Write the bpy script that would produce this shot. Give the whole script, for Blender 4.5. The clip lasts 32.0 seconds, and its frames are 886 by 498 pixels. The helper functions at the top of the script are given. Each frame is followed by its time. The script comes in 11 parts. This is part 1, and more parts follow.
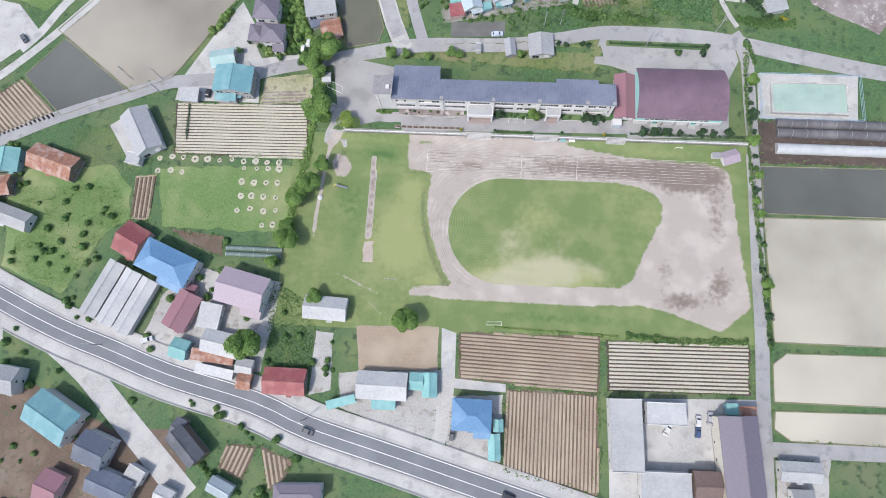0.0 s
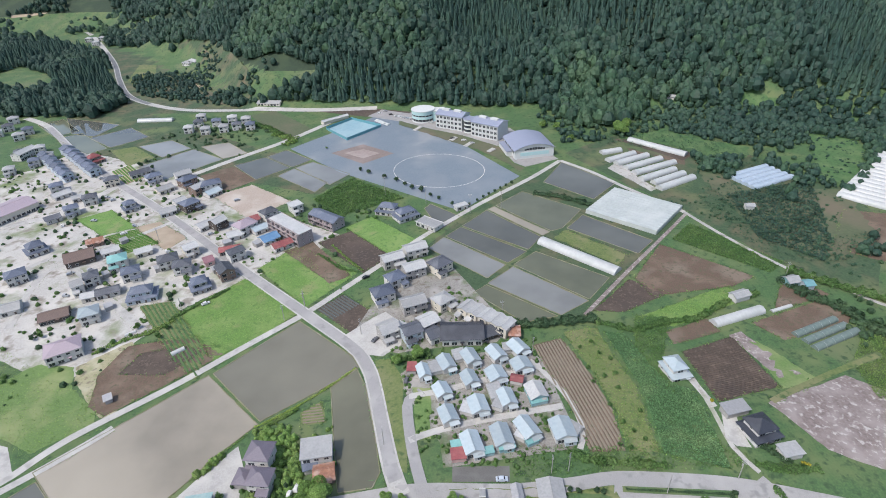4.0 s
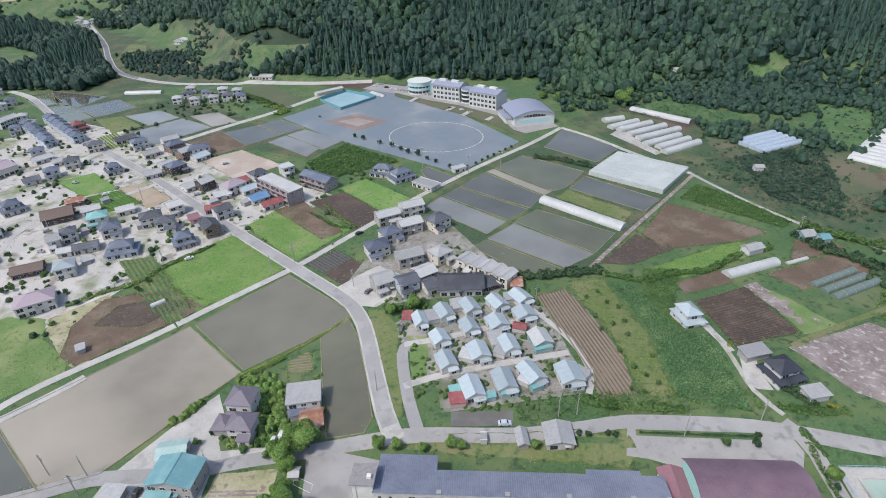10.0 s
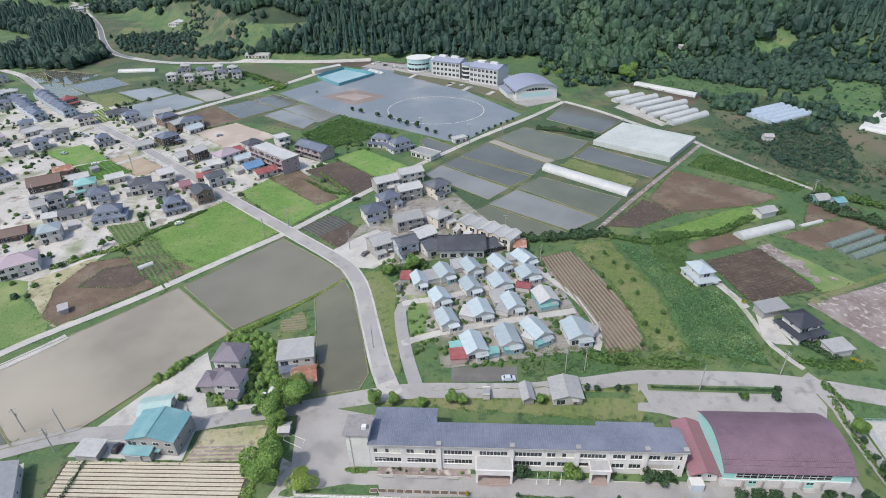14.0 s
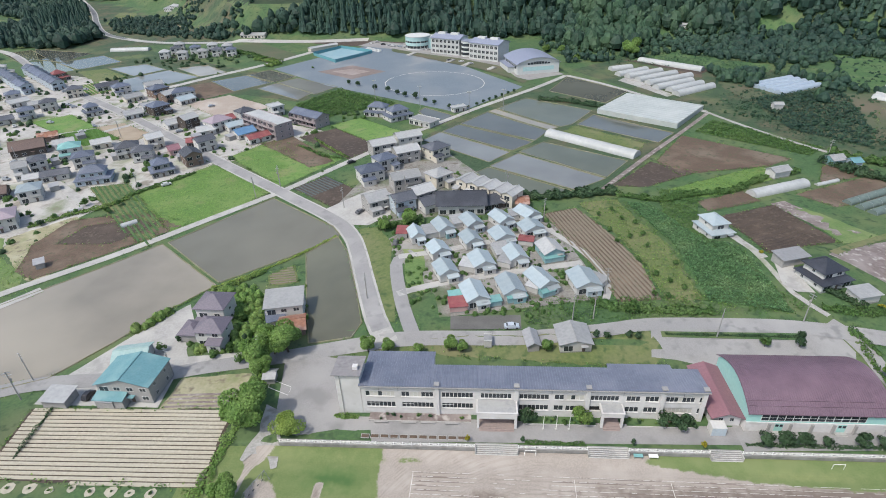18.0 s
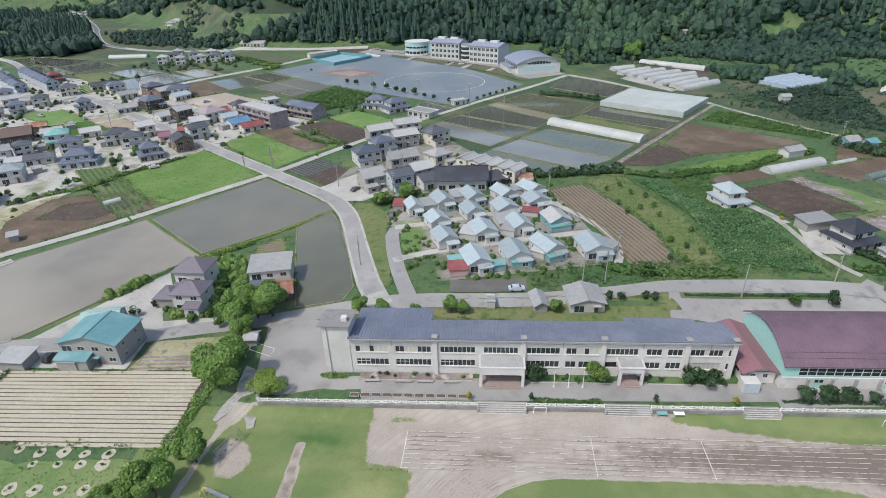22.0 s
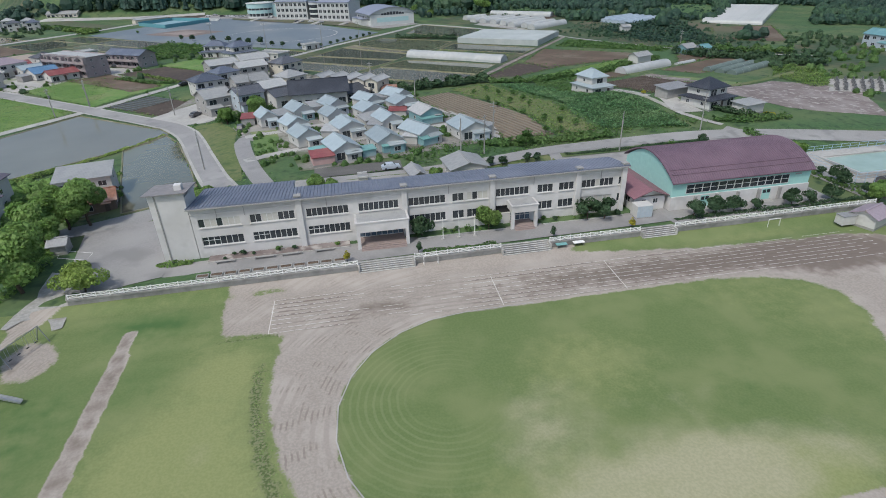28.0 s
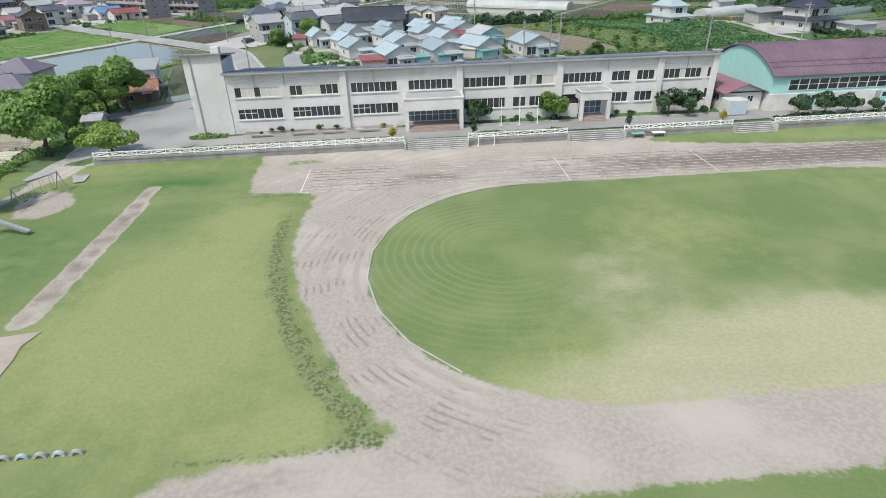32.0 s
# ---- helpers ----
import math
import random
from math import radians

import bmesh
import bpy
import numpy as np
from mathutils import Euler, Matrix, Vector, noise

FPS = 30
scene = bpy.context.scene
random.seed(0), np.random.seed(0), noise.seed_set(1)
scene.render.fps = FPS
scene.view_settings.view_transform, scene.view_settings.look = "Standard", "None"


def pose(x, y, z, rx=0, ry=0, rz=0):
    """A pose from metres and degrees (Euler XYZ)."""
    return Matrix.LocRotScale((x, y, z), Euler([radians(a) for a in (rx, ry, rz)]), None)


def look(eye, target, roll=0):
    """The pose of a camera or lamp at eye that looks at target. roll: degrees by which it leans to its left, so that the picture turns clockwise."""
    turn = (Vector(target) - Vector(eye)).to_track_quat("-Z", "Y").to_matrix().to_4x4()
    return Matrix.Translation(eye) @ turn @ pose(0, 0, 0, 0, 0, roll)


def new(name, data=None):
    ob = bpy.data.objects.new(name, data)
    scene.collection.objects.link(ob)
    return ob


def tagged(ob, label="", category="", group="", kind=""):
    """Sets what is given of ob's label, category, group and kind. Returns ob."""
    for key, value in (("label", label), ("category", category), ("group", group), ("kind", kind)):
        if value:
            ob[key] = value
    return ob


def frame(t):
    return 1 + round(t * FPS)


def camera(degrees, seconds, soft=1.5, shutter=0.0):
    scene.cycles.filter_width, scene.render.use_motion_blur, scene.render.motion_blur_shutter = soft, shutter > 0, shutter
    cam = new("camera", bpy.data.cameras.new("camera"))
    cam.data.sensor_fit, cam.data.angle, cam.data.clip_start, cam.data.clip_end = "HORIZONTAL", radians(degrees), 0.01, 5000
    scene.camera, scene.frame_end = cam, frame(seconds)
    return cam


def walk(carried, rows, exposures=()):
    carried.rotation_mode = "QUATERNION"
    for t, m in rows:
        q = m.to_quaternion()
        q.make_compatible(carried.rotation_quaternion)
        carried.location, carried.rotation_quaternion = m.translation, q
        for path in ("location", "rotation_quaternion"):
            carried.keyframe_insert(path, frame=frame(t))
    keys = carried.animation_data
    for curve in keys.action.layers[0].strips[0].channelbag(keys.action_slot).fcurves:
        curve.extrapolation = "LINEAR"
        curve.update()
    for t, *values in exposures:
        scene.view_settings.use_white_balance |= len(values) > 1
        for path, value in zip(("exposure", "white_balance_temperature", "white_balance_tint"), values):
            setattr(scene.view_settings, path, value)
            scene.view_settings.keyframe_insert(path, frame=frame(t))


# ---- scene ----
cam = camera(77.9, 32.0, soft=0.95)
PATH = [
    (0, (-0.950, 0.900, 188.588), (-1.984, 4.875, 169.014), -11.61),
    (0.5, (-0.986, 0.900, 186.388), (-2.067, 6.139, 167.117), -8.73),
    (1, (-1.021, 0.900, 184.188), (-2.168, 7.440, 165.322), -7.03),
    (1.5, (-1.057, 0.900, 181.988), (-2.278, 9.178, 163.823), -5.60),
    (2, (-1.093, 0.900, 179.788), (-2.410, 11.406, 162.821), -4.45),
    (2.5, (-1.129, 0.900, 177.588), (-2.515, 13.498, 162.116), -3.60),
    (3, (-1.164, 0.900, 175.388), (-2.610, 15.450, 161.742), -3.16),
    (3.5, (-1.184, 1.045, 173.188), (-2.674, 17.945, 162.587), -2.7),
    (5.5, (-1.666, -0.003, 162.829), (-3.126, 17.067, 152.509), -2.6),
    (6, (-1.709, 0.177, 160.681), (-3.169, 17.238, 150.351), -2.7),
    (6.5, (-1.881, 0.210, 158.264), (-3.331, 17.270, 147.944), -2.7),
    (7, (-2.325, 0.100, 155.898), (-3.735, 17.170, 145.567), -2.5),
    (7.5, (-2.683, 0.254, 153.654), (-4.053, 17.314, 143.314), -2.4),
    (8, (-2.765, 0.270, 151.466), (-4.125, 17.330, 141.116), -2.4),
    (8.5, (-2.854, 0.184, 148.983), (-4.214, 17.244, 138.642), -2.4),
    (9, (-2.966, 0.107, 146.377), (-4.306, 17.178, 136.047), -2.3),
    (9.5, (-3.339, -0.024, 144.014), (-4.649, 17.046, 133.684), -2.2),
    (10, (-3.274, 0.043, 141.720), (-4.594, 17.113, 131.390), -2.2),
    (10.5, (-3.593, 0.049, 139.311), (-4.902, 17.119, 128.971), -2.2),
    (11, (-3.516, 0.147, 136.972), (-4.826, 17.218, 126.632), -2.2),
    (11.5, (-3.693, 0.054, 134.265), (-4.982, 17.134, 123.935), -2.1),
    (12, (-3.910, -0.064, 132.150), (-5.210, 17.006, 121.810), -2.1),
    (12.5, (-3.847, -0.077, 129.608), (-5.158, 17.012, 119.287), -2.1),
    (13, (-4.205, -0.198, 127.306), (-5.505, 16.872, 116.976), -2.1),
    (13.5, (-3.999, -0.131, 125.316), (-5.319, 16.919, 114.956), -2.1),
    (14, (-4.129, -0.003, 122.899), (-5.429, 17.057, 112.529), -2.1),
    (14.5, (-4.226, -0.015, 120.295), (-5.526, 17.035, 109.935), -2.1),
    (16.5, (-4.609, 0.021, 110.036), (-5.909, 17.091, 99.706), -1.9),
    (17, (-4.553, -0.073, 107.216), (-5.852, 17.017, 96.906), -1.9),
    (17.5, (-4.701, 0.095, 104.388), (-5.981, 17.195, 94.097), -1.9),
    (18, (-4.694, 0.036, 101.495), (-5.954, 17.156, 91.235), -1.9),
    (18.5, (-4.696, -0.190, 98.876), (-5.956, 16.950, 88.646), -1.9),
    (19, (-4.441, -0.107, 95.872), (-5.721, 17.052, 85.673), -2.0),
    (19.5, (-4.491, -0.191, 93.079), (-5.791, 16.969, 82.899), -2.0),
    (20, (-4.789, -0.120, 90.326), (-6.069, 17.050, 80.166), -2.0),
    (20.5, (-4.891, 0.230, 87.613), (-6.161, 17.610, 77.793), -1.9),
    (21, (-5.000, 0.278, 84.616), (-6.260, 17.918, 75.276), -1.8),
    (21.5, (-4.958, 0.438, 81.766), (-6.217, 18.077, 72.436), -1.8),
    (22, (-5.131, 0.649, 79.138), (-6.391, 18.299, 69.797), -1.8),
    (22.5, (-5.369, 0.870, 76.529), (-6.599, 18.510, 67.189), -1.7),
    (23, (-5.021, 0.677, 73.495), (-6.281, 18.337, 64.185), -1.7),
    (23.5, (-5.056, 0.424, 70.808), (-6.306, 18.074, 61.487), -1.6),
    (24, (-4.958, 0.340, 68.161), (-5.708, 18.020, 58.831), -1.7),
    (24.5, (-5.031, 0.534, 65.515), (-5.031, 18.214, 56.165), -1.7),
    (25, (-5.336, 0.790, 62.795), (-4.816, 18.460, 53.445), -1.7),
    (25.5, (-5.254, 0.876, 60.091), (-4.444, 18.536, 50.731), -1.8),
    (26, (-5.242, 0.804, 57.127), (-3.953, 18.444, 47.797), -1.8),
    (26.5, (-5.216, 0.909, 54.318), (-3.146, 18.469, 44.978), -1.8),
    (28.5, (-5.165, 1.536, 43.443), (-1.921, 18.882, 34.030), -1.86),
    (29, (-5.487, 1.755, 40.961), (-2.143, 19.081, 31.547), -1.76),
    (29.5, (-5.588, 2.006, 38.598), (-2.246, 19.296, 29.117), -1.79),
    (30, (-5.787, 2.136, 35.817), (-2.408, 19.443, 26.382), -1.81),
    (30.5, (-6.014, 2.305, 33.338), (-3.201, 19.714, 23.902), -1.64),
    (31, (-5.972, 2.306, 30.685), (-3.855, 19.826, 21.274), -1.67),
    (31.5, (-6.045, 2.485, 28.318), (-4.458, 20.039, 18.866), -1.61),
    (32, (-6.050, 2.679, 25.961), (-4.668, 20.220, 16.452), -1.64),
]
walk(cam, [(t, look(eye, target, roll)) for t, eye, target, roll in PATH], [(0, 0.35, 6300, 9.0), (1, 0.41, 6280, 8.5), (2, 0.44, 6280, 8.0), (3, 0.41, 6350, 8.0), (3.6, 0.31, 6450, 8.5), (6, 0.12, 6400, 8.5), (10, 0.14, 6450, 8.5), (14, 0.21000000000000002, 6550, 7.5), (17, 0.16, 6600, 6.5), (20, 0.11000000000000001, 6600, 5.5), (23, -0.010000000000000002, 6550, 5.5), (26, -0.25, 6400, 5.5), (28.5, -0.26, 6400, 4.5), (29.2, -0.16, 6450, 4.5), (30, 0.0, 6600, 3.5), (31, 0.12, 6600, 2.5), (32, 0.22, 6600, 2.0)])

# ---- light ----
SUN_EL, SUN_AZ = radians(56), radians(226)
world = bpy.data.worlds.new("sky")
scene.world = world
world.use_nodes = True
wn = world.node_tree.nodes
sky = wn.new("ShaderNodeTexSky")
sky.sky_type, sky.sun_disc = "NISHITA", False
sky.sun_elevation, sky.sun_rotation = SUN_EL, SUN_AZ
sky.air_density, sky.dust_density, sky.ozone_density = 1.0, 2.5, 1.0
wn["Background"].inputs["Strength"].default_value = 0.15 * 1.3
world.node_tree.links.new(sky.outputs[0], wn["Background"].inputs["Color"])
sun = new("sun", bpy.data.lights.new("sun", "SUN"))
sun.data.energy, sun.data.angle, sun.data.color = 2.6, radians(3.0), (1.0, 0.96, 0.9)
sun_way = Vector((math.sin(SUN_AZ) * math.cos(SUN_EL), math.cos(SUN_AZ) * math.cos(SUN_EL), math.sin(SUN_EL)))
sun.matrix_world = look(sun_way * 300, (0, 0, 0))

# ---- materials ----
MATS = {}


def mat(name, a, b=None, fine=2.0, broad=0.15, rough=0.8, bump=0.3, metal=0.0, c=None, wave=None, rand=0.0, spec=0.4, where="Object", relief=0.05, patch=None, speck=None):
    """A mottled surface: colours a and b mixed by noise at two scales, c in broad stains, optional wave ribs (scale, axis)."""
    if name in MATS:
        return MATS[name]
    m = MATS[name] = bpy.data.materials.new(name)
    m.use_nodes = True
    n, k = m.node_tree.nodes, m.node_tree.links.new
    p = n["Principled BSDF"]
    p.inputs["Roughness"].default_value, p.inputs["Metallic"].default_value = rough, metal
    p.inputs["Specular IOR Level"].default_value = spec
    tc = n.new("ShaderNodeTexCoord")
    src = tc.outputs[where]
    b = b or tuple(v * 0.75 for v in a)
    c = c or tuple((u + v) / 2 for u, v in zip(a, b))

    def tex(scale, detail=4.0):
        t = n.new("ShaderNodeTexNoise")
        t.inputs["Scale"].default_value, t.inputs["Detail"].default_value = scale, detail
        k(src, t.inputs["Vector"])
        return t

    def mix(fac, one, two):
        x = n.new("ShaderNodeMix")
        x.data_type = "RGBA"
        for val, s in ((one, 6), (two, 7)):
            if isinstance(val, tuple):
                x.inputs[s].default_value = (*val, 1)
            else:
                k(val, x.inputs[s])
        k(fac, x.inputs[0])
        return x.outputs[2]

    def ramp(val, lo, hi):
        r = n.new("ShaderNodeMapRange")
        r.inputs[1].default_value, r.inputs[2].default_value = lo, hi
        k(val, r.inputs[0])
        return r.outputs[0]

    t1, t2 = tex(fine, 6.0), tex(broad, 3.0)
    col = mix(ramp(t1.outputs[0], 0.35, 0.65), a, b)
    col = mix(ramp(t2.outputs[0], 0.45, 0.7), col, c)
    if patch:
        t3 = tex(patch[1], 5.0)
        col = mix(ramp(t3.outputs[0], patch[2], patch[2] + 0.14), col, patch[0])
    if speck:
        t4 = tex(speck[1], 2.0)
        col = mix(ramp(t4.outputs[0], 0.55, 0.7), col, speck[0])
    if rand:
        oi, hs, mr = n.new("ShaderNodeObjectInfo"), n.new("ShaderNodeHueSaturation"), n.new("ShaderNodeMapRange")
        k(oi.outputs["Random"], mr.inputs[0])
        mr.inputs[3].default_value, mr.inputs[4].default_value = 1 - rand, 1 + rand
        k(mr.outputs[0], hs.inputs["Value"])
        k(col, hs.inputs["Color"])
        col = hs.outputs[0]
    k(col, p.inputs["Base Color"])
    height = t1.outputs[0]
    if wave:
        w = n.new("ShaderNodeTexWave")
        w.bands_direction, w.inputs["Scale"].default_value = wave[1], wave[0]
        w.inputs["Distortion"].default_value = 0.3
        k(src, w.inputs["Vector"])
        height = w.outputs["Fac"]
    bp = n.new("ShaderNodeBump")
    bp.inputs["Strength"].default_value, bp.inputs["Distance"].default_value = bump, relief
    k(height, bp.inputs["Height"])
    k(bp.outputs[0], p.inputs["Normal"])
    return m


def leafy(name, a, b, c, spread=(0.6, 1.5), fine=0.9, sheer=0.35):
    """Foliage: colour varies leaf by leaf and clump by clump."""
    m = mat(name, a, b, fine=fine, broad=0.12 if fine > 0.5 else 0.03, rough=0.65, bump=0.0, c=c)
    n, k = m.node_tree.nodes, m.node_tree.links.new
    p, g = n["Principled BSDF"], n.new("ShaderNodeNewGeometry")
    hs, mr = n.new("ShaderNodeHueSaturation"), n.new("ShaderNodeMapRange")
    mr.inputs[3].default_value, mr.inputs[4].default_value = spread
    k(g.outputs["Random Per Island"], mr.inputs[0])
    k(mr.outputs[0], hs.inputs["Value"])
    k(p.inputs["Base Color"].links[0].from_socket, hs.inputs["Color"])
    k(hs.outputs[0], p.inputs["Base Color"])
    tr, mx = n.new("ShaderNodeBsdfTranslucent"), n.new("ShaderNodeMixShader")
    k(hs.outputs[0], tr.inputs["Color"])
    mx.inputs[0].default_value = sheer
    k(p.outputs[0], mx.inputs[1])
    k(tr.outputs[0], mx.inputs[2])
    k(mx.outputs[0], n["Material Output"].inputs["Surface"])
    return m


def glass(name, col, rough=0.05):
    m = mat(name, col, tuple(v * 0.8 for v in col), fine=0.4, rough=rough, bump=0.02, spec=0.7)
    return m


GRASS = mat("grass", (0.070, 0.128, 0.046), (0.045, 0.092, 0.037), fine=1.3, broad=0.06, c=(0.115, 0.145, 0.06), bump=0.6, patch=((0.115, 0.132, 0.068), 0.022, 0.56), speck=((0.034, 0.066, 0.028), 0.35))
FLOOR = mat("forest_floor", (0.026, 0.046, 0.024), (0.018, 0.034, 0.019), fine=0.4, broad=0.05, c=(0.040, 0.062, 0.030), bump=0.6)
TOWN = mat("town_lots", (0.407, 0.389, 0.369), (0.330, 0.316, 0.297), fine=1.1, broad=0.06, c=(0.462, 0.442, 0.418), bump=0.4, patch=((0.127, 0.165, 0.066), 0.045, 0.53), speck=((0.209, 0.189, 0.160), 0.16))
LAWN = mat("lawn", (0.125, 0.195, 0.062), (0.095, 0.158, 0.05), fine=1.2, broad=0.06, c=(0.225, 0.25, 0.115), bump=0.4)
PITCH = mat("pitch_grass", (0.14, 0.205, 0.07), (0.11, 0.175, 0.055), fine=1.0, broad=0.035, c=(0.215, 0.25, 0.11), bump=0.35)
BRIGHT = mat("tall_grass", (0.13, 0.235, 0.055), (0.092, 0.17, 0.042), fine=1.5, broad=0.07, c=(0.165, 0.24, 0.075), bump=0.7, patch=((0.18, 0.21, 0.085), 0.09, 0.56), speck=((0.085, 0.165, 0.045), 0.45))
WILD = mat("wild_grass", (0.070, 0.138, 0.046), (0.044, 0.098, 0.035), fine=0.8, broad=0.08, c=(0.105, 0.155, 0.062), bump=0.8, speck=((0.036, 0.076, 0.03), 0.3))
SLOPE = mat("rough_slope", (0.056, 0.092, 0.043), (0.037, 0.066, 0.034), fine=0.9, broad=0.06, c=(0.118, 0.100, 0.062), bump=0.8, patch=((0.105, 0.135, 0.058), 0.03, 0.55), speck=((0.03, 0.058, 0.026), 0.25))
TERRACE = mat("terrace_field", (0.088, 0.106, 0.056), (0.070, 0.088, 0.047), fine=0.6, broad=0.03, c=(0.13, 0.11, 0.075), bump=0.4)
MEADOW = mat("dry_meadow", (0.135, 0.16, 0.058), (0.09, 0.125, 0.042), fine=1.0, broad=0.06, c=(0.175, 0.17, 0.088), bump=0.5, speck=((0.06, 0.10, 0.035), 0.4))
DIRT = mat("dirt", (0.36, 0.30, 0.255), (0.30, 0.25, 0.21), fine=1.3, broad=0.07, c=(0.42, 0.37, 0.33), bump=0.25)
SOIL = mat("soil", (0.125, 0.085, 0.06), (0.085, 0.06, 0.045), fine=2.0, broad=0.09, c=(0.16, 0.115, 0.085), bump=0.7, patch=((0.165, 0.130, 0.100), 0.05, 0.52), speck=((0.085, 0.08, 0.048), 0.5))
DARKSOIL = mat("dark_soil", (0.075, 0.055, 0.045), (0.05, 0.038, 0.03), fine=2.0, broad=0.1, c=(0.10, 0.075, 0.06), bump=0.7, patch=((0.055, 0.042, 0.036), 0.05, 0.5), speck=((0.115, 0.09, 0.07), 0.6))
PALESOIL = mat("pale_soil", (0.30, 0.235, 0.175), (0.25, 0.195, 0.145), fine=2.0, broad=0.08, c=(0.34, 0.28, 0.21), bump=0.4)
GREYSOIL = mat("grey_soil", (0.215, 0.175, 0.165), (0.15, 0.12, 0.115), fine=0.9, broad=0.12, c=(0.26, 0.225, 0.215), bump=0.6, speck=((0.38, 0.35, 0.33), 0.55))
ASPHALT = mat("asphalt", (0.275, 0.268, 0.266), (0.239, 0.232, 0.230), fine=3.0, broad=0.1, c=(0.310, 0.302, 0.297), rough=0.85, bump=0.15, speck=((0.207, 0.203, 0.203), 0.3))
LANE = mat("road_asphalt", (0.155, 0.16, 0.172), (0.132, 0.137, 0.15), fine=3.0, broad=0.08, c=(0.18, 0.185, 0.198), rough=0.85, bump=0.15)
CONC = mat("concrete", (0.385, 0.373, 0.358), (0.325, 0.315, 0.302), fine=1.5, broad=0.12, c=(0.425, 0.41, 0.392), bump=0.15, speck=((0.29, 0.283, 0.272), 0.2))
GRAVEL = mat("gravel", (0.355, 0.342, 0.328), (0.265, 0.258, 0.245), fine=2.2, broad=0.07, c=(0.41, 0.395, 0.375), bump=0.5, patch=((0.13, 0.155, 0.07), 0.07, 0.6), speck=((0.24, 0.222, 0.20), 0.4))
PAVE = mat("pale_asphalt", (0.277, 0.266, 0.264), (0.238, 0.229, 0.227), fine=2.5, broad=0.07, c=(0.308, 0.297, 0.292), rough=0.85, bump=0.15, speck=((0.220, 0.213, 0.211), 0.15))
DRYPLOT = mat("dry_plot", (0.305, 0.285, 0.185), (0.245, 0.235, 0.135), fine=1.2, broad=0.12, c=(0.36, 0.335, 0.24), bump=0.4, patch=((0.17, 0.20, 0.085), 0.09, 0.56), speck=((0.17, 0.145, 0.105), 0.4))
FURROW = mat("furrow", (0.205, 0.172, 0.135), (0.165, 0.142, 0.105), fine=1.5, broad=0.1, bump=0.5)
WORN = mat("worn_line_paint", (0.64, 0.62, 0.59), (0.46, 0.42, 0.38), fine=0.9, broad=0.3, c=(0.60, 0.57, 0.54), bump=0.05)
RUT = mat("rutted_dirt", (0.32, 0.27, 0.23), (0.27, 0.225, 0.19), fine=1.0, broad=0.15, c=(0.37, 0.32, 0.28), bump=0.4)
CARPARK = mat("dark_car_park", (0.125, 0.12, 0.115), (0.10, 0.096, 0.092), fine=3.0, broad=0.15, c=(0.15, 0.145, 0.138), rough=0.9, bump=0.2)
ROADGREY = mat("grey_asphalt", (0.275, 0.268, 0.268), (0.24, 0.233, 0.235), fine=3.0, broad=0.1, c=(0.315, 0.305, 0.302), rough=0.85, bump=0.15, speck=((0.225, 0.22, 0.222), 0.25))
LINE = mat("line_paint", (0.75, 0.74, 0.72), (0.6, 0.59, 0.57), fine=1.0, broad=0.2, bump=0.05)


def water(name, col, ripple=0.02, ior=1.38):
    m = mat(name, col, tuple(v * 0.8 for v in col), fine=0.05, broad=0.015, rough=0.05, bump=ripple, c=tuple(v * 1.25 for v in col), spec=0.7)
    m.node_tree.nodes["Principled BSDF"].inputs["IOR"].default_value = ior
    return m


PADDY = water("paddy_water", (0.255, 0.228, 0.185))
PADDY_DARK = water("paddy_water_dark", (0.098, 0.10, 0.088))
PADDY_GREEN = water("paddy_water_green", (0.115, 0.12, 0.082))
PADDY_MUD = water("paddy_water_mud", (0.142, 0.134, 0.106))
PADDY_OLIVE = water("paddy_water_olive", (0.125, 0.122, 0.088))
PADDY_PALE = water("paddy_water_pale", (0.36, 0.33, 0.27))

# ---- ground ----


def ss(a, b, v):
    u = np.clip((v - a) / (b - a), 0, 1)
    return u * u * (3 - 2 * u)


def ground(x, y):
    """The height of the land: school terrace, a knoll in the east, a gentle rise to the north and the mountain behind."""
    e, w = ss(-70, -25, x), 1 - ss(96, 104, x)
    h = (1.4 * ss(82.0, 82.6, y) * w + 1.4 * ss(82, 112, y) * (1 - w) + 2.1 * ss(106, 120, y)) * e + 3.5 * ss(150, 260, y) * (1 - e)
    h = h + 4.5 * np.exp(-(((x - 95) / 38) ** 2) - ((y - 152) / 30) ** 2)
    h = h + 0.022 * np.maximum(0, y - 300) * ss(300, 330, y)
    foot = 515 + 1.1 * np.minimum(420, np.maximum(0, -x - 230)) - 0.35 * np.maximum(0, x - 70)
    d = np.maximum(0, y - foot)
    return h + 0.46 * d * ss(0, 60, d)


def relief(x, y):
    """Spurs and gullies of the mountainside."""
    foot = 515 + 1.1 * np.minimum(420, np.maximum(0, -x - 230)) - 0.35 * np.maximum(0, x - 70)
    fold = np.sin(x * 0.021 + 1.3) * np.sin(y * 0.017) * 14 + np.sin(x * 0.057) * np.sin(y * 0.049 + 2) * 5
    return fold * ss(20, 150, y - foot)


def mesh(name, verts, faces, material=None):
    me = bpy.data.meshes.new(name)
    me.from_pydata([tuple(v) for v in verts], [], [tuple(int(i) for i in f) for f in faces])
    if material:
        me.materials.append(material)
    return me


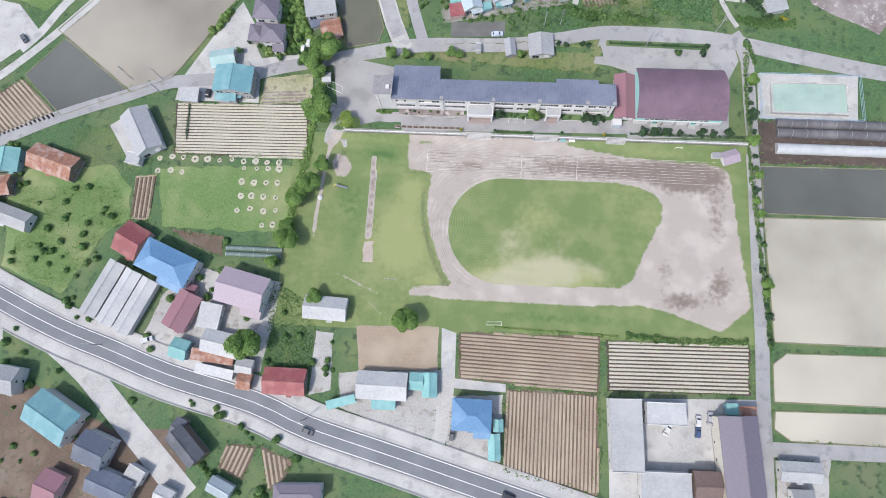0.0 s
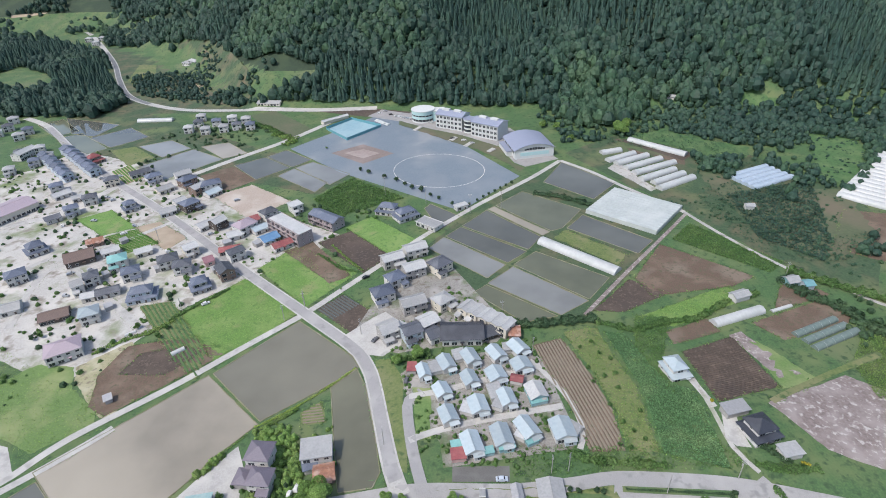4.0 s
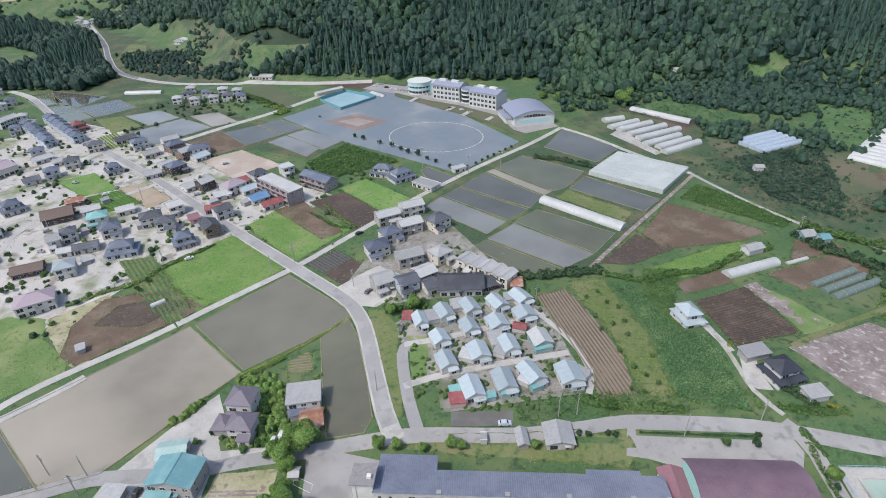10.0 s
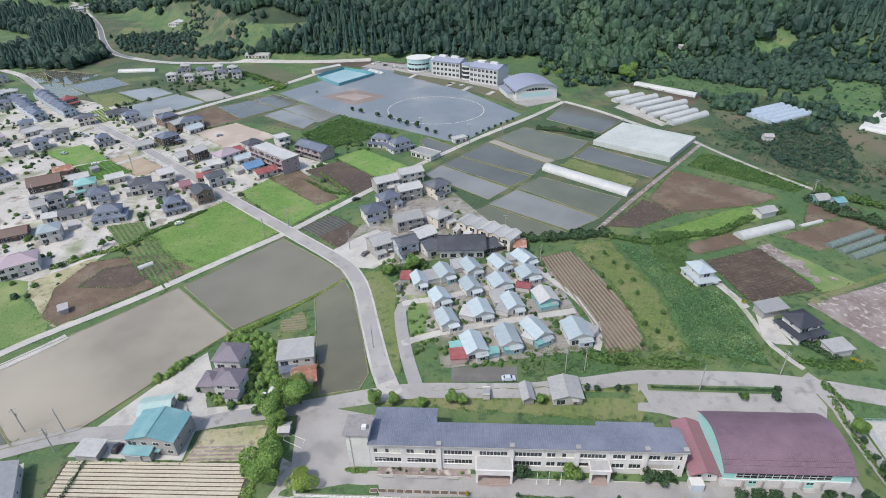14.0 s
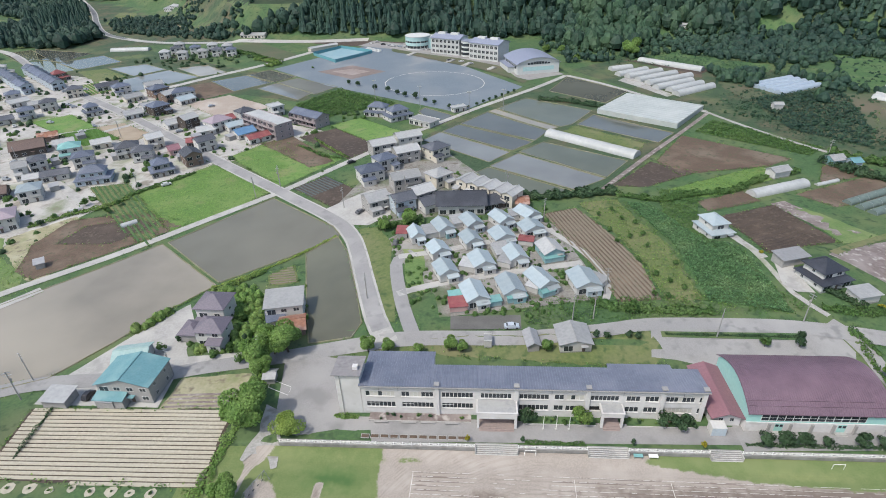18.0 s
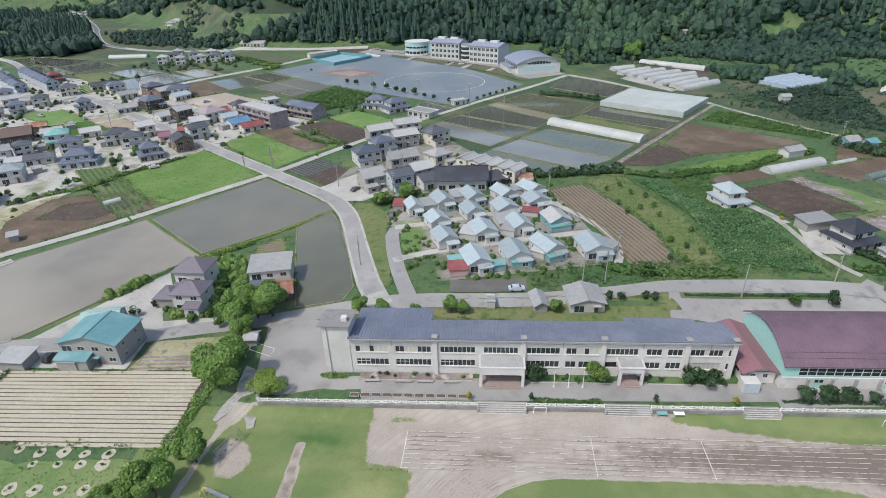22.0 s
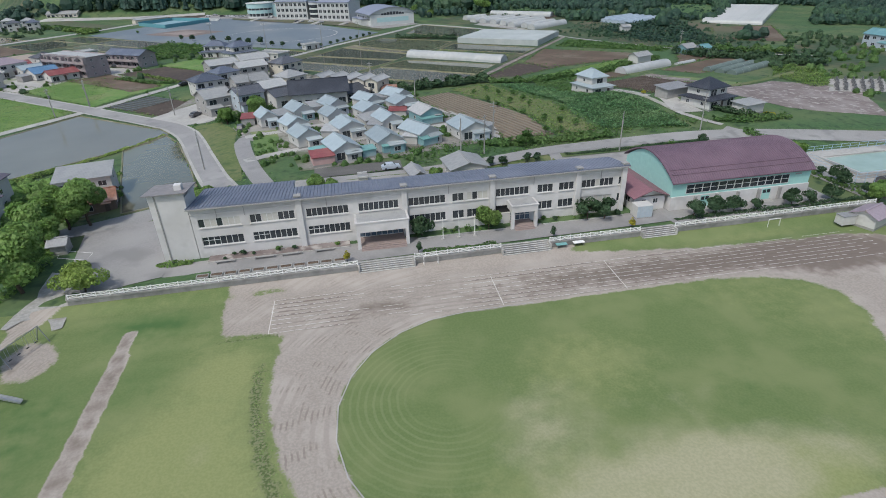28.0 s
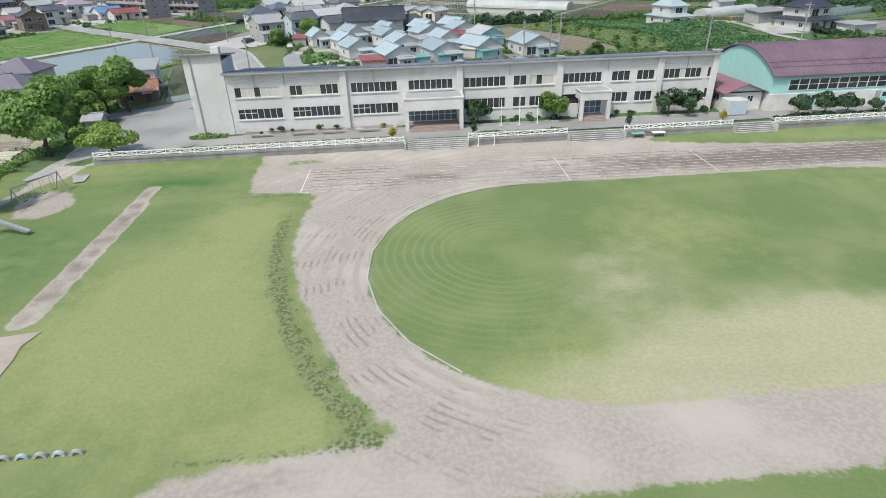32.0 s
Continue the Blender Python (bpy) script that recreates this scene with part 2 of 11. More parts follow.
def quads(name, verts, material=None, n=4):
    """A mesh of loose faces of n corners each from an array (faces * n, 3)."""
    verts = np.asarray(verts, np.float32)
    count = len(verts) // n
    me = bpy.data.meshes.new(name)
    me.vertices.add(len(verts))
    me.vertices.foreach_set("co", verts.ravel())
    me.loops.add(len(verts))
    me.loops.foreach_set("vertex_index", np.arange(len(verts), dtype=np.int32))
    me.polygons.add(count)
    me.polygons.foreach_set("loop_start", np.arange(0, len(verts), n, dtype=np.int32))
    if material:
        me.materials.append(material)
    me.update()
    me.validate()
    return me


def part(name, bm, material, parent, label=""):
    """One mesh object under a thing or a part; bm is a bmesh or a mesh."""
    me = bm
    if isinstance(bm, bmesh.types.BMesh):
        me = bpy.data.meshes.new(name)
        bm.to_mesh(me)
        bm.free()
    if material and not me.materials:
        me.materials.append(material)
    ob = new(name, me)
    ob.parent = parent
    if label:
        ob["label"] = label
    return ob


def thing(name, at, label, category, group="", kind=""):
    ob = new(name)
    ob.empty_display_size = 0.5
    ob.matrix_basis = at
    return tagged(ob, label, category, group, kind)


def box(bm, x0, x1, y0, y1, z0, z1, bevel=0.0):
    v = [bm.verts.new((x, y, z)) for z in (z0, z1) for x, y in ((x0, y0), (x1, y0), (x1, y1), (x0, y1))]
    fs = [bm.faces.new([v[i] for i in q]) for q in ((3, 2, 1, 0), (4, 5, 6, 7), (0, 1, 5, 4), (1, 2, 6, 5), (2, 3, 7, 6), (3, 0, 4, 7))]
    if bevel:
        bmesh.ops.bevel(bm, geom=list({e for f in fs for e in f.edges}), offset=bevel, segments=1, affect="EDGES")
    return bm


def boxes(*dims, bevel=0.0):
    bm = bmesh.new()
    for d in dims:
        box(bm, *d, bevel=bevel)
    return bm


def terrain():
    """One sheet: 3 m cells round the school, wider ones towards the horizon."""
    def steps(lo, a, b, hi, inner, grow):
        mid = list(np.arange(a, b + 0.01, inner))
        out, d, v = [], inner, b
        while v < hi:
            d *= grow
            v += d
            out.append(v)
        back, d, v = [], inner, a
        while v > lo:
            d *= grow
            v -= d
            back.append(v)
        return np.array(back[::-1] + mid + out)
    xs = steps(-2600, -300, 260, 2600, 4.0, 1.12)
    ys = steps(-2600, -100, 560, 2600, 4.0, 1.12)
    ys = np.sort(np.append(ys[np.abs(ys - 82.2) > 1.5], [81.7, 82.05, 82.3, 82.6, 83.0]))
    gx, gy = np.meshgrid(xs, ys)
    gz = ground(gx, gy)
    gz = gz + relief(gx, gy)
    foot = 515 + 1.1 * np.minimum(420, np.maximum(0, -gx - 230)) - 0.35 * np.maximum(0, gx - 70)
    gz = gz - np.maximum(0, gz - 150 - 0.02 * (gy - foot)) * ss(250, 330, gy - foot)
    nx, ny = len(xs), len(ys)
    idx = np.arange(nx * ny).reshape(ny, nx)
    f = np.stack([idx[:-1, :-1], idx[:-1, 1:], idx[1:, 1:], idx[1:, :-1]], -1).reshape(-1, 4)
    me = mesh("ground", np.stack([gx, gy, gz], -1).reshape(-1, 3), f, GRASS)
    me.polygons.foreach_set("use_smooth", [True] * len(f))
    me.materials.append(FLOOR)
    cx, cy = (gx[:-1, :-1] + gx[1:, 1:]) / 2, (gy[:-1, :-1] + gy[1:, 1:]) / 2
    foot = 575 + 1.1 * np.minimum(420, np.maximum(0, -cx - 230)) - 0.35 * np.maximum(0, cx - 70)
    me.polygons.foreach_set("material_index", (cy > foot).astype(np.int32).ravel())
    return tagged(new("ground", me), "green grassy valley floor rising to a hillside", "ground", kind="structure")


terrain()


def ragged(pts, amount, step=2.0):
    """The outline with wandering edges, as worn ground has them."""
    out = []
    for i in range(len(pts)):
        a, b = Vector(pts[i]), Vector(pts[(i + 1) % len(pts)])
        k = max(1, int((b - a).length / step))
        for j in range(k):
            p = a.lerp(b, j / k)
            w = noise.noise_vector((p.x * 0.22, p.y * 0.22, 3.0)) + noise.noise_vector((p.x * 0.7, p.y * 0.7, 9.0)) * 0.5
            out.append((p.x + w.x * amount, p.y + w.y * amount))
    return out


def drape(name, pts, lift, material, cell=4.0, level=None):
    """A sheet over the land inside the outline pts, cut to cells so that it follows the slope. level: flat at that height."""
    bm = bmesh.new()
    f = bm.faces.new([bm.verts.new((x, y, 0)) for x, y in pts])
    if f.normal.z < 0:
        f.normal_flip()
    if level is None:
        xs, ys = [p[0] for p in pts], [p[1] for p in pts]
        for lo, hi, axis in ((min(xs), max(xs), (1, 0, 0)), (min(ys), max(ys), (0, 1, 0))):
            for v in np.arange(lo + cell, hi, cell):
                bmesh.ops.bisect_plane(bm, geom=bm.verts[:] + bm.edges[:] + bm.faces[:], plane_co=Vector(axis) * v, plane_no=axis)
        for v in bm.verts:
            v.co.z = float(ground(v.co.x, v.co.y)) + lift
        bmesh.ops.triangulate(bm, faces=[f for f in bm.faces if len(f.verts) > 4])
    else:
        for v in bm.verts:
            v.co.z = level
        bmesh.ops.triangulate(bm, faces=bm.faces[:])
    me = bpy.data.meshes.new(name)
    bm.to_mesh(me)
    bm.free()
    me.materials.append(material)
    return me


def field(name, pts, material, label, lift=0.07, category="field", level=None, cell=6.0, wander=None):
    if wander is None:
        wander = 1.1 if material in (DIRT, LAWN, MEADOW, WILD, SLOPE, TERRACE, TOWN) else 0.45 if material in (GRAVEL, BRIGHT, GREYSOIL, SOIL, DARKSOIL, PALESOIL) else 0.0
    if material in (BRIGHT, SOIL, DARKSOIL, MEADOW, PALESOIL, WILD, ASPHALT, DIRT) and category != "yard" or name == "paddy_field":
        (PADDIES if name == "paddy_field" else LOTS).append(pts)
    if material in (CONC, PAVE, ASPHALT, CARPARK):
        BARE_LOTS.append(pts)
    if wander:
        pts = ragged(pts, wander)
    return tagged(new(name, drape(name, pts, lift, material, cell, level)), label, category, kind="structure")


def rim(pts, material, width=0.5, height=0.3, name="field_bank"):
    """A low bank along an outline."""
    bm = bmesh.new()
    n = len(pts)
    for i in range(n):
        a, b = Vector(pts[i]), Vector(pts[(i + 1) % n])
        d = (b - a)
        if d.length < 0.5:
            continue
        s = Vector((-d.y, d.x)).normalized() * width / 2
        k = max(1, int(d.length / 5))
        rows = []
        for j in range(k + 1):
            p = a + d * j / k
            z = float(ground(p.x, p.y))
            w = 0.8 + 0.4 * random.random()
            rows.append([bm.verts.new((p.x + s.x * u * w, p.y + s.y * u * w, z + h)) for u, h in ((-1.3, -0.1), (-0.6, height * w), (0.6, height * w), (1.3, -0.1))])
        for r, q in zip(rows, rows[1:]):
            for j in range(3):
                bm.faces.new((r[j], r[j + 1], q[j + 1], q[j]))
    me = bpy.data.meshes.new(name)
    bm.to_mesh(me)
    bm.free()
    me.materials.append(material)
    return me


def paddy(pts, material, label, bank=True, rise=0.06):
    """A flooded field: a level water face with a low earth bank round it."""
    lv = max(float(ground(x, y)) for x, y in pts)
    lo = min(float(ground(x, y)) for x, y in pts)
    lv = lv if lv - lo < 0.5 else None
    ob = field("paddy_field", pts, material, label, category="paddy field", level=None, lift=rise)
    if bank:
        b = part("bank", rim(pts, BANK, 0.45, 0.22), BANK, ob)
    return ob


BANK = mat("bank_grass", (0.15, 0.165, 0.075), (0.17, 0.15, 0.10), fine=1.0, broad=0.2, c=(0.235, 0.215, 0.165), bump=0.5)


ROADS, LOTS, PADDIES, BARE_LOTS = [], [], [], []


def strip(name, pts, width, lift, material, label="", kind="structure", category="road", cell=4.0, offset=0.0, parent=None):
    """A ribbon of the given width along a line, lying on the land."""
    if name == "road":
        ROADS.append(([tuple(q) for q in pts], width))
    dense = []
    p = [Vector(q) for q in pts]
    for i in range(len(p) - 1):
        a, b = p[max(i - 1, 0)], p[min(i + 2, len(p) - 1)]
        k = max(1, int((p[i + 1] - p[i]).length / cell))
        for j in range(k):
            u = j / k
            h = lambda q0, q1, q2, q3: 0.5 * (2 * q1 + (q2 - q0) * u + (2 * q0 - 5 * q1 + 4 * q2 - q3) * u * u + (3 * q1 - q0 - 3 * q2 + q3) * u ** 3)
            dense.append(h(a, p[i], p[i + 1], b))
    dense.append(p[-1])
    verts, faces = [], []
    cols = max(2, int(width / 3) + 1)
    for i, q in enumerate(dense):
        d = (dense[min(i + 1, len(dense) - 1)] - dense[max(i - 1, 0)]).normalized()
        s = Vector((d.y, -d.x))
        for j in range(cols):
            r = q + s * (offset + width * (j / (cols - 1) - 0.5))
            verts.append((r.x, r.y, float(ground(r.x, r.y)) + lift))
    for i in range(len(dense) - 1):
        for j in range(cols - 1):
            k = i * cols + j
            faces.append((k, k + 1, k + cols + 1, k + cols))
    ob = new(name, mesh(name, verts, faces, material))
    if parent:
        ob.parent = parent
        return ob
    return tagged(ob, label, category, kind=kind)


def inside(pts, x, y):
    x, y = np.asarray(x), np.asarray(y)
    c = np.zeros(x.shape, bool)
    n = len(pts)
    for i in range(n):
        (x0, y0), (x1, y1) = pts[i], pts[(i + 1) % n]
        if y0 == y1:
            continue
        c ^= ((y0 > y) != (y1 > y)) & (x < (x1 - x0) * (y - y0) / (y1 - y0) + x0)
    return c


def ridges(pts, a, b, pitch, material, parent, height=0.22, fill=0.62, name="ridges", lift=0.05):
    """Planted ridges inside an outline, parallel to the line a-b."""
    d = (Vector(b) - Vector(a)).normalized()
    s = Vector((-d.y, d.x))
    vs = [Vector(p).dot(s) for p in pts]
    verts, faces = [], []
    n = len(pts)
    v = min(vs) + pitch * 0.6
    while v < max(vs) - pitch * 0.3:
        cuts = []
        for i in range(n):
            p, q = Vector(pts[i]), Vector(pts[(i + 1) % n])
            e, g = p.dot(s) - v, q.dot(s) - v
            if (e > 0) != (g > 0):
                cuts.append((p + (q - p) * e / (e - g)).dot(d))
        cuts.sort()
        for lo, hi in zip(cuts[::2], cuts[1::2]):
            lo, hi = lo + 0.5 + random.random() * 0.4, hi - 0.5 - random.random() * 0.4
            if hi - lo < 1.5:
                continue
            k = max(1, int((hi - lo) / 6))
            base = len(verts)
            for j in range(k + 1):
                u = lo + (hi - lo) * j / k
                w = pitch * fill / 2 * (0.92 + 0.16 * random.random())
                for o, z in ((-w, 0.0), (-w * 0.7, height), (w * 0.7, height), (w, 0.0)):
                    p = d * u + s * (v + o)
                    verts.append((p.x, p.y, float(ground(p.x, p.y)) + lift + z))
            for j in range(k):
                for c in range(3):
                    q = base + j * 4 + c
                    faces.append((q, q + 4, q + 5, q + 1))
        v += pitch
    ob = part(name, mesh(name, verts, faces, material), material, parent)
    ob["kind"] = "stuff"
    return ob

MULCH = mat("black_mulch", (0.05, 0.06, 0.06), (0.09, 0.10, 0.09), fine=1.5, rough=0.4, bump=0.2)
MULCH_PALE = mat("pale_mulch", (0.44, 0.405, 0.325), (0.36, 0.33, 0.262), fine=1.2, broad=0.2, rough=0.5, bump=0.3)
CROP = mat("crop", (0.08, 0.17, 0.03), (0.05, 0.12, 0.02), fine=1.5, bump=0.8)
COURT = mat("court_gravel", (0.152, 0.184, 0.218), (0.132, 0.163, 0.196), fine=1.0, broad=0.03, c=(0.19, 0.212, 0.235), bump=0.15, patch=((0.235, 0.245, 0.255), 0.03, 0.6))
PADDY_SKY = water("paddy_water_clear", (0.185, 0.188, 0.182))
ESTATE = mat("estate_yard", (0.25, 0.238, 0.222), (0.18, 0.17, 0.156), fine=1.4, broad=0.12, c=(0.31, 0.295, 0.278), bump=0.5, patch=((0.085, 0.12, 0.048), 0.10, 0.52), speck=((0.14, 0.122, 0.10), 0.4))
INFIELD = mat("infield", (0.20, 0.158, 0.145), (0.168, 0.132, 0.12), fine=0.6, broad=0.06, c=(0.24, 0.195, 0.18), bump=0.3)
INFIELD_PALE = mat("pale_infield", (0.275, 0.225, 0.208), (0.235, 0.19, 0.175), fine=0.6, broad=0.1, c=(0.31, 0.265, 0.25), bump=0.3)

# flooded paddies west of the bend road
paddy([(-168.0, 120.4), (-122.9, 171.4), (-91.2, 145.3), (-100.7, 131.5), (-109.8, 115.2), (-118.7, 101.3), (-133.9, 94.9)], PADDY, "large flooded brown paddy field")
paddy([(-121.3, 172.5), (-92.0, 207.8), (-60.8, 184.4), (-56.2, 176.9), (-71.0, 164.0), (-90.8, 146.8)], PADDY_MUD, "flooded brown paddy field beside the road")
paddy([(-66.4, 165.6), (-57.0, 176.0), (-51.2, 165.6), (-42.9, 140.3), (-37.9, 123.0), (-39.8, 117.1), (-51.8, 115.6), (-58.8, 138.7)], PADDY_OLIVE, "narrow flooded paddy field beside the road")
paddy([(-177.4, 100.6), (-164.2, 116.8), (-134.4, 94.9), (-159.7, 84.2)], PADDY_DARK, "flooded dark paddy field")
pts = [(-209.0, 74.2), (-178.3, 99.3), (-160.3, 83.7), (-206.4, 64.0)]
fl = field("field", pts, SOIL, "striped brown field with rows")
ridges(pts, (-177.1, 98.9), (-160.3, 83.7), 1.6, PALESOIL, fl, 0.12, 0.62)

# paddies between the housing and the large school
field("field", [(-36.0, 273.9), (-15.9, 310.9), (26.1, 360.5), (58.4, 400.9), (92.6, 358.7), (125.8, 314.6), (50.9, 213.5), (42.8, 209.9), (17.8, 204.6), (-8.1, 230.2)], SLOPE, "rough grass between the paddies", 0.03, "field")
paddy([(-33.6, 273.8), (-25.4, 286.8), (10.9, 256.2), (0.7, 243.2)], PADDY_SKY, "flooded paddy field with grassy banks")
paddy([(-24.4, 287.9), (-15.5, 299.4), (23.4, 270.3), (12.1, 258.1)], PADDY_DARK, "flooded paddy field with grassy banks")
paddy([(-14.8, 300.6), (0.6, 321.1), (32.9, 287.2), (24.5, 272.4)], PADDY_DARK, "flooded paddy field with grassy banks")
paddy([(1.4, 322.3), (5.7, 325.9), (38.7, 292.8), (33.9, 288.3)], PADDY, "flooded paddy field with grassy banks")
paddy([(6.8, 327.2), (25.2, 347.3), (61.6, 321.2), (46.6, 297.3), (39.8, 293.9)], PADDY_GREEN, "flooded paddy field with grassy banks")
paddy([(41.1, 361.7), (57.7, 395.6), (90.6, 358.7), (71.8, 335.1)], PADDY_DARK, "flooded paddy field with grassy banks")
paddy([(49.5, 297.3), (61.6, 314.5), (97.0, 282.2), (85.3, 267.9)], PADDY_DARK, "flooded paddy field with grassy banks")
paddy([(15.3, 256.7), (28.5, 270.3), (64.8, 244.0), (51.4, 224.9)], PADDY_GREEN, "flooded paddy field with grassy banks")
paddy([(0.7, 238.5), (14.8, 254.4), (50.8, 223.8), (35.9, 212.0)], PADDY_SKY, "flooded paddy field with grassy banks")
paddy([(-6.6, 230.2), (0.0, 237.2), (34.3, 211.3), (17.9, 206.3)], PADDY_GREEN, "flooded paddy field with grassy banks")
paddy([(-40.5, 323.7), (-37.0, 330.0), (-15.9, 312.8), (-27.9, 296.0)], PADDY_DARK, "flooded paddy field with grassy banks")
field("field", [(40.4, 286.0), (48.7, 295.0), (78.9, 267.0), (71.5, 255.6)], MEADOW, "dry grass strip beside the greenhouse", 0.07, "field")

# paddies in the north-west
field("field", [(-444.7, 506.2), (-366.1, 545.9), (-240.3, 462.3), (-116.4, 386.6), (-99.9, 375.0), (-119.3, 345.0), (-174.2, 366.4), (-190.5, 346.6), (-246.6, 361.4), (-287.2, 392.2), (-388.9, 459.2)], SLOPE, "rough grass between the paddies", 0.03, "field")
paddy([(-280.4, 396.0), (-249.8, 432.6), (-214.8, 410.1), (-247.0, 369.9)], PADDY_SKY, "flooded paddy field with grassy banks")
paddy([(-303.6, 440.5), (-280.0, 454.1), (-253.0, 434.6), (-269.1, 415.6)], PADDY_SKY, "flooded paddy field with grassy banks")
paddy([(-245.3, 438.0), (-224.4, 446.6), (-198.3, 422.4), (-214.5, 410.9)], PADDY, "flooded paddy field with grassy banks")
field("field", [(-325.4, 432.1), (-305.9, 440.6), (-275.6, 415.0), (-289.5, 398.7)], MEADOW, "dry yellow green field", 0.07, "field")
paddy([(-199.9, 397.2), (-179.6, 413.0), (-152.4, 391.7), (-172.4, 370.6)], PADDY_DARK, "flooded paddy field with grassy banks")
paddy([(-178.6, 413.8), (-166.0, 427.3), (-139.3, 406.4), (-150.9, 392.4)], PADDY_DARK, "flooded paddy field with grassy banks")
paddy([(-157.8, 376.7), (-149.1, 390.0), (-116.0, 364.8), (-121.4, 348.9)], PADDY_SKY, "flooded paddy field with grassy banks")
paddy([(-148.4, 391.5), (-137.0, 402.3), (-102.1, 378.7), (-113.4, 360.6)], PADDY_SKY, "flooded paddy field with grassy banks")
field("field", [(-219.9, 378.6), (-199.8, 395.6), (-171.9, 369.9), (-188.9, 350.5)], SOIL, "dark brown ploughed field", 0.07, "field")
field("field", [(-194.4, 343.5), (-172.6, 362.2), (-134.6, 336.0), (-155.3, 309.7)], DIRT, "bare pale earth lot", 0.07, "lot")
paddy([(-440.1, 500.1), (-426.0, 517.3), (-386.4, 482.4), (-400.7, 467.0)], PADDY_GREEN, "flooded paddy field with grassy banks")
paddy([(-423.7, 519.7), (-353.1, 497.6), (-361.5, 466.1), (-388.5, 474.9)], PADDY_DARK, "flooded paddy field with grassy banks")
paddy([(-397.7, 463.7), (-378.2, 475.4), (-330.1, 437.0), (-341.1, 424.5)], PADDY_GREEN, "flooded paddy field with grassy banks")
paddy([(-363.0, 463.1), (-337.8, 488.7), (-305.9, 463.4), (-328.6, 438.8)], PADDY_DARK, "flooded paddy field with grassy banks")
field("field", [(-231.1, 517.9), (-209.0, 528.7), (-153.8, 473.5), (-176.1, 449.2)], TERRACE, "worn pale lot beside the sports ground", 0.07, "lot")

# fields beside the town
field("field", [(-158.0, 211.7), (-132.4, 242.4), (-93.8, 214.3), (-122.8, 178.4)], BRIGHT, "bright green tall grass lot", 0.07, "field")
field("field", [(-128.9, 252.0), (-113.0, 276.5), (-70.2, 248.9), (-92.0, 217.9)], BRIGHT, "green grass lot beside the road", 0.07, "field")
field("field", [(-119.3, 270.5), (-104.9, 281.8), (-73.9, 245.6), (-83.9, 238.2)], SOIL, "brown bare field", 0.1, "field")
field("field", [(-101.7, 280.4), (-84.1, 294.4), (-54.5, 265.5), (-67.5, 247.8)], DARKSOIL, "dark brown ploughed field", 0.07, "field")
field("field", [(-88.6, 299.0), (-74.3, 313.3), (-40.8, 283.2), (-54.5, 265.5)], BRIGHT, "smooth bright green young crop", 0.07, "field")
field("field", [(-166.4, 151.0), (-173.9, 170.5), (-170.2, 188.9), (-142.1, 196.3), (-119.3, 186.5), (-136.7, 168.4), (-156.9, 147.6)], SOIL, "brown ploughed field", 0.07, "field")
field("verge", [(-153.0, 146.0), (-160.5, 147.5), (-170.0, 156.0), (-181.0, 165.0), (-187.0, 175.0), (-176.0, 187.0), (-170.0, 192.0), (-152.0, 172.0)], DRYPLOT, "dry straw-coloured strip round the brown field", 0.055, "verge", wander=1.5)
field("meadow", [(-207.0, 176.0), (-188.0, 175.0), (-180.2, 162.1), (-162.0, 150.0), (-158.5, 143.5), (-162.0, 139.8), (-176.0, 128.0), (-187.0, 133.5), (-197.0, 136.0), (-225.0, 152.0)], LAWN, "yellow-green uncut meadow", 0.07, "meadow")
field("field", [(-164.9, 170.7), (-160.8, 184.4), (-141.4, 190.0), (-131.8, 185.6), (-143.1, 171.1)], DARKSOIL, "dark damp soil patch", 0.1, "field")
pts = [(-85.9, 216.6), (-74.3, 229.2), (-51.7, 210.8), (-63.7, 198.9)]
fl = field("field", pts, DARKSOIL, "vegetable field with black mulch rows")
ridges([(-85.9, 216.6), (-74.3, 229.2), (-63.5, 220.4), (-75.3, 208.2)], (-85.9, 216.6), (-63.7, 198.9), 1.7, MULCH, fl, 0.2, 0.62)
field("field", [(-277.0, 311.4), (-259.2, 324.7), (-227.2, 300.4), (-245.1, 289.2)], BRIGHT, "bright green grass lot", 0.07, "field")
pts = [(-242.3, 287.7), (-225.8, 298.0), (-201.2, 280.1), (-215.8, 268.0)]
fl = field("field", pts, PALESOIL, "vegetable rows on pale soil")
ridges(pts, (-242.3, 287.7), (-225.8, 298.0), 2.2, CROP, fl, 0.4, 0.62)
field("field", [(-229.1, 300.4), (-216.0, 308.0), (-186.7, 287.0), (-193.0, 271.1)], PALESOIL, "pale bare field", 0.07, "field")
pts = [(-297.5, 388.2), (-288.6, 401.4), (-263.0, 376.3), (-271.9, 364.3)]
fl = field("field", pts, PALESOIL, "vegetable rows beside houses")
ridges(pts, (-297.5, 388.2), (-271.9, 364.3), 2.2, CROP, fl, 0.4, 0.62)

# fields round the knoll in the east
pts = [(20.6, 190.2), (33.5, 195.5), (38.6, 184.6), (44.8, 168.6), (48.4, 151.5), (49.2, 133.8), (36.6, 133.3), (33.4, 151.8), (27.7, 167.1)]
fl = field("field", pts, SOIL, "curved brown field with planted rows")
ridges(pts, (33.5, 195.5), (48.3, 143.3), 1.4, FURROW, fl, 0.18, 0.62)
field("field", [(35.3, 199.5), (51.0, 203.4), (54.7, 184.5), (59.7, 166.3), (60.4, 133.1), (50.4, 133.3), (49.6, 151.4), (45.5, 170.3), (39.6, 186.5)], MEADOW, "dry grass strip with young fruit trees", 0.07, "field")
field("field", [(53.0, 200.4), (62.6, 198.4), (71.3, 169.0), (80.7, 158.8), (82.9, 125.8), (61.1, 132.0), (60.8, 166.2)], WILD, "dense green wild vegetation", 0.07, "field")
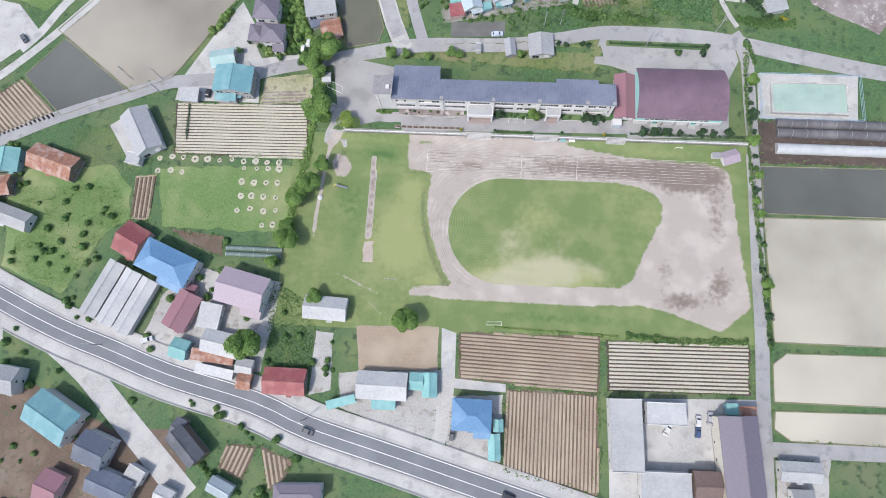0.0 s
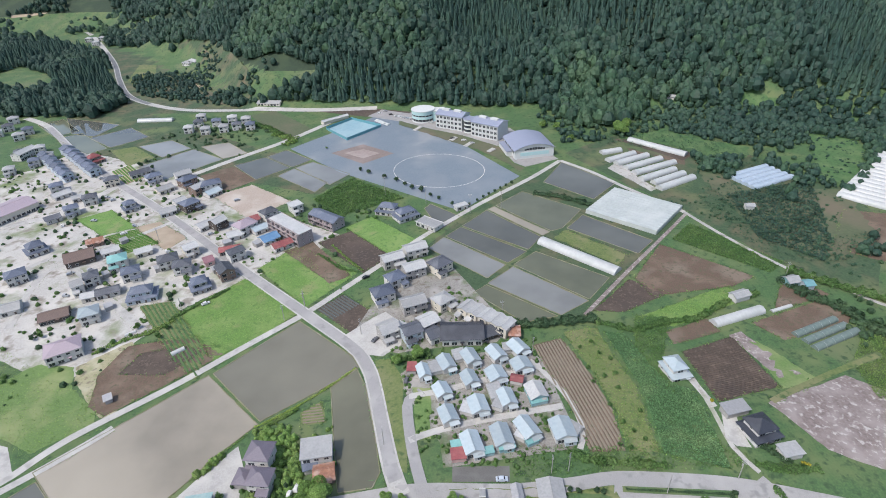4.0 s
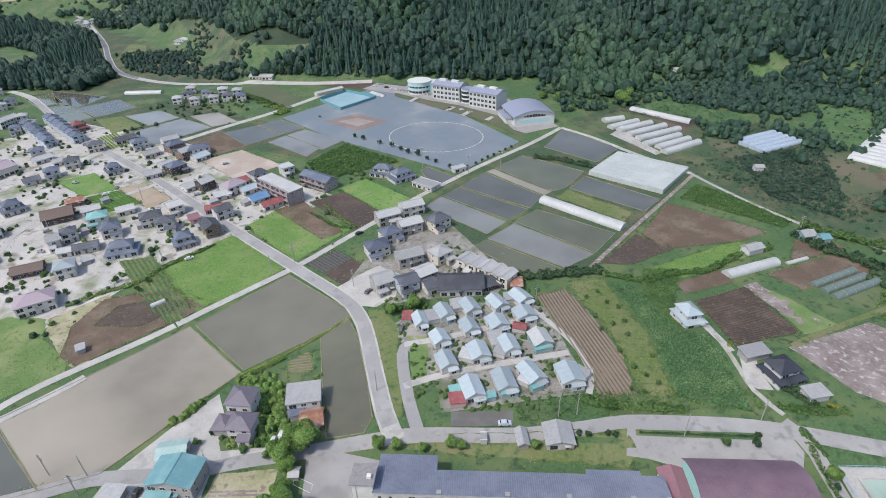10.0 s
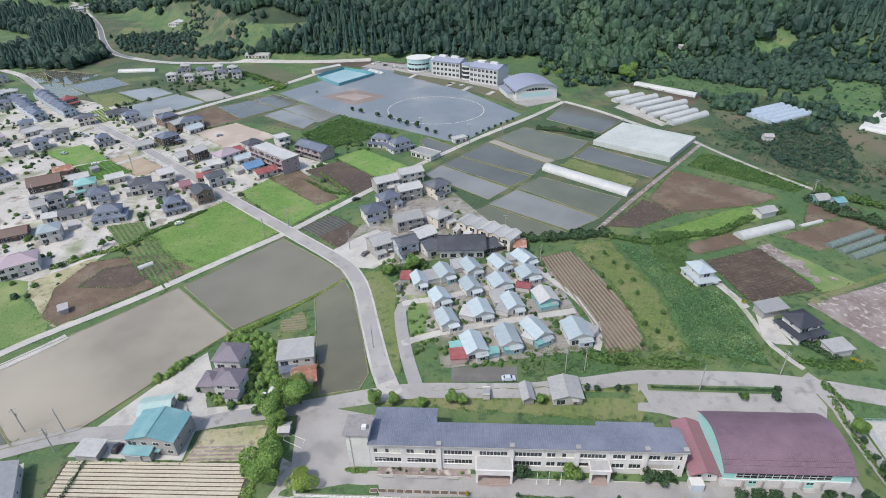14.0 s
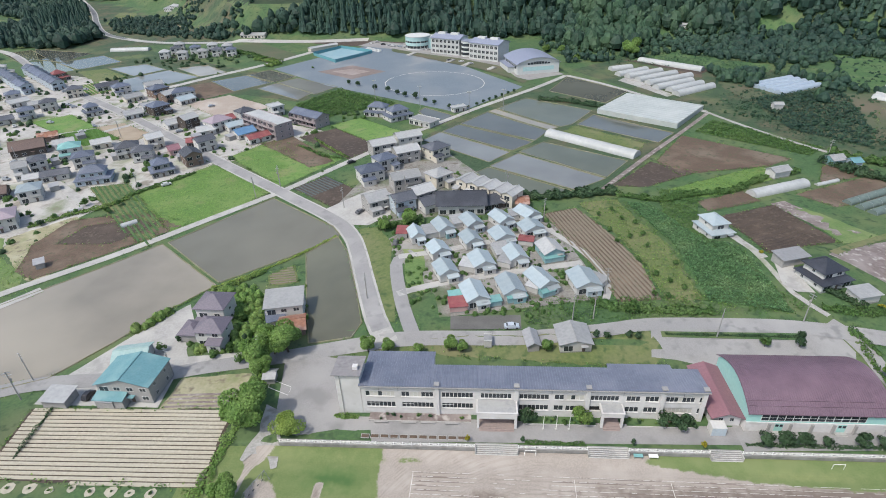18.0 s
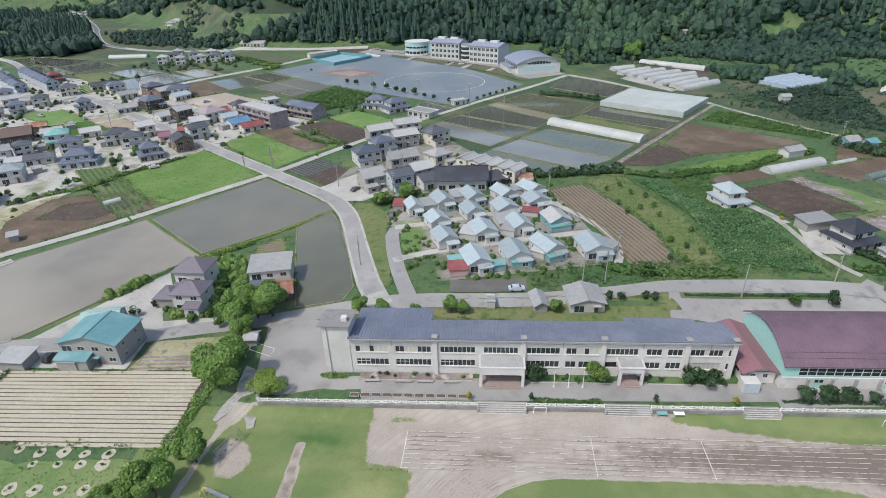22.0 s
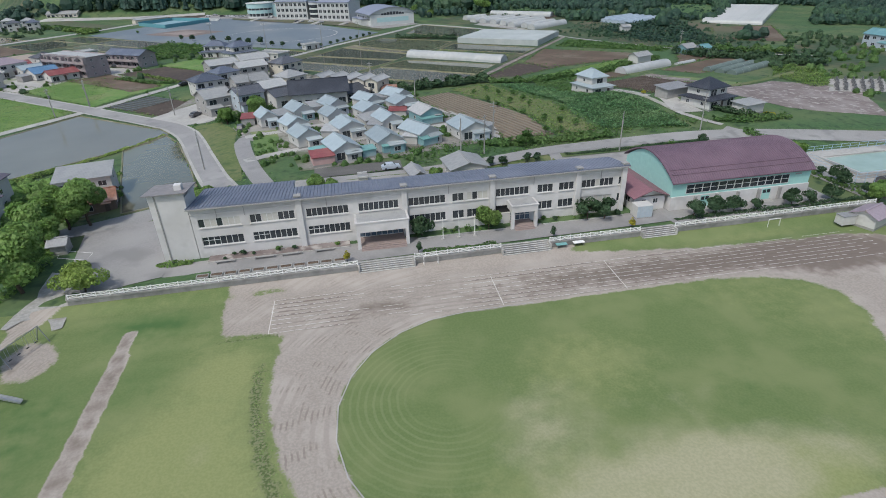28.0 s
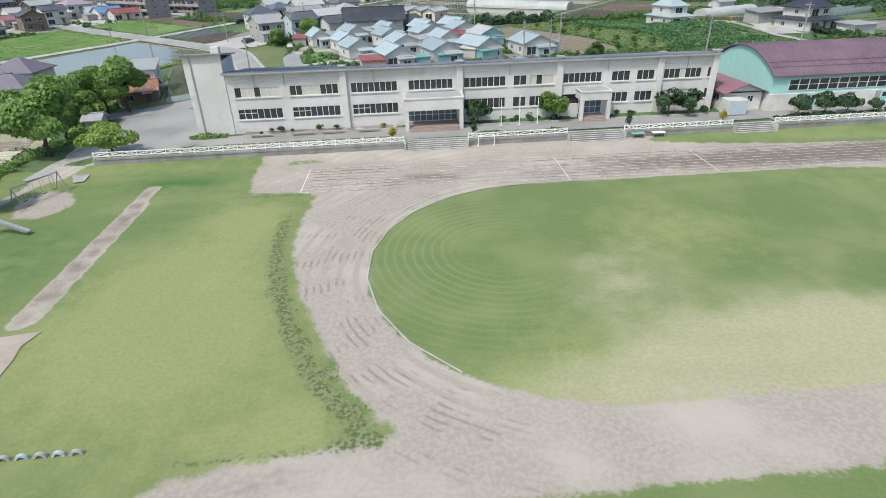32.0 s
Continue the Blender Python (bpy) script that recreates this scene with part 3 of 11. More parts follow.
pts = [(84.4, 185.9), (109.8, 197.4), (115.4, 164.3), (87.9, 154.2)]
fl = field("field", pts, DARKSOIL, "dark reddish brown ploughed field", 0.07, "field")
ridges(pts, (88.7, 174.1), (109.5, 166.9), 1.3, DARKSOIL, fl, 0.22, 0.6)
field("field", [(81.6, 200.5), (102.9, 210.1), (106.2, 200.7), (82.4, 190.9)], SOIL, "brown ploughed field", 0.07, "field")
field("field", [(108.4, 198.2), (114.8, 200.9), (128.1, 173.6), (117.4, 169.7)], GREYSOIL, "grey mulched vegetable plot", 0.07, "field")
field("field", [(106.1, 154.9), (145.2, 173.8), (154.0, 167.7), (162.5, 154.8), (142.6, 124.8), (118.9, 135.1)], GREYSOIL, "large grey ploughed field with pale streaks", 0.07, "field")
field("field", [(77.8, 244.0), (99.7, 278.3), (139.4, 245.5), (124.9, 236.6), (82.6, 227.6)], SOIL, "brown bare field", 0.07, "field")
field("field", [(108.4, 283.5), (123.8, 302.2), (159.6, 259.3), (148.6, 249.2)], WILD, "dense green crop strip", 0.07, "field")
field("field", [(51.9, 215.7), (74.7, 242.9), (91.4, 230.0), (66.2, 214.8)], DARKSOIL, "dark brown field", 0.07, "field")
field("field", [(70.4, 210.4), (120.8, 236.6), (130.7, 227.7), (86.4, 203.9)], BRIGHT, "bright green grass meadow", 0.07, "field")
field("field", [(113.8, 192.6), (119.4, 194.8), (133.0, 171.2), (115.7, 162.7)], LAWN, "green grass strip", 0.07, "field")
field("field", [(122.3, 207.3), (160.9, 225.4), (170.1, 209.9), (131.4, 195.1)], SOIL, "brown vegetable plots", 0.07, "field")
field("field", [(148.3, 237.6), (160.3, 240.2), (168.6, 230.2), (136.1, 216.2)], SOIL, "brown vegetable plots", 0.07, "field")
field("field", [(191.6, 274.1), (221.7, 318.9), (255.9, 310.8), (219.4, 253.4)], SOIL, "brown field on the hillside", 0.07, "field")
field("field", [(113.6, 411.2), (150.8, 401.6), (146.6, 387.8), (111.9, 423.2)], SOIL, "brown bare strip", 0.07, "field")
field("field", [(-113.5, 507.0), (-41.2, 510.5), (-120.7, 532.1), (-164.5, 524.9)], DARKSOIL, "dark ploughed field", 0.07, "field")
field("field", [(-96.2, 303.7), (-91.2, 317.5), (-55.4, 338.8), (-99.1, 370.9), (-119.4, 338.7)], WILD, "dense green orchard ground", 0.07, "field")
field("field", [(62.3, 413.5), (108.4, 448.9), (163.5, 409.0), (192.2, 419.3), (221.9, 360.4), (252.6, 333.6), (184.5, 218.7), (175.2, 242.8), (159.7, 256.4), (142.2, 285.7), (126.2, 320.9), (100.4, 353.2)], SLOPE, "rough brown and green slope above the farm road", 0.04, "field")
field("field", [(-378.6, 579.2), (-254.4, 549.2), (-289.1, 607.8), (-386.1, 650.8), (-401.7, 626.9)], TERRACE, "terraced brown green fields below the wood", 0.07, "field")
field("field", [(-459.8, 762.4), (-354.0, 705.1), (-309.5, 648.7), (-316.6, 643.1), (-393.3, 664.7)], TERRACE, "terraced brown green fields below the wood", 0.07, "field")
field("field", [(-435.4, 655.2), (-462.5, 730.0), (-437.2, 727.3), (-378.6, 612.9), (-388.0, 602.1)], MEADOW, "dry grass terrace beside the valley road", 0.07, "field")
field("field", [(-352.9, 622.8), (-334.4, 638.8), (-308.8, 620.8), (-339.2, 612.1)], PALESOIL, "pale vegetable terrace", 0.07, "field")
field("field", [(-866.5, 1029.6), (-796.1, 1033.0), (-791.8, 1021.9), (-856.5, 1018.8)], PALESOIL, "distant pale field of the valley", 0.07, "field")
field("field", [(-871.0, 1013.9), (-822.0, 1015.1), (-819.5, 998.7), (-861.6, 996.3)], TERRACE, "distant pale field of the valley", 0.07, "field")
field("field", [(-801.3, 1005.5), (-747.7, 1006.7), (-731.4, 986.6), (-776.2, 981.9)], TERRACE, "distant pale field of the valley", 0.07, "field")
field("field", [(-711.9, 1027.2), (-645.9, 1026.7), (-610.8, 980.6), (-696.6, 1013.7)], PALESOIL, "distant pale field of the valley", 0.07, "field")
field("field", [(-850.0, 980.2), (-829.9, 982.2), (-789.7, 923.0), (-802.7, 920.2)], TERRACE, "distant pale field of the valley", 0.07, "field")
field("field", [(-685.9, 1000.5), (-652.2, 1009.3), (-634.3, 985.7), (-662.6, 977.7)], PALESOIL, "distant pale field of the valley", 0.07, "field")

# grounds of the large school
field("playground", [(-164.0, 430.0), (-105.3, 506.5), (-64.3, 500.5), (24.9, 371.8), (-16.2, 319.9), (-110.0, 381.6)], COURT, "grey gravel sports ground", 0.1, "sports ground")
field("playground", [(-126.4, 419.6), (-103.1, 437.4), (-74.0, 417.3), (-95.6, 397.3)], INFIELD, "reddish brown baseball infield", 0.16, "infield")
field("playground", [(-115.1, 419.1), (-101.2, 427.1), (-85.6, 417.8), (-97.6, 407.6)], INFIELD_PALE, "pale earth centre of the baseball infield", 0.22, "infield")

# estate yard and school yards
field("yard", [(-38.4, 170.2), (-28.5, 179.5), (16.8, 189.0), (23.9, 180.9), (33.6, 139.6), (30.9, 134.5), (-15.5, 125.0), (-17.6, 135.9), (-32.8, 159.4)], ESTATE, "worn gravel and garden plots between small houses", 0.09, "yard")
field("yard", [(-64.0, 197.7), (-49.4, 251.6), (-25.6, 266.6), (11.2, 202.3), (4.5, 192.0), (-40.4, 184.6)], ESTATE, "worn gravel lots and gardens round houses", 0.09, "yard")
field("yard", [(-275.1, 199.9), (-412.2, 350.6), (-364.9, 396.2), (-355.0, 432.4), (-231.5, 385.9), (-146.7, 322.5), (-85.4, 287.2), (-109.0, 260.9), (-129.0, 243.5), (-161.0, 211.7), (-176.5, 170.5), (-200.0, 166.6)], TOWN, "pale lots, gardens and lanes of the town", 0.05, "yard")
field("car_park", [(-12.2, 119.6), (7.6, 120.2), (7.7, 126.6), (-12.4, 125.6)], CARPARK, "dark asphalt car park", 0.16, "car park")
field("car_park", [(-56.7, 109.7), (-47.5, 110.8), (-32.6, 107.6), (-36.9, 85.9), (-46.1, 84.1), (-52.2, 85.6)], PAVE, "grey asphalt school car park", 0.12, "car park")
field("yard", [(40.8, 111.2), (43.0, 121.6), (66.8, 121.4), (90.5, 118.2), (92.5, 113.0), (89.3, 106.0), (88.6, 83.9), (53.0, 82.6), (53.1, 108.6), (47.0, 110.4)], ASPHALT, "grey asphalt yard behind the sports hall", 0.11, "yard")
field("pavement", [(-44.7, 85.1), (-35.5, 89.7), (53.0, 89.1), (53.3, 82.1), (53.0, 84.1), (-43.5, 82.2)], PAVE, "asphalt forecourt of the school", 0.13, "forecourt")
field("field", [(-33.0, 115.6), (42.4, 120.1), (44.8, 111.8), (40.9, 107.6), (-32.8, 111.9)], MEADOW, "dry grass behind the school", 0.07, "field")

# school playground

# fields by the playground
pts = [(-115.5, 90.9), (-64.1, 92.2), (-62.4, 70.3), (-113.2, 70.7)]
fl = field("field", pts, DARKSOIL, "field with pale mulch rows")
ridges(pts, (-113.8, 80.1), (-63.6, 80.9), 1.2, MULCH_PALE, fl, 0.2, 0.78)
pts = [(-82.2, 102.6), (-64.3, 104.5), (-63.0, 92.9), (-83.0, 91.1)]
fl = field("field", pts, DRYPLOT, "dry pale vegetable plot beside the house", wander=0.6)
plot = [(-82.6, 97.0), (-66.0, 98.6), (-64.4, 93.4), (-83.0, 91.6)]
ridges(plot, (-82.0, 92.0), (-63.0, 93.2), 1.3, GREYSOIL, fl, 0.14, 0.55)
field("field", [(-110.3, 42.0), (-90.2, 40.2), (-89.1, 32.6), (-98.8, 35.2)], SOIL, "bare brown soil strip", 0.07, "field")
pts = [(-3.9, 10.6), (43.8, 11.7), (43.2, -7.0), (-3.1, -4.7)]
fl = field("field", pts, SOIL, "brown field with pale mulch rows")
ridges(pts, (-3.6, 3.6), (43.2, 2.5), 1.25, PALESOIL, fl, 0.2, 0.7)
pts = [(45.7, 10.7), (92.7, 11.2), (92.0, -4.7), (46.0, -5.9)]
fl = field("field", pts, DARKSOIL, "dark field with pale mulch rows")
ridges(pts, (45.6, 1.7), (92.2, 2.9), 1.25, MULCH_PALE, fl, 0.22, 0.68)
pts = [(12.6, -7.1), (42.9, -7.2), (43.2, -38.9), (12.5, -32.7)]
fl = field("field", pts, SOIL, "brown field with pale mulch rows")
ridges(pts, (28.5, -7.5), (28.0, -34.8), 1.25, PALESOIL, fl, 0.2, 0.7)
field("field", [(-39.0, 11.0), (-10.9, 12.0), (-10.5, -2.4), (-37.2, -4.3)], PALESOIL, "bare brown field beside houses", 0.07, "field")
paddy([(99.8, 74.3), (167.6, 75.4), (165.3, 57.2), (99.9, 57.1)], PADDY_DARK, "dark flooded paddy field")
paddy([(99.8, 55.5), (165.3, 57.0), (159.7, 13.2), (100.6, 12.9)], PADDY_PALE, "pale flooded muddy paddy field")
paddy([(104.4, 9.4), (159.4, 10.7), (157.3, -5.7), (99.4, -6.4), (99.8, 5.7)], PADDY_PALE, "pale flooded muddy paddy field")
paddy([(99.6, -9.2), (157.1, -7.5), (155.8, -18.2), (103.9, -18.3), (98.9, -14.8)], PADDY_PALE, "pale flooded muddy paddy field")
field("lot", [(-195.2, 133.1), (-186.4, 131.3), (-174.3, 118.5), (-190.8, 103.8), (-218.8, 85.5), (-233.7, 142.5)], CONC, "pale concrete parking lot", 0.07, "lot")
field("lot", [(-168.3, 19.5), (-163.4, -2.3), (-208.5, 5.2), (-215.2, 29.7)], CONC, "pale roadside apron", 0.06, "lot")
pts = [(-126.3, 61.3), (-118.3, 62.1), (-118.8, 44.8), (-125.2, 44.9)]
fl = field("field", pts, PALESOIL, "small vegetable plot with rows")
ridges(pts, (-122.5, 61.5), (-122.2, 45.0), 1.6, SOIL, fl, 0.2, 0.62)
pts = [(-79.4, -30.2), (-68.8, -30.4), (-72.2, -41.2), (-81.2, -38.3)]
fl = field("field", pts, SOIL, "small vegetable plot with rows")
ridges(pts, (-74.6, -30.3), (-78.1, -39.9), 1.6, PALESOIL, fl, 0.2, 0.62)
pts = [(-67.9, -30.4), (-56.0, -34.1), (-59.1, -40.4), (-63.4, -44.1)]
fl = field("field", pts, SOIL, "small vegetable plot with rows")
ridges(pts, (-64.0, -31.0), (-60.8, -42.2), 1.6, PALESOIL, fl, 0.2, 0.62)
field("yard", [(-139.7, 81.0), (-126.8, 90.0), (-118.6, 77.7), (-127.2, 66.6), (-129.9, 67.1)], CONC, "pale concrete yard", 0.07, "yard")
field("yard", [(-108.6, 18.4), (-97.9, 29.1), (-91.5, 27.4), (-66.6, 24.6), (-70.8, -6.7), (-96.9, -4.4), (-114.1, 2.3)], GRAVEL, "pale gravel yard between houses", 0.07, "yard")
field("yard", [(-52.9, 8.6), (-46.9, 7.9), (-46.1, -10.9), (-53.5, -13.2)], GRAVEL, "pale gravel drive", 0.07, "yard")
field("yard", [(-43.7, -5.2), (-9.3, -2.3), (-8.1, -24.9), (-19.3, -23.8), (-42.7, -16.2)], GRAVEL, "pale gravel yard", 0.07, "yard")
field("yard", [(-9.8, 11.8), (-4.7, 10.2), (-4.5, -4.8), (12.6, -5.7), (12.6, -8.4), (-4.6, -8.0), (-4.8, -14.2), (-8.7, -14.2)], CONC, "pale concrete lane", 0.095, "yard")
field("yard", [(46.5, -8.2), (95.9, -5.9), (97.4, -38.7), (46.4, -42.0)], CONC, "pale concrete factory yard", 0.07, "yard")
field("yard", [(-7.0, -10.5), (11.7, -9.4), (11.6, -30.7), (-6.0, -28.3)], GRAVEL, "pale gravel yard", 0.08, "yard")
field("pool_deck", [(99.4, 109.1), (134.9, 109.4), (134.3, 92.6), (99.5, 92.1)], CONC, "pale concrete pool terrace", 0.15, "pool deck")
field("field", [(99.0, 91.6), (169.4, 92.4), (167.6, 76.0), (99.6, 75.4)], DARKSOIL, "dark gravel ground", 0.07, "field")
field("yard", [(99.3, -21.7), (115.8, -22.4), (113.7, -37.6), (98.3, -38.6)], GRAVEL, "pale gravel yard", 0.07, "yard")
field("yard", [(-161.0, -17.6), (-149.4, -15.0), (-118.7, -28.1), (-93.5, -26.6), (-89.8, -51.1), (-171.8, -56.5)], SOIL, "brown garden ground", 0.05, "yard")

# yards, verges and gardens
field("lawn", [(-117.9, 65.0), (-62.2, 68.3), (-62.2, 42.7), (-113.1, 42.5)], LAWN, "mown grass of the orchard plot", 0.05, "lawn")
field("field", [(-175.7, 61.9), (-134.6, 65.4), (-127.4, 57.3), (-126.0, 44.9), (-133.3, 40.3), (-145.6, 16.5), (-169.7, 25.6)], LAWN, "green rough grass beside the houses", 0.05, "field")
field("yard", [(-116.0, 92.2), (-115.2, 100.3), (-108.6, 112.6), (-101.6, 125.4), (-95.0, 134.6), (-88.5, 124.0), (-86.4, 113.6), (-84.6, 110.6), (-68.5, 113.0), (-66.6, 109.5), (-84.6, 104.6), (-83.6, 92.1)], CONC, "pale concrete yards round the houses", 0.12, "yard")
field("yard", [(-66.7, 198.5), (-55.3, 210.7), (-50.0, 214.5), (-39.8, 204.9), (-39.0, 190.0), (-46.6, 183.0), (-54.2, 184.7), (-60.5, 191.5)], CONC, "pale worn concrete apron at the road bend", 0.13, "yard")
field("yard", [(84.9, 138.5), (87.2, 150.0), (92.6, 150.4), (91.0, 143.0), (92.4, 134.5), (87.5, 135.0)], CONC, "pale paved forecourt of the dark-roofed house", 0.16, "yard")
pts = [(-75.6, 151.6), (-68.4, 158.2), (-63.6, 147.0), (-73.2, 145.4)]
fl = field("field", pts, MEADOW, "small dry vegetable garden above the white house", wander=0.4)
ridges(pts, (-73.2, 145.4), (-63.6, 147.0), 1.5, FURROW, fl, 0.2, 0.5)
field("path", [(-56.4, 93.5), (-52.0, 91.0), (-50.2, 86.5), (-49.4, 82.0), (-48.4, 78.6), (-48.3, 75.8), (-49.4, 75.6), (-50.6, 77.8), (-52.4, 80.0), (-54.6, 79.0), (-56.4, 77.0), (-57.4, 77.4), (-56.9, 81.0), (-55.6, 85.0), (-56.0, 89.6)], GRAVEL, "worn gravel path from the car park to the playground", 0.2, "path", wander=0.7)
field("verge", [(-49.7, 180.5), (-41.4, 180.7), (-34.7, 164.3), (-28.1, 122.9), (-33.6, 123.3)], MEADOW, "dry grass verge between road and estate lane", 0.12, "verge")
BARE_LOTS.append([(-49.7, 180.5), (-41.4, 180.7), (-34.7, 164.3), (-28.1, 122.9), (-33.6, 123.3)])
field("verge", [(-30.5, 163.7), (-23.2, 163.4), (-20.8, 137.3), (-27.2, 137.3)], LAWN, "small grass plot beside the estate lane", 0.14, "verge")
field("field", [(70.1, 211.6), (85.4, 211.2), (73.2, 174.8), (73.4, 159.4), (63.4, 180.6)], WILD, "dense green wild vegetation", 0.08, "field")
pts = [(-180.4, 218.2), (-164.5, 222.5), (-130.1, 187.1), (-127.4, 168.8), (-146.2, 182.3)]
fl = field("field", pts, MEADOW, "vegetable garden with rows beside the grass lot")
ridges(pts, (-180.4, 218.2), (-146.2, 182.3), 2.0, WILD, fl, 0.2, 0.5)
strip("road_marking", [(-57.9, 99.4), (-52.0, 96.7), (-52.0, 99.5), (-58.6, 102.5), (-57.9, 99.4)], 0.14, 0.16, LINE, "white painted arrow in the car park")
field("field", [(152, 125), (168, 190), (215, 245), (330, 262), (360, 150), (230, 95)], SLOPE, "rough green slope with bushes", 0.03, "field")
field("field", [(-560, 860), (-345, 722), (-232, 562), (-240, 528), (-385, 528), (-470, 680), (-620, 880)], SLOPE, "rough green terraces below the wood", 0.04, "field")

# roads
strip("pavement", [(-222.2, 39.0), (-154.3, 8.1), (-123.4, -2.4), (-102.1, -9.3), (-71.6, -16.5), (-52.4, -23.5), (-22.5, -31.1), (14.6, -40.8), (50.2, -50.0)], 17, 0.1, CONC, "pale concrete pavements along the main road")
strip("road", [(-221.9, 37.9), (-154.3, 8.1), (-123.4, -2.4), (-102.1, -9.3), (-71.6, -16.5), (-52.4, -23.5), (-22.5, -31.1), (14.6, -40.8), (50.2, -50.0)], 8.2, 0.16, LANE, "grey asphalt two-lane main road")
strip("road", [(-146.5, 0.6), (-132.3, -9.3), (-117.8, -22.5), (-90.3, -47.6)], 8.5, 0.12, CONC, "pale side street")
strip("road", [(-205.8, 61.8), (-181.6, 73.4), (-159.2, 84.2), (-134.2, 93.7), (-119.4, 99.2), (-93.2, 102.2), (-76.2, 107.0), (-54.6, 111.3), (-35.1, 114.4), (-20.2, 116.3), (9.3, 117.1), (30.0, 120.3), (44.5, 122.9), (66.8, 122.2), (80.8, 121.0), (92.7, 119.1), (110.9, 115.7), (144.7, 110.3), (170.4, 107.5)], 5.2, 0.17, ASPHALT, "pale grey asphalt lane north of the school")
strip("road", [(-29.3, 114.1), (-34.2, 124.7), (-41.2, 145.7), (-47.1, 164.3), (-52.2, 176.6), (-61.9, 190.0), (-89.0, 212.1), (-138.6, 252.0), (-208.3, 311.8), (-276.5, 364.5), (-348.8, 423.1), (-424.5, 493.8), (-468.7, 521.7)], 6.5, 0.18, CONC, "pale curving road beside the paddies")
strip("carriageway", [(-31.8, 119.4), (-34.2, 124.7), (-41.2, 145.7), (-47.1, 164.3), (-52.2, 176.6), (-61.9, 190.0), (-89.0, 212.1), (-138.6, 252.0), (-208.3, 311.8), (-276.5, 364.5), (-348.8, 423.1), (-424.5, 493.8)], 5.0, 0.215, ROADGREY, "grey asphalt carriageway of the curving road")
strip("road", [(-21.9, 115.7), (-26.9, 130.6), (-31.0, 148.0), (-31.6, 156.9), (-26.8, 161.5)], 4.2, 0.15, ROADGREY, "grey estate lane")
strip("road", [(-29.2, 136.5), (-19.6, 141.1), (-0.8, 147.1), (29.5, 154.7)], 3.0, 0.16, CONC, "pale estate lane")
strip("road", [(18.6, 180.6), (27.0, 168.6), (33.2, 156.4), (35.6, 143.2), (33.4, 134.4)], 2.2, 0.155, CONC, "pale lane along the small houses")
strip("road", [(-31.7, 158.4), (-18.8, 161.6), (-0.7, 168.4), (23.1, 177.3)], 3.0, 0.16, CONC, "pale estate lane")
strip("road", [(-181.5, 111.2), (-175.0, 118.8), (-163.7, 136.5), (-135.2, 165.4), (-114.2, 188.4), (-90.7, 213.4), (-76.4, 232.1), (-56.8, 259.4), (-38.8, 286.6), (-14.3, 317.6), (4.1, 338.2), (32.7, 368.6), (57.1, 398.9)], 3.6, 0.16, CONC, "pale straight farm road")
strip("road", [(57.1, 398.9), (77.9, 377.0), (99.2, 347.9), (125.1, 317.1)], 3.4, 0.15, CONC, "pale farm road")
strip("road", [(125.1, 317.1), (141.1, 283.1), (158.4, 253.6), (173.8, 240.2), (187.2, 223.2), (199.4, 214.4)], 2.4, 0.15, GRAVEL, "worn gravel farm road")
strip("road", [(125.4, 314.9), (100.0, 281.6), (73.4, 247.3), (47.4, 212.5)], 2.2, 0.14, GREYSOIL, "rutted earth farm track")
strip("road", [(165.3, 186.5), (141.7, 175.3), (120.2, 163.2), (108.1, 155.6)], 2.6, 0.12, MEADOW, "grassy farm track")
strip("road", [(-276.5, 364.5), (-286.9, 329.5), (-303.4, 311.9), (-337.1, 294.2)], 7.0, 0.16, CONC, "pale town street")
strip("road", [(-226.7, 380.3), (-201.3, 413.2), (-174.0, 446.3), (-152.7, 479.4), (-138.0, 507.0)], 6.0, 0.15, CONC, "pale straight road")
strip("road", [(-226.7, 380.3), (-234.3, 355.4), (-243.4, 332.9), (-276.5, 364.5)], 5.0, 0.15, CONC, "pale town street")
strip("road", [(-271.1, 240.9), (-255.7, 261.7), (-206.6, 227.9), (-164.8, 196.8)], 4.0, 0.15, CONC, "pale town lane")
strip("road", [(-239.4, 200.3), (-253.0, 243.7), (-241.6, 261.7), (-206.3, 307.9)], 4.0, 0.14, CONC, "pale town lane")
strip("road", [(-207.5, 310.2), (-165.2, 267.6), (-129.0, 243.5)], 4.0, 0.14, CONC, "pale town lane")
strip("road", [(-783.7, 1062.7), (-744.7, 1025.3), (-661.9, 941.6), (-558.2, 812.5), (-497.4, 732.2), (-447.8, 657.5), (-400.9, 594.6), (-357.4, 560.3), (-303.0, 537.4), (-235.9, 532.9), (-165.1, 527.5), (-106.2, 529.3)], 7.0, 0.18, CONC, "pale valley road with guard strips")
strip("road", [(-558.2, 812.5), (-497.4, 732.2), (-447.8, 657.5), (-400.9, 594.6), (-357.4, 560.3)], 4.6, 0.24, LANE, "dark asphalt valley road")
strip("road", [(85.5, 152.0), (80.9, 172.1)], 2.6, 0.13, CONC, "pale house drive")
strip("road", [(91.6, 125.3), (86.1, 134.8), (84.5, 149.3), (82.9, 168.3)], 1.7, 0.15, GRAVEL, "gravel lane up the knoll")
strip("road", [(90.3, 122.8), (95.6, 112.9), (96.6, 93.9), (97.2, 73.1), (97.0, 52.5), (96.8, 32.8), (96.7, 13.8), (96.0, -4.4), (95.8, -21.9), (95.7, -38.8), (96.4, -54.9)], 4.6, 0.16, ASPHALT, "grey straight lane east of the school")
strip("road", [(95.0, -21.1), (112.5, -20.9), (132.9, -20.5), (155.6, -19.9)], 4.6, 0.15, ASPHALT, "grey lane between paddies")
strip("road", [(-7.7, -14.1), (-7.9, -21.3), (-9.7, -28.5)], 4.6, 0.13, CONC, "pale drive")
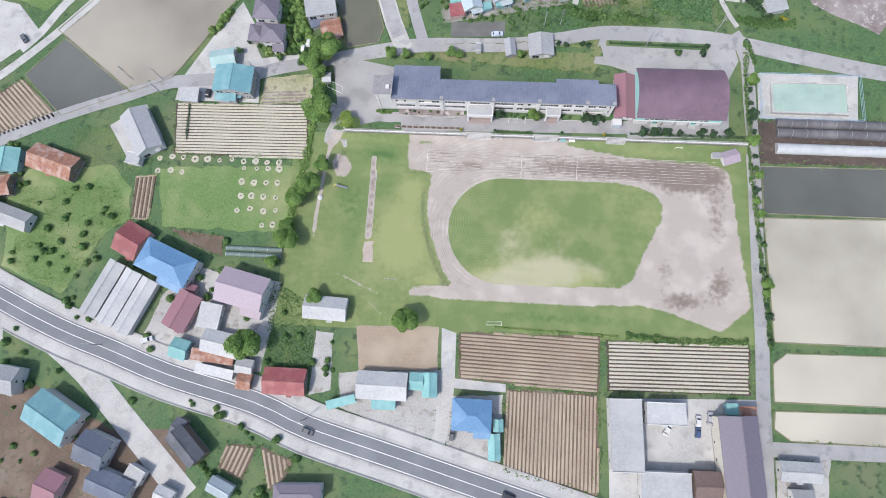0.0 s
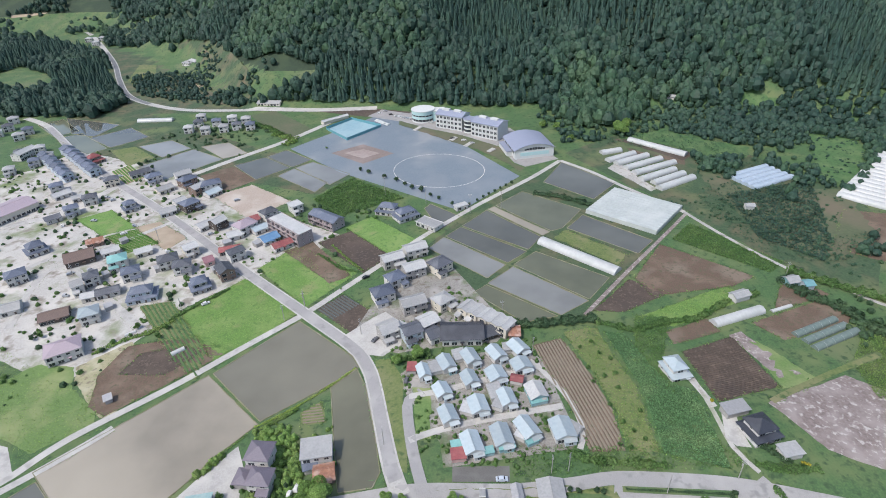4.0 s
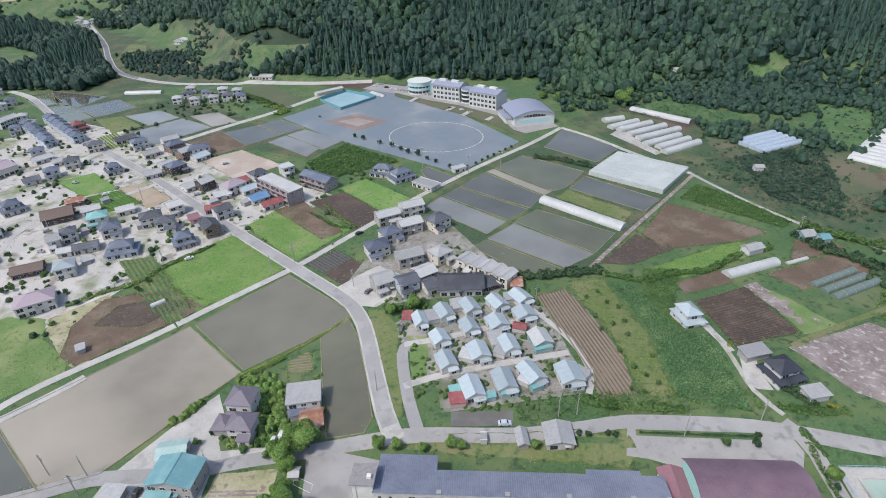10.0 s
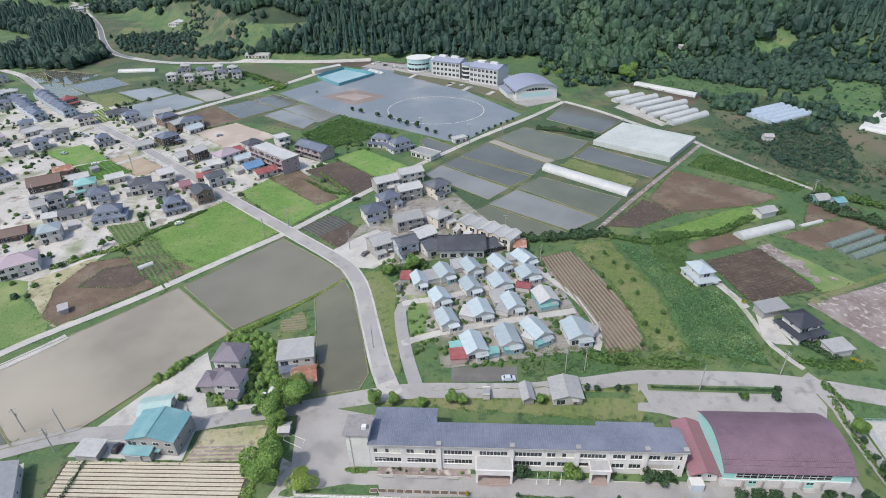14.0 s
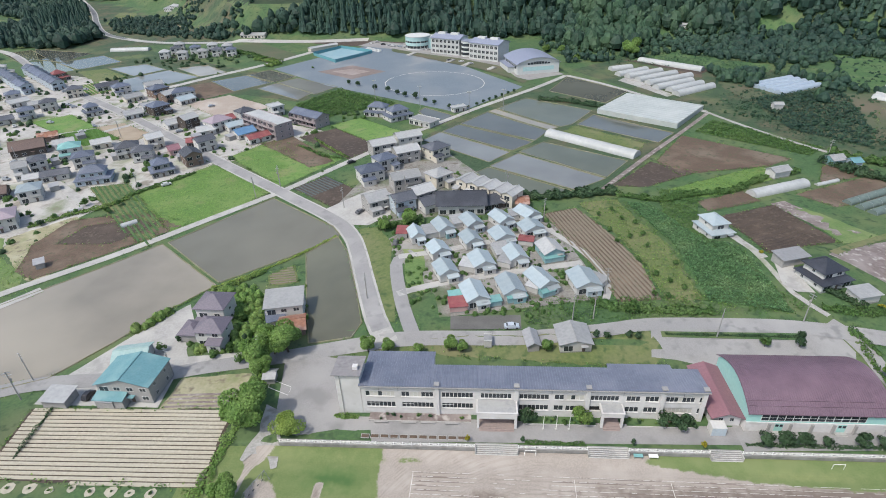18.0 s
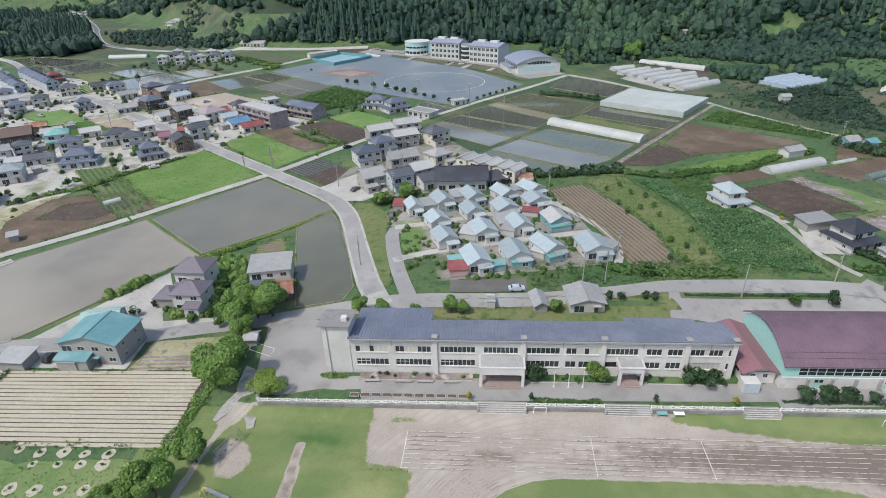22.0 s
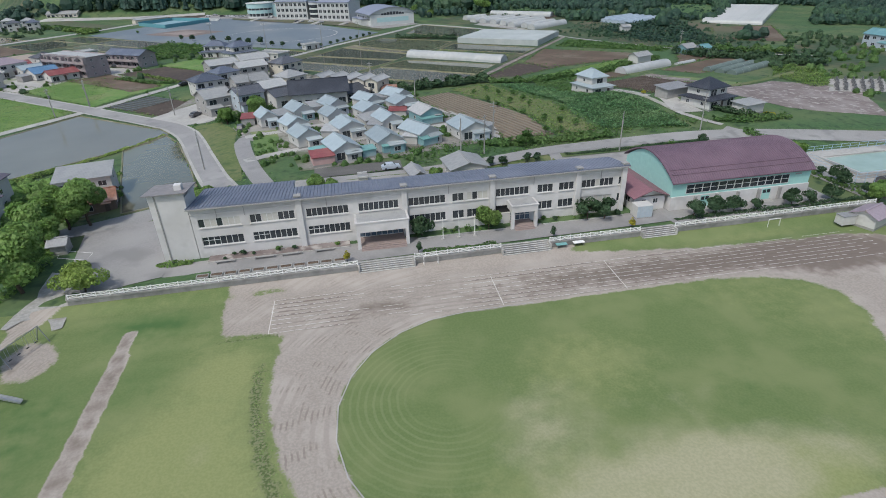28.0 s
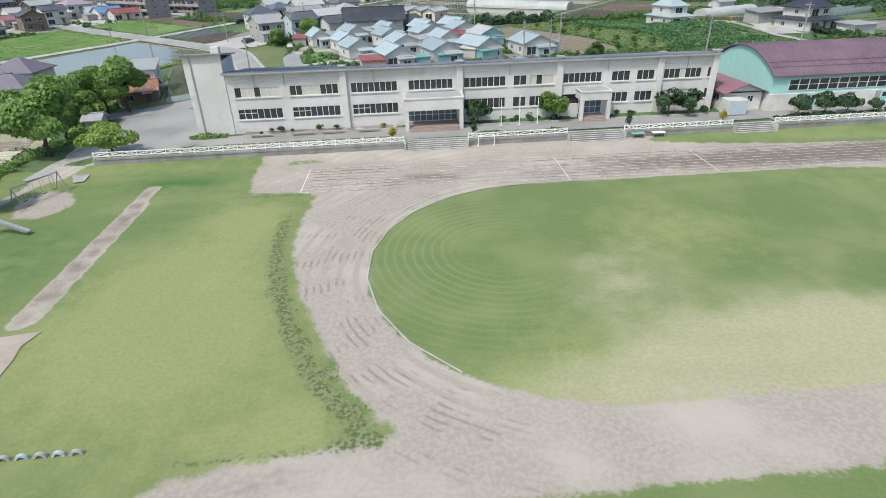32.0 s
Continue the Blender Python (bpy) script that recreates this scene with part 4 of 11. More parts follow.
strip("road", [(-199.4, 91.0), (-187.6, 99.7), (-170.4, 116.6), (-155.2, 134.1), (-149.6, 141.9)], 3.4, 0.155, CONC, "pale farm road")

# ---- foliage ----
RNG = np.random.default_rng(7)
LEAF = leafy("leaves_green", (0.105, 0.195, 0.055), (0.070, 0.140, 0.042), (0.135, 0.215, 0.07), spread=(0.7, 1.4), sheer=0.45)
LEAF_TREE = leafy("leaves_tree", (0.225, 0.355, 0.10), (0.155, 0.27, 0.075), (0.265, 0.375, 0.12), spread=(0.7, 1.35), sheer=0.5)
LEAF_LIGHT = leafy("leaves_light", (0.155, 0.245, 0.06), (0.105, 0.185, 0.045), (0.19, 0.255, 0.08))
LEAF_VINE = leafy("leaves_vine", (0.130, 0.245, 0.105), (0.085, 0.175, 0.075), (0.165, 0.265, 0.12), spread=(0.6, 1.5), sheer=0.4)
LEAF_LIME = leafy("leaves_lime", (0.30, 0.40, 0.10), (0.22, 0.32, 0.075), (0.36, 0.43, 0.13), spread=(0.75, 1.3), sheer=0.45)
LEAF_DARK = leafy("leaves_dark", (0.050, 0.098, 0.044), (0.034, 0.072, 0.034), (0.066, 0.114, 0.052), spread=(0.7, 1.4))
LEAF_CEDAR = leafy("leaves_cedar", (0.034, 0.076, 0.059), (0.026, 0.061, 0.049), (0.045, 0.090, 0.062), spread=(0.8, 1.3), fine=0.22, sheer=0.2)
LEAF_YELLOW = leafy("leaves_yellow", (0.35, 0.31, 0.03), (0.22, 0.22, 0.03), (0.3, 0.28, 0.04))
LEAF_RED = leafy("leaves_red", (0.10, 0.022, 0.025), (0.06, 0.016, 0.018), (0.08, 0.03, 0.025))
# Distance haze over the far woods is mixed into these bluish leaf colours.
FOREST = leafy("forest_leaves", (0.030, 0.069, 0.047), (0.023, 0.055, 0.039), (0.040, 0.082, 0.050), spread=(0.75, 1.3), fine=0.2, sheer=0.25)
FOREST_DARK = leafy("forest_leaves_dark", (0.025, 0.059, 0.043), (0.019, 0.047, 0.036), (0.032, 0.069, 0.047), spread=(0.75, 1.3), fine=0.2, sheer=0.25)
FOREST_LIGHT = leafy("forest_leaves_light", (0.043, 0.092, 0.050), (0.033, 0.075, 0.043), (0.058, 0.108, 0.055), spread=(0.75, 1.3), fine=0.2, sheer=0.25)
BARK = mat("bark", (0.10, 0.075, 0.055), (0.06, 0.045, 0.033), fine=6.0, rough=0.95, bump=0.8)


def leaves(centres, size, flat=0.5, rng=RNG, out=None):
    """Corner points of one small tilted four-sided leaf clump at each centre."""
    n = len(centres)
    u = rng.normal(size=(n, 3))
    u[:, 2] *= flat
    u /= np.linalg.norm(u, axis=1)[:, None]
    w = np.cross(u, rng.normal(size=(n, 3)))
    w /= np.linalg.norm(w, axis=1)[:, None] + 1e-9
    if out is not None:
        face = out / (np.linalg.norm(out, axis=1)[:, None] + 1e-9) + rng.normal(0, 0.42, (n, 3))
        face /= np.linalg.norm(face, axis=1)[:, None] + 1e-9
        u = np.cross(face, u)
        u /= np.linalg.norm(u, axis=1)[:, None] + 1e-9
        w = np.cross(face, u)
    s = size * rng.uniform(0.6, 1.4, (n, 1))
    u, w = u * s, w * s * 0.75
    return np.stack([centres - u - w * 0.4, centres + w, centres + u - w * 0.3, centres - w * 1.1], 1).reshape(-1, 3)


def blob(n, radii, rng=RNG, lumps=9, low=0.35):
    """Points over a lumpy crown: several overlapping lobes, denser towards their skins."""
    lobes = rng.normal(size=(lumps, 3))
    lobes /= np.linalg.norm(lobes, axis=1)[:, None]
    lobes *= rng.uniform(0.35, 0.72, (lumps, 1))
    pick = rng.integers(0, lumps, n)
    p = rng.normal(size=(n, 3))
    p /= np.linalg.norm(p, axis=1)[:, None]
    p *= rng.uniform(0.55, 1.0, (n, 1)) ** 0.5 * rng.uniform(0.30, 0.5, lumps)[pick][:, None]
    p = p + lobes[pick]
    p[:, 2] = np.maximum(p[:, 2], -low + 0.1 * rng.normal(size=n))
    return p * np.asarray(radii) * 1.12


def tree_meshes(tag, height, radius, leaf_mat, count, size, trunk=0.3, seed=1):
    """Trunk with limbs, and a crown of leaf clumps."""
    rng = np.random.default_rng(seed)
    bm = bmesh.new()

    def limb(a, b, r0, r1, n=7):
        a, b = Vector(a), Vector(b)
        q = (b - a).to_track_quat("Z", "Y")
        rings = []
        for k in range(4):
            u = k / 3
            c = a.lerp(b, u) + Vector((rng.normal(), rng.normal(), 0)) * 0.05 * (b - a).length * (u * (1 - u) * 4)
            r = r0 + (r1 - r0) * u
            rings.append([bm.verts.new(c + q @ Vector((math.cos(j * math.tau / n) * r, math.sin(j * math.tau / n) * r, 0))) for j in range(n)])
        for r, s in zip(rings, rings[1:]):
            for j in range(n):
                bm.faces.new((r[j], r[(j + 1) % n], s[(j + 1) % n], s[j]))

    limb((0, 0, -0.3), (0, 0, height * 0.55), trunk, trunk * 0.55)
    for k in range(6):
        a = k * 1.05 + rng.uniform(0, 0.5)
        z = height * rng.uniform(0.3, 0.5)
        limb((0, 0, z), (math.cos(a) * radius * 0.6, math.sin(a) * radius * 0.6, z + height * 0.25), trunk * 0.4, trunk * 0.1, 5)
    t = bpy.data.meshes.new("trunk_" + tag)
    bm.to_mesh(t)
    bm.free()
    t.materials.append(BARK)
    p = blob(count, (radius, radius, height * 0.42), rng, 11)
    way = p / np.array((radius, radius, height * 0.42)) + (0, 0, 0.35)
    p[:, 2] += height * 0.6
    return t, quads("crown_" + tag, leaves(p, size, 0.8, rng, way), leaf_mat)


TREES = {}
for tag, h, r, m, n, s, tr, sd in (
    ("broad", 8.5, 4.2, LEAF_TREE, 11000, 0.25, 0.28, 1), ("broad_b", 7.0, 3.6, LEAF_TREE, 8500, 0.24, 0.24, 2), ("maple", 4.9, 3.7, LEAF_LIME, 6500, 0.19, 0.17, 21), ("light", 5.5, 3.0, LEAF_LIGHT, 3600, 0.24, 0.18, 3),
    ("pine", 5.0, 2.4, LEAF_DARK, 1500, 0.24, 0.16, 4), ("small", 3.2, 1.6, LEAF, 700, 0.22, 0.09, 5), ("small_dark", 3.0, 1.5, LEAF_DARK, 700, 0.22, 0.09, 6),
    ("young", 2.3, 1.0, LEAF, 260, 0.2, 0.05, 7), ("shrub", 1.5, 1.0, LEAF, 300, 0.2, 0.06, 8), ("shrub_dark", 1.5, 1.0, LEAF_DARK, 300, 0.2, 0.06, 9),
    ("shrub_yellow", 1.4, 1.0, LEAF_YELLOW, 300, 0.18, 0.06, 10), ("red", 3.2, 1.7, LEAF_RED, 700, 0.22, 0.09, 11), ("cone", 2.2, 0.8, LEAF_DARK, 500, 0.14, 0.07, 12),
    ("cone_light", 2.2, 0.8, LEAF_YELLOW, 500, 0.14, 0.07, 13), ("shrub_light", 1.5, 1.0, LEAF_LIGHT, 300, 0.2, 0.06, 14)):
    TREES[tag] = tree_meshes(tag, h, r, m, n, s, tr, sd)


def tree(tag, x, y, scale=1.0, label="leafy green tree", category="tree", group="", z=None, squash=1.0):
    z = float(ground(x, y)) if z is None else z
    name = "shrub" if tag.startswith(("shrub", "cone")) else "tree"
    root = thing(name, pose(x, y, z, 0, 0, random.uniform(0, 360)) @ Matrix.Diagonal((scale, scale, scale * squash, 1)), label, category, group)
    t, c = TREES[tag]
    part("trunk", t, None, root)
    part("crown", c, None, root)
    return root


def hedge(line, width, height, material, label, density=14, size=0.22, name="hedge", category="hedge", kind=""):
    """A continuous strip of bushes along a line."""
    pts, ways = [], []
    for a, b in zip(line, line[1:]):
        a, b = np.array(a), np.array(b)
        d = b - a
        length = np.hypot(*d)
        n = max(4, int(length * density))
        u = RNG.uniform(0, 1, n)
        side = np.array([-d[1], d[0]]) / length
        bulge = 0.65 + 0.35 * np.sin(u * length * 0.9 + a[0]) * np.sin(u * length * 0.37 + 1)
        off = RNG.uniform(-0.5, 0.5, n) * width * bulge
        xy = a + d * u[:, None] + side * off[:, None]
        hz = height * bulge * np.sqrt(np.maximum(0, 1 - (off / (width * 0.55)) ** 2))
        z = ground(xy[:, 0], xy[:, 1]) + RNG.uniform(0.1, 1.0, n) ** 0.6 * hz
        pts.append(np.column_stack([xy, z]))
        ways.append(np.column_stack([side * (off / (width * 0.5))[:, None], np.full(n, 0.8)]))
    ob = new(name, quads(name, leaves(np.concatenate(pts), size, out=np.concatenate(ways)), material))
    return tagged(ob, label, category, kind=kind)


def off_roads(c, margin=0.15):
    """Which of the places c lie clear of roads and paved lots."""
    keep = np.ones(len(c), bool)
    for line, width in ROADS:
        for (ax, ay), (bx, by) in zip(line, line[1:]):
            d2 = (bx - ax) ** 2 + (by - ay) ** 2
            u = np.clip(((c[:, 0] - ax) * (bx - ax) + (c[:, 1] - ay) * (by - ay)) / d2, 0, 1)
            keep &= np.hypot(c[:, 0] - ax - u * (bx - ax), c[:, 1] - ay - u * (by - ay)) > width / 2 + margin
    for lot in BARE_LOTS:
        keep &= ~inside(lot, c[:, 0], c[:, 1])
    return keep


def scrub(outline, n, height, size, material, label, name="undergrowth", clumps=0.0, seed=3):
    """Countless weeds and leaves inside an outline."""
    rng = np.random.default_rng(seed)
    o = np.array(outline)
    lo, hi = o.min(0), o.max(0)
    xy = rng.uniform(lo, hi, (int(n * 2.5), 2))
    xy = xy[inside(outline, xy[:, 0], xy[:, 1])]
    xy = xy[off_roads(xy, 0.5)][:n]
    lump = 0.5 + 0.5 * np.sin(xy[:, 0] * 0.55 + np.sin(xy[:, 1] * 0.31) * 2) * np.sin(xy[:, 1] * 0.47 + np.sin(xy[:, 0] * 0.23) * 2)
    if clumps:
        keep = rng.uniform(0, 1, len(xy)) < (1 - clumps) + clumps * lump
        xy, lump = xy[keep], lump[keep]
    z = ground(xy[:, 0], xy[:, 1]) + 0.08 + rng.uniform(0, 1, len(xy)) * height * (0.3 + 0.7 * lump)
    ob = new(name, quads(name, leaves(np.column_stack([xy, z]), size, 0.5, rng, np.tile((0.0, 0.0, 0.9), (len(xy), 1))), material))
    return tagged(ob, label, "vegetation", kind="stuff")


def dome(xy, z, r, h, rng, k=7, lift=0.0):
    """Faces of one lumpy crown at each place: rings of k sides, bulging at random; corners (places, faces, 4, 3)."""
    n = len(xy)
    lev = np.array([-0.1, 0.35, 0.72, 0.93, 1.0])
    wid = np.array([0.86, 1.02, 0.78, 0.42, 0.04])
    a = np.arange(k) / k * math.tau
    bulge = rng.uniform(0.75, 1.2, (n, 5, k))
    rad = r[:, None, None] * wid[None, :, None] * bulge
    ph = rng.uniform(0, math.tau, (n, 1, 1))
    p = np.stack([xy[:, 0, None, None] + rad * np.cos(a + ph), xy[:, 1, None, None] + rad * np.sin(a + ph), (z + lift)[:, None, None] + h[:, None, None] * (lev[None, :, None] + 0.06 * rng.normal(size=(n, 5, k)))], -1)
    q = np.roll(p, -1, 2)
    return np.stack([p[:, :-1], q[:, :-1], q[:, 1:], p[:, 1:]], -2).reshape(n, -1, 4, 3)


def bushes(outline, n, size, material, label, seed, name="bushes", group_by=0.0, leaf=0.3, clear=1.0):
    """Scattered garden bushes and low trees inside an outline, clear of houses and roads, as one object."""
    rng = np.random.default_rng(seed)
    o = np.array(outline)
    xy = rng.uniform(o.min(0), o.max(0), (n * 4, 2))
    xy = xy[inside(outline, xy[:, 0], xy[:, 1])]
    if group_by:
        lump = np.sin(xy[:, 0] * group_by + seed) * np.sin(xy[:, 1] * group_by * 1.3 + 1) + rng.normal(0, 0.3, len(xy))
        xy = xy[lump > 0.1]
    for x, y, r in SPOTS:
        xy = xy[np.hypot(xy[:, 0] - x, xy[:, 1] - y) > r * 0.95 + 0.3]
    for lot in LOTS + PADDIES + BARE_LOTS:
        xy = xy[~inside(lot, xy[:, 0], xy[:, 1])]
    for pts, w in ROADS:
        for (ax, ay), (bx, by) in zip(pts, pts[1:]):
            d = np.array((bx - ax, by - ay))
            t = np.clip(((xy - (ax, ay)) @ d) / max(d @ d, 1e-6), 0, 1)
            xy = xy[np.hypot(*(xy - (ax, ay) - t[:, None] * d).T) > w / 2 + clear]
    xy = xy[:n]
    m = len(xy)
    r = rng.uniform(*size, m)
    h = r * rng.uniform(1.0, 1.7, m)
    z = ground(xy[:, 0], xy[:, 1])
    core = dome(xy, z, r * 0.85, h * 0.9, rng)
    k = 22
    d = rng.normal(size=(m, k, 3))
    d /= np.linalg.norm(d, axis=-1)[..., None]
    d[..., 2] = np.abs(d[..., 2])
    c = np.stack([xy[:, :1] + d[..., 0] * r[:, None], xy[:, 1:] + d[..., 1] * r[:, None], z[:, None] + d[..., 2] * h[:, None] * 0.95], -1)
    lv = leaves(c.reshape(-1, 3), leaf, 0.8, rng, d.reshape(-1, 3) + (0, 0, 0.3))
    ob = new(name, quads(name, np.concatenate([core.reshape(-1, 3), lv]), material))
    return tagged(ob, label, "vegetation", kind="stuff")


# ---- building stock ----
WHITE = mat("white_wall", (0.53, 0.52, 0.505), (0.48, 0.47, 0.458), fine=1.5, broad=0.12, c=(0.44, 0.428, 0.41), bump=0.08)
CREAM = mat("cream_wall", (0.58, 0.54, 0.46), (0.5, 0.46, 0.4), fine=1.5, broad=0.25, bump=0.08)
GREYWALL = mat("grey_wall", (0.33, 0.32, 0.31), (0.28, 0.27, 0.265), fine=1.5, broad=0.25, bump=0.08)
BROWNWALL = mat("brown_wall", (0.20, 0.145, 0.12), (0.155, 0.115, 0.095), fine=1.5, broad=0.25, bump=0.1)
DARKWALL = mat("dark_wood", (0.085, 0.07, 0.062), (0.06, 0.05, 0.045), fine=2.0, bump=0.15)
MAUVEWALL = mat("mauve_wall", (0.30, 0.255, 0.265), (0.25, 0.212, 0.222), fine=1.5, broad=0.25, c=(0.34, 0.30, 0.305), bump=0.08)
PINKWALL = mat("pink_wall", (0.5, 0.33, 0.31), (0.43, 0.285, 0.27), fine=1.5, broad=0.25, bump=0.08)
TEALWALL = mat("teal_wall", (0.21, 0.36, 0.385), (0.17, 0.30, 0.325), fine=1.5, broad=0.25, c=(0.28, 0.36, 0.37), bump=0.08)
BLUEWALL = mat("pale_blue_wall", (0.42, 0.47, 0.52), (0.36, 0.41, 0.46), fine=1.5, broad=0.25, bump=0.08)
R_SLATE = mat("slate_roof", (0.085, 0.09, 0.108), (0.062, 0.067, 0.082), fine=2.5, broad=0.2, c=(0.115, 0.12, 0.138), rough=0.6, bump=0.35, wave=(1.9, "Y"), rand=0.25)
R_BLACK = mat("black_tile_roof", (0.038, 0.042, 0.056), (0.028, 0.031, 0.042), fine=2.5, broad=0.2, c=(0.055, 0.06, 0.075), rough=0.5, bump=0.35, wave=(1.9, "Y"))
R_BLUE = mat("blue_tile_roof", (0.105, 0.122, 0.168), (0.078, 0.092, 0.13), fine=2.5, broad=0.2, c=(0.135, 0.15, 0.19), rough=0.55, bump=0.35, wave=(1.9, "Y"), rand=0.25)
R_BRIGHTBLUE = mat("bright_blue_roof", (0.11, 0.215, 0.36), (0.09, 0.18, 0.31), fine=2.0, broad=0.2, c=(0.14, 0.25, 0.39), rough=0.5, bump=0.3, wave=(1.1, "X"))
R_PURPLE = mat("purple_roof", (0.163, 0.142, 0.175), (0.126, 0.112, 0.140), fine=2.5, broad=0.2, rough=0.6, bump=0.35, wave=(1.9, "Y"))
R_MAUVE = mat("mauve_roof", (0.33, 0.27, 0.31), (0.28, 0.23, 0.265), fine=2.0, broad=0.2, rough=0.55, bump=0.3, wave=(1.1, "X"))
R_RED = mat("red_roof", (0.25, 0.07, 0.075), (0.19, 0.058, 0.06), fine=2.0, broad=0.25, c=(0.29, 0.12, 0.11), rough=0.6, bump=0.3, wave=(1.1, "X"), rand=0.15)
R_PINK = mat("pink_roof", (0.25, 0.125, 0.148), (0.205, 0.105, 0.125), fine=2.0, broad=0.25, rough=0.6, bump=0.3, wave=(1.1, "X"))
R_RUST = mat("rusty_roof", (0.30, 0.15, 0.10), (0.21, 0.10, 0.07), fine=0.9, broad=0.35, c=(0.40, 0.30, 0.26), rough=0.8, bump=0.35, wave=(1.1, "X"))
R_TEAL = mat("teal_roof", (0.17, 0.34, 0.335), (0.14, 0.295, 0.29), fine=2.0, broad=0.25, c=(0.22, 0.38, 0.37), rough=0.6, bump=0.3, wave=(1.1, "X"), rand=0.1)
R_PALETEAL = mat("faded_teal_roof", (0.30, 0.42, 0.41), (0.26, 0.375, 0.37), fine=1.5, broad=0.25, c=(0.36, 0.45, 0.44), rough=0.6, bump=0.3, wave=(1.1, "X"))
R_CYAN = mat("cyan_roof", (0.13, 0.27, 0.30), (0.11, 0.235, 0.265), fine=2.0, broad=0.25, c=(0.18, 0.31, 0.33), rough=0.6, bump=0.3, wave=(1.1, "X"))
R_PALE = mat("pale_metal_roof", (0.345, 0.345, 0.347), (0.29, 0.292, 0.296), fine=1.2, broad=0.12, c=(0.385, 0.382, 0.378), rough=0.5, bump=0.3, wave=(1.1, "X"), rand=0.25)
R_PALEBLUE = mat("pale_blue_metal_roof", (0.305, 0.355, 0.385), (0.265, 0.315, 0.345), fine=0.8, broad=0.1, c=(0.345, 0.375, 0.39), rough=0.4, bump=0.35, wave=(1.1, "X"), rand=0.2, spec=0.6)
R_GREY = mat("grey_metal_roof", (0.30, 0.30, 0.31), (0.25, 0.25, 0.26), fine=1.2, broad=0.25, rough=0.5, bump=0.3, wave=(1.1, "X"), rand=0.15)
R_BROWN = mat("brown_roof", (0.16, 0.11, 0.095), (0.12, 0.085, 0.075), fine=2.0, broad=0.25, rough=0.6, bump=0.35, wave=(1.9, "Y"), rand=0.15)
FRAME = mat("window_frame", (0.6, 0.6, 0.6), (0.52, 0.52, 0.52), rough=0.4, bump=0.02)
PANE = glass("window_pane", (0.035, 0.042, 0.05))
DOOR = mat("door", (0.13, 0.10, 0.085), (0.10, 0.08, 0.07), bump=0.05)
FOOT = mat("plinth", (0.28, 0.275, 0.265), (0.24, 0.235, 0.225), bump=0.1)


def window_meshes(w, h):
    f = boxes((-w / 2, w / 2, -0.05, 0.02, 0, 0.07), (-w / 2, w / 2, -0.05, 0.02, h - 0.07, h), (-w / 2, -w / 2 + 0.07, -0.05, 0.02, 0.07, h - 0.07),
              (w / 2 - 0.07, w / 2, -0.05, 0.02, 0.07, h - 0.07), (-0.03, 0.03, -0.05, 0.02, 0.07, h - 0.07))
    a, b = bpy.data.meshes.new("window_frame"), bpy.data.meshes.new("pane")
    f.to_mesh(a)
    f.free()
    g = boxes((-w / 2 + 0.06, w / 2 - 0.06, -0.03, 0.01, 0.06, h - 0.06))
    g.to_mesh(b)
    g.free()
    a.materials.append(FRAME)
    b.materials.append(PANE)
    return a, b


WIN = {k: window_meshes(*k) for k in ((1.7, 1.2), (1.0, 1.0), (2.5, 1.9), (0.7, 0.9))}
DOORM = bpy.data.meshes.new("door")
dbm = boxes((-0.45, 0.45, -0.05, 0.02, 0.0, 2.05), (0.3, 0.36, -0.1, -0.05, 0.95, 1.1))
dbm.to_mesh(DOORM)
dbm.free()
DOORM.materials.append(DOOR)


def window(parent, size, x, y, z, turn):
    f, g = WIN[size]
    a = part("window", f, None, parent)
    a.matrix_basis = pose(x, y, z, 0, 0, turn)
    b = part("pane", g, None, a)
    return a


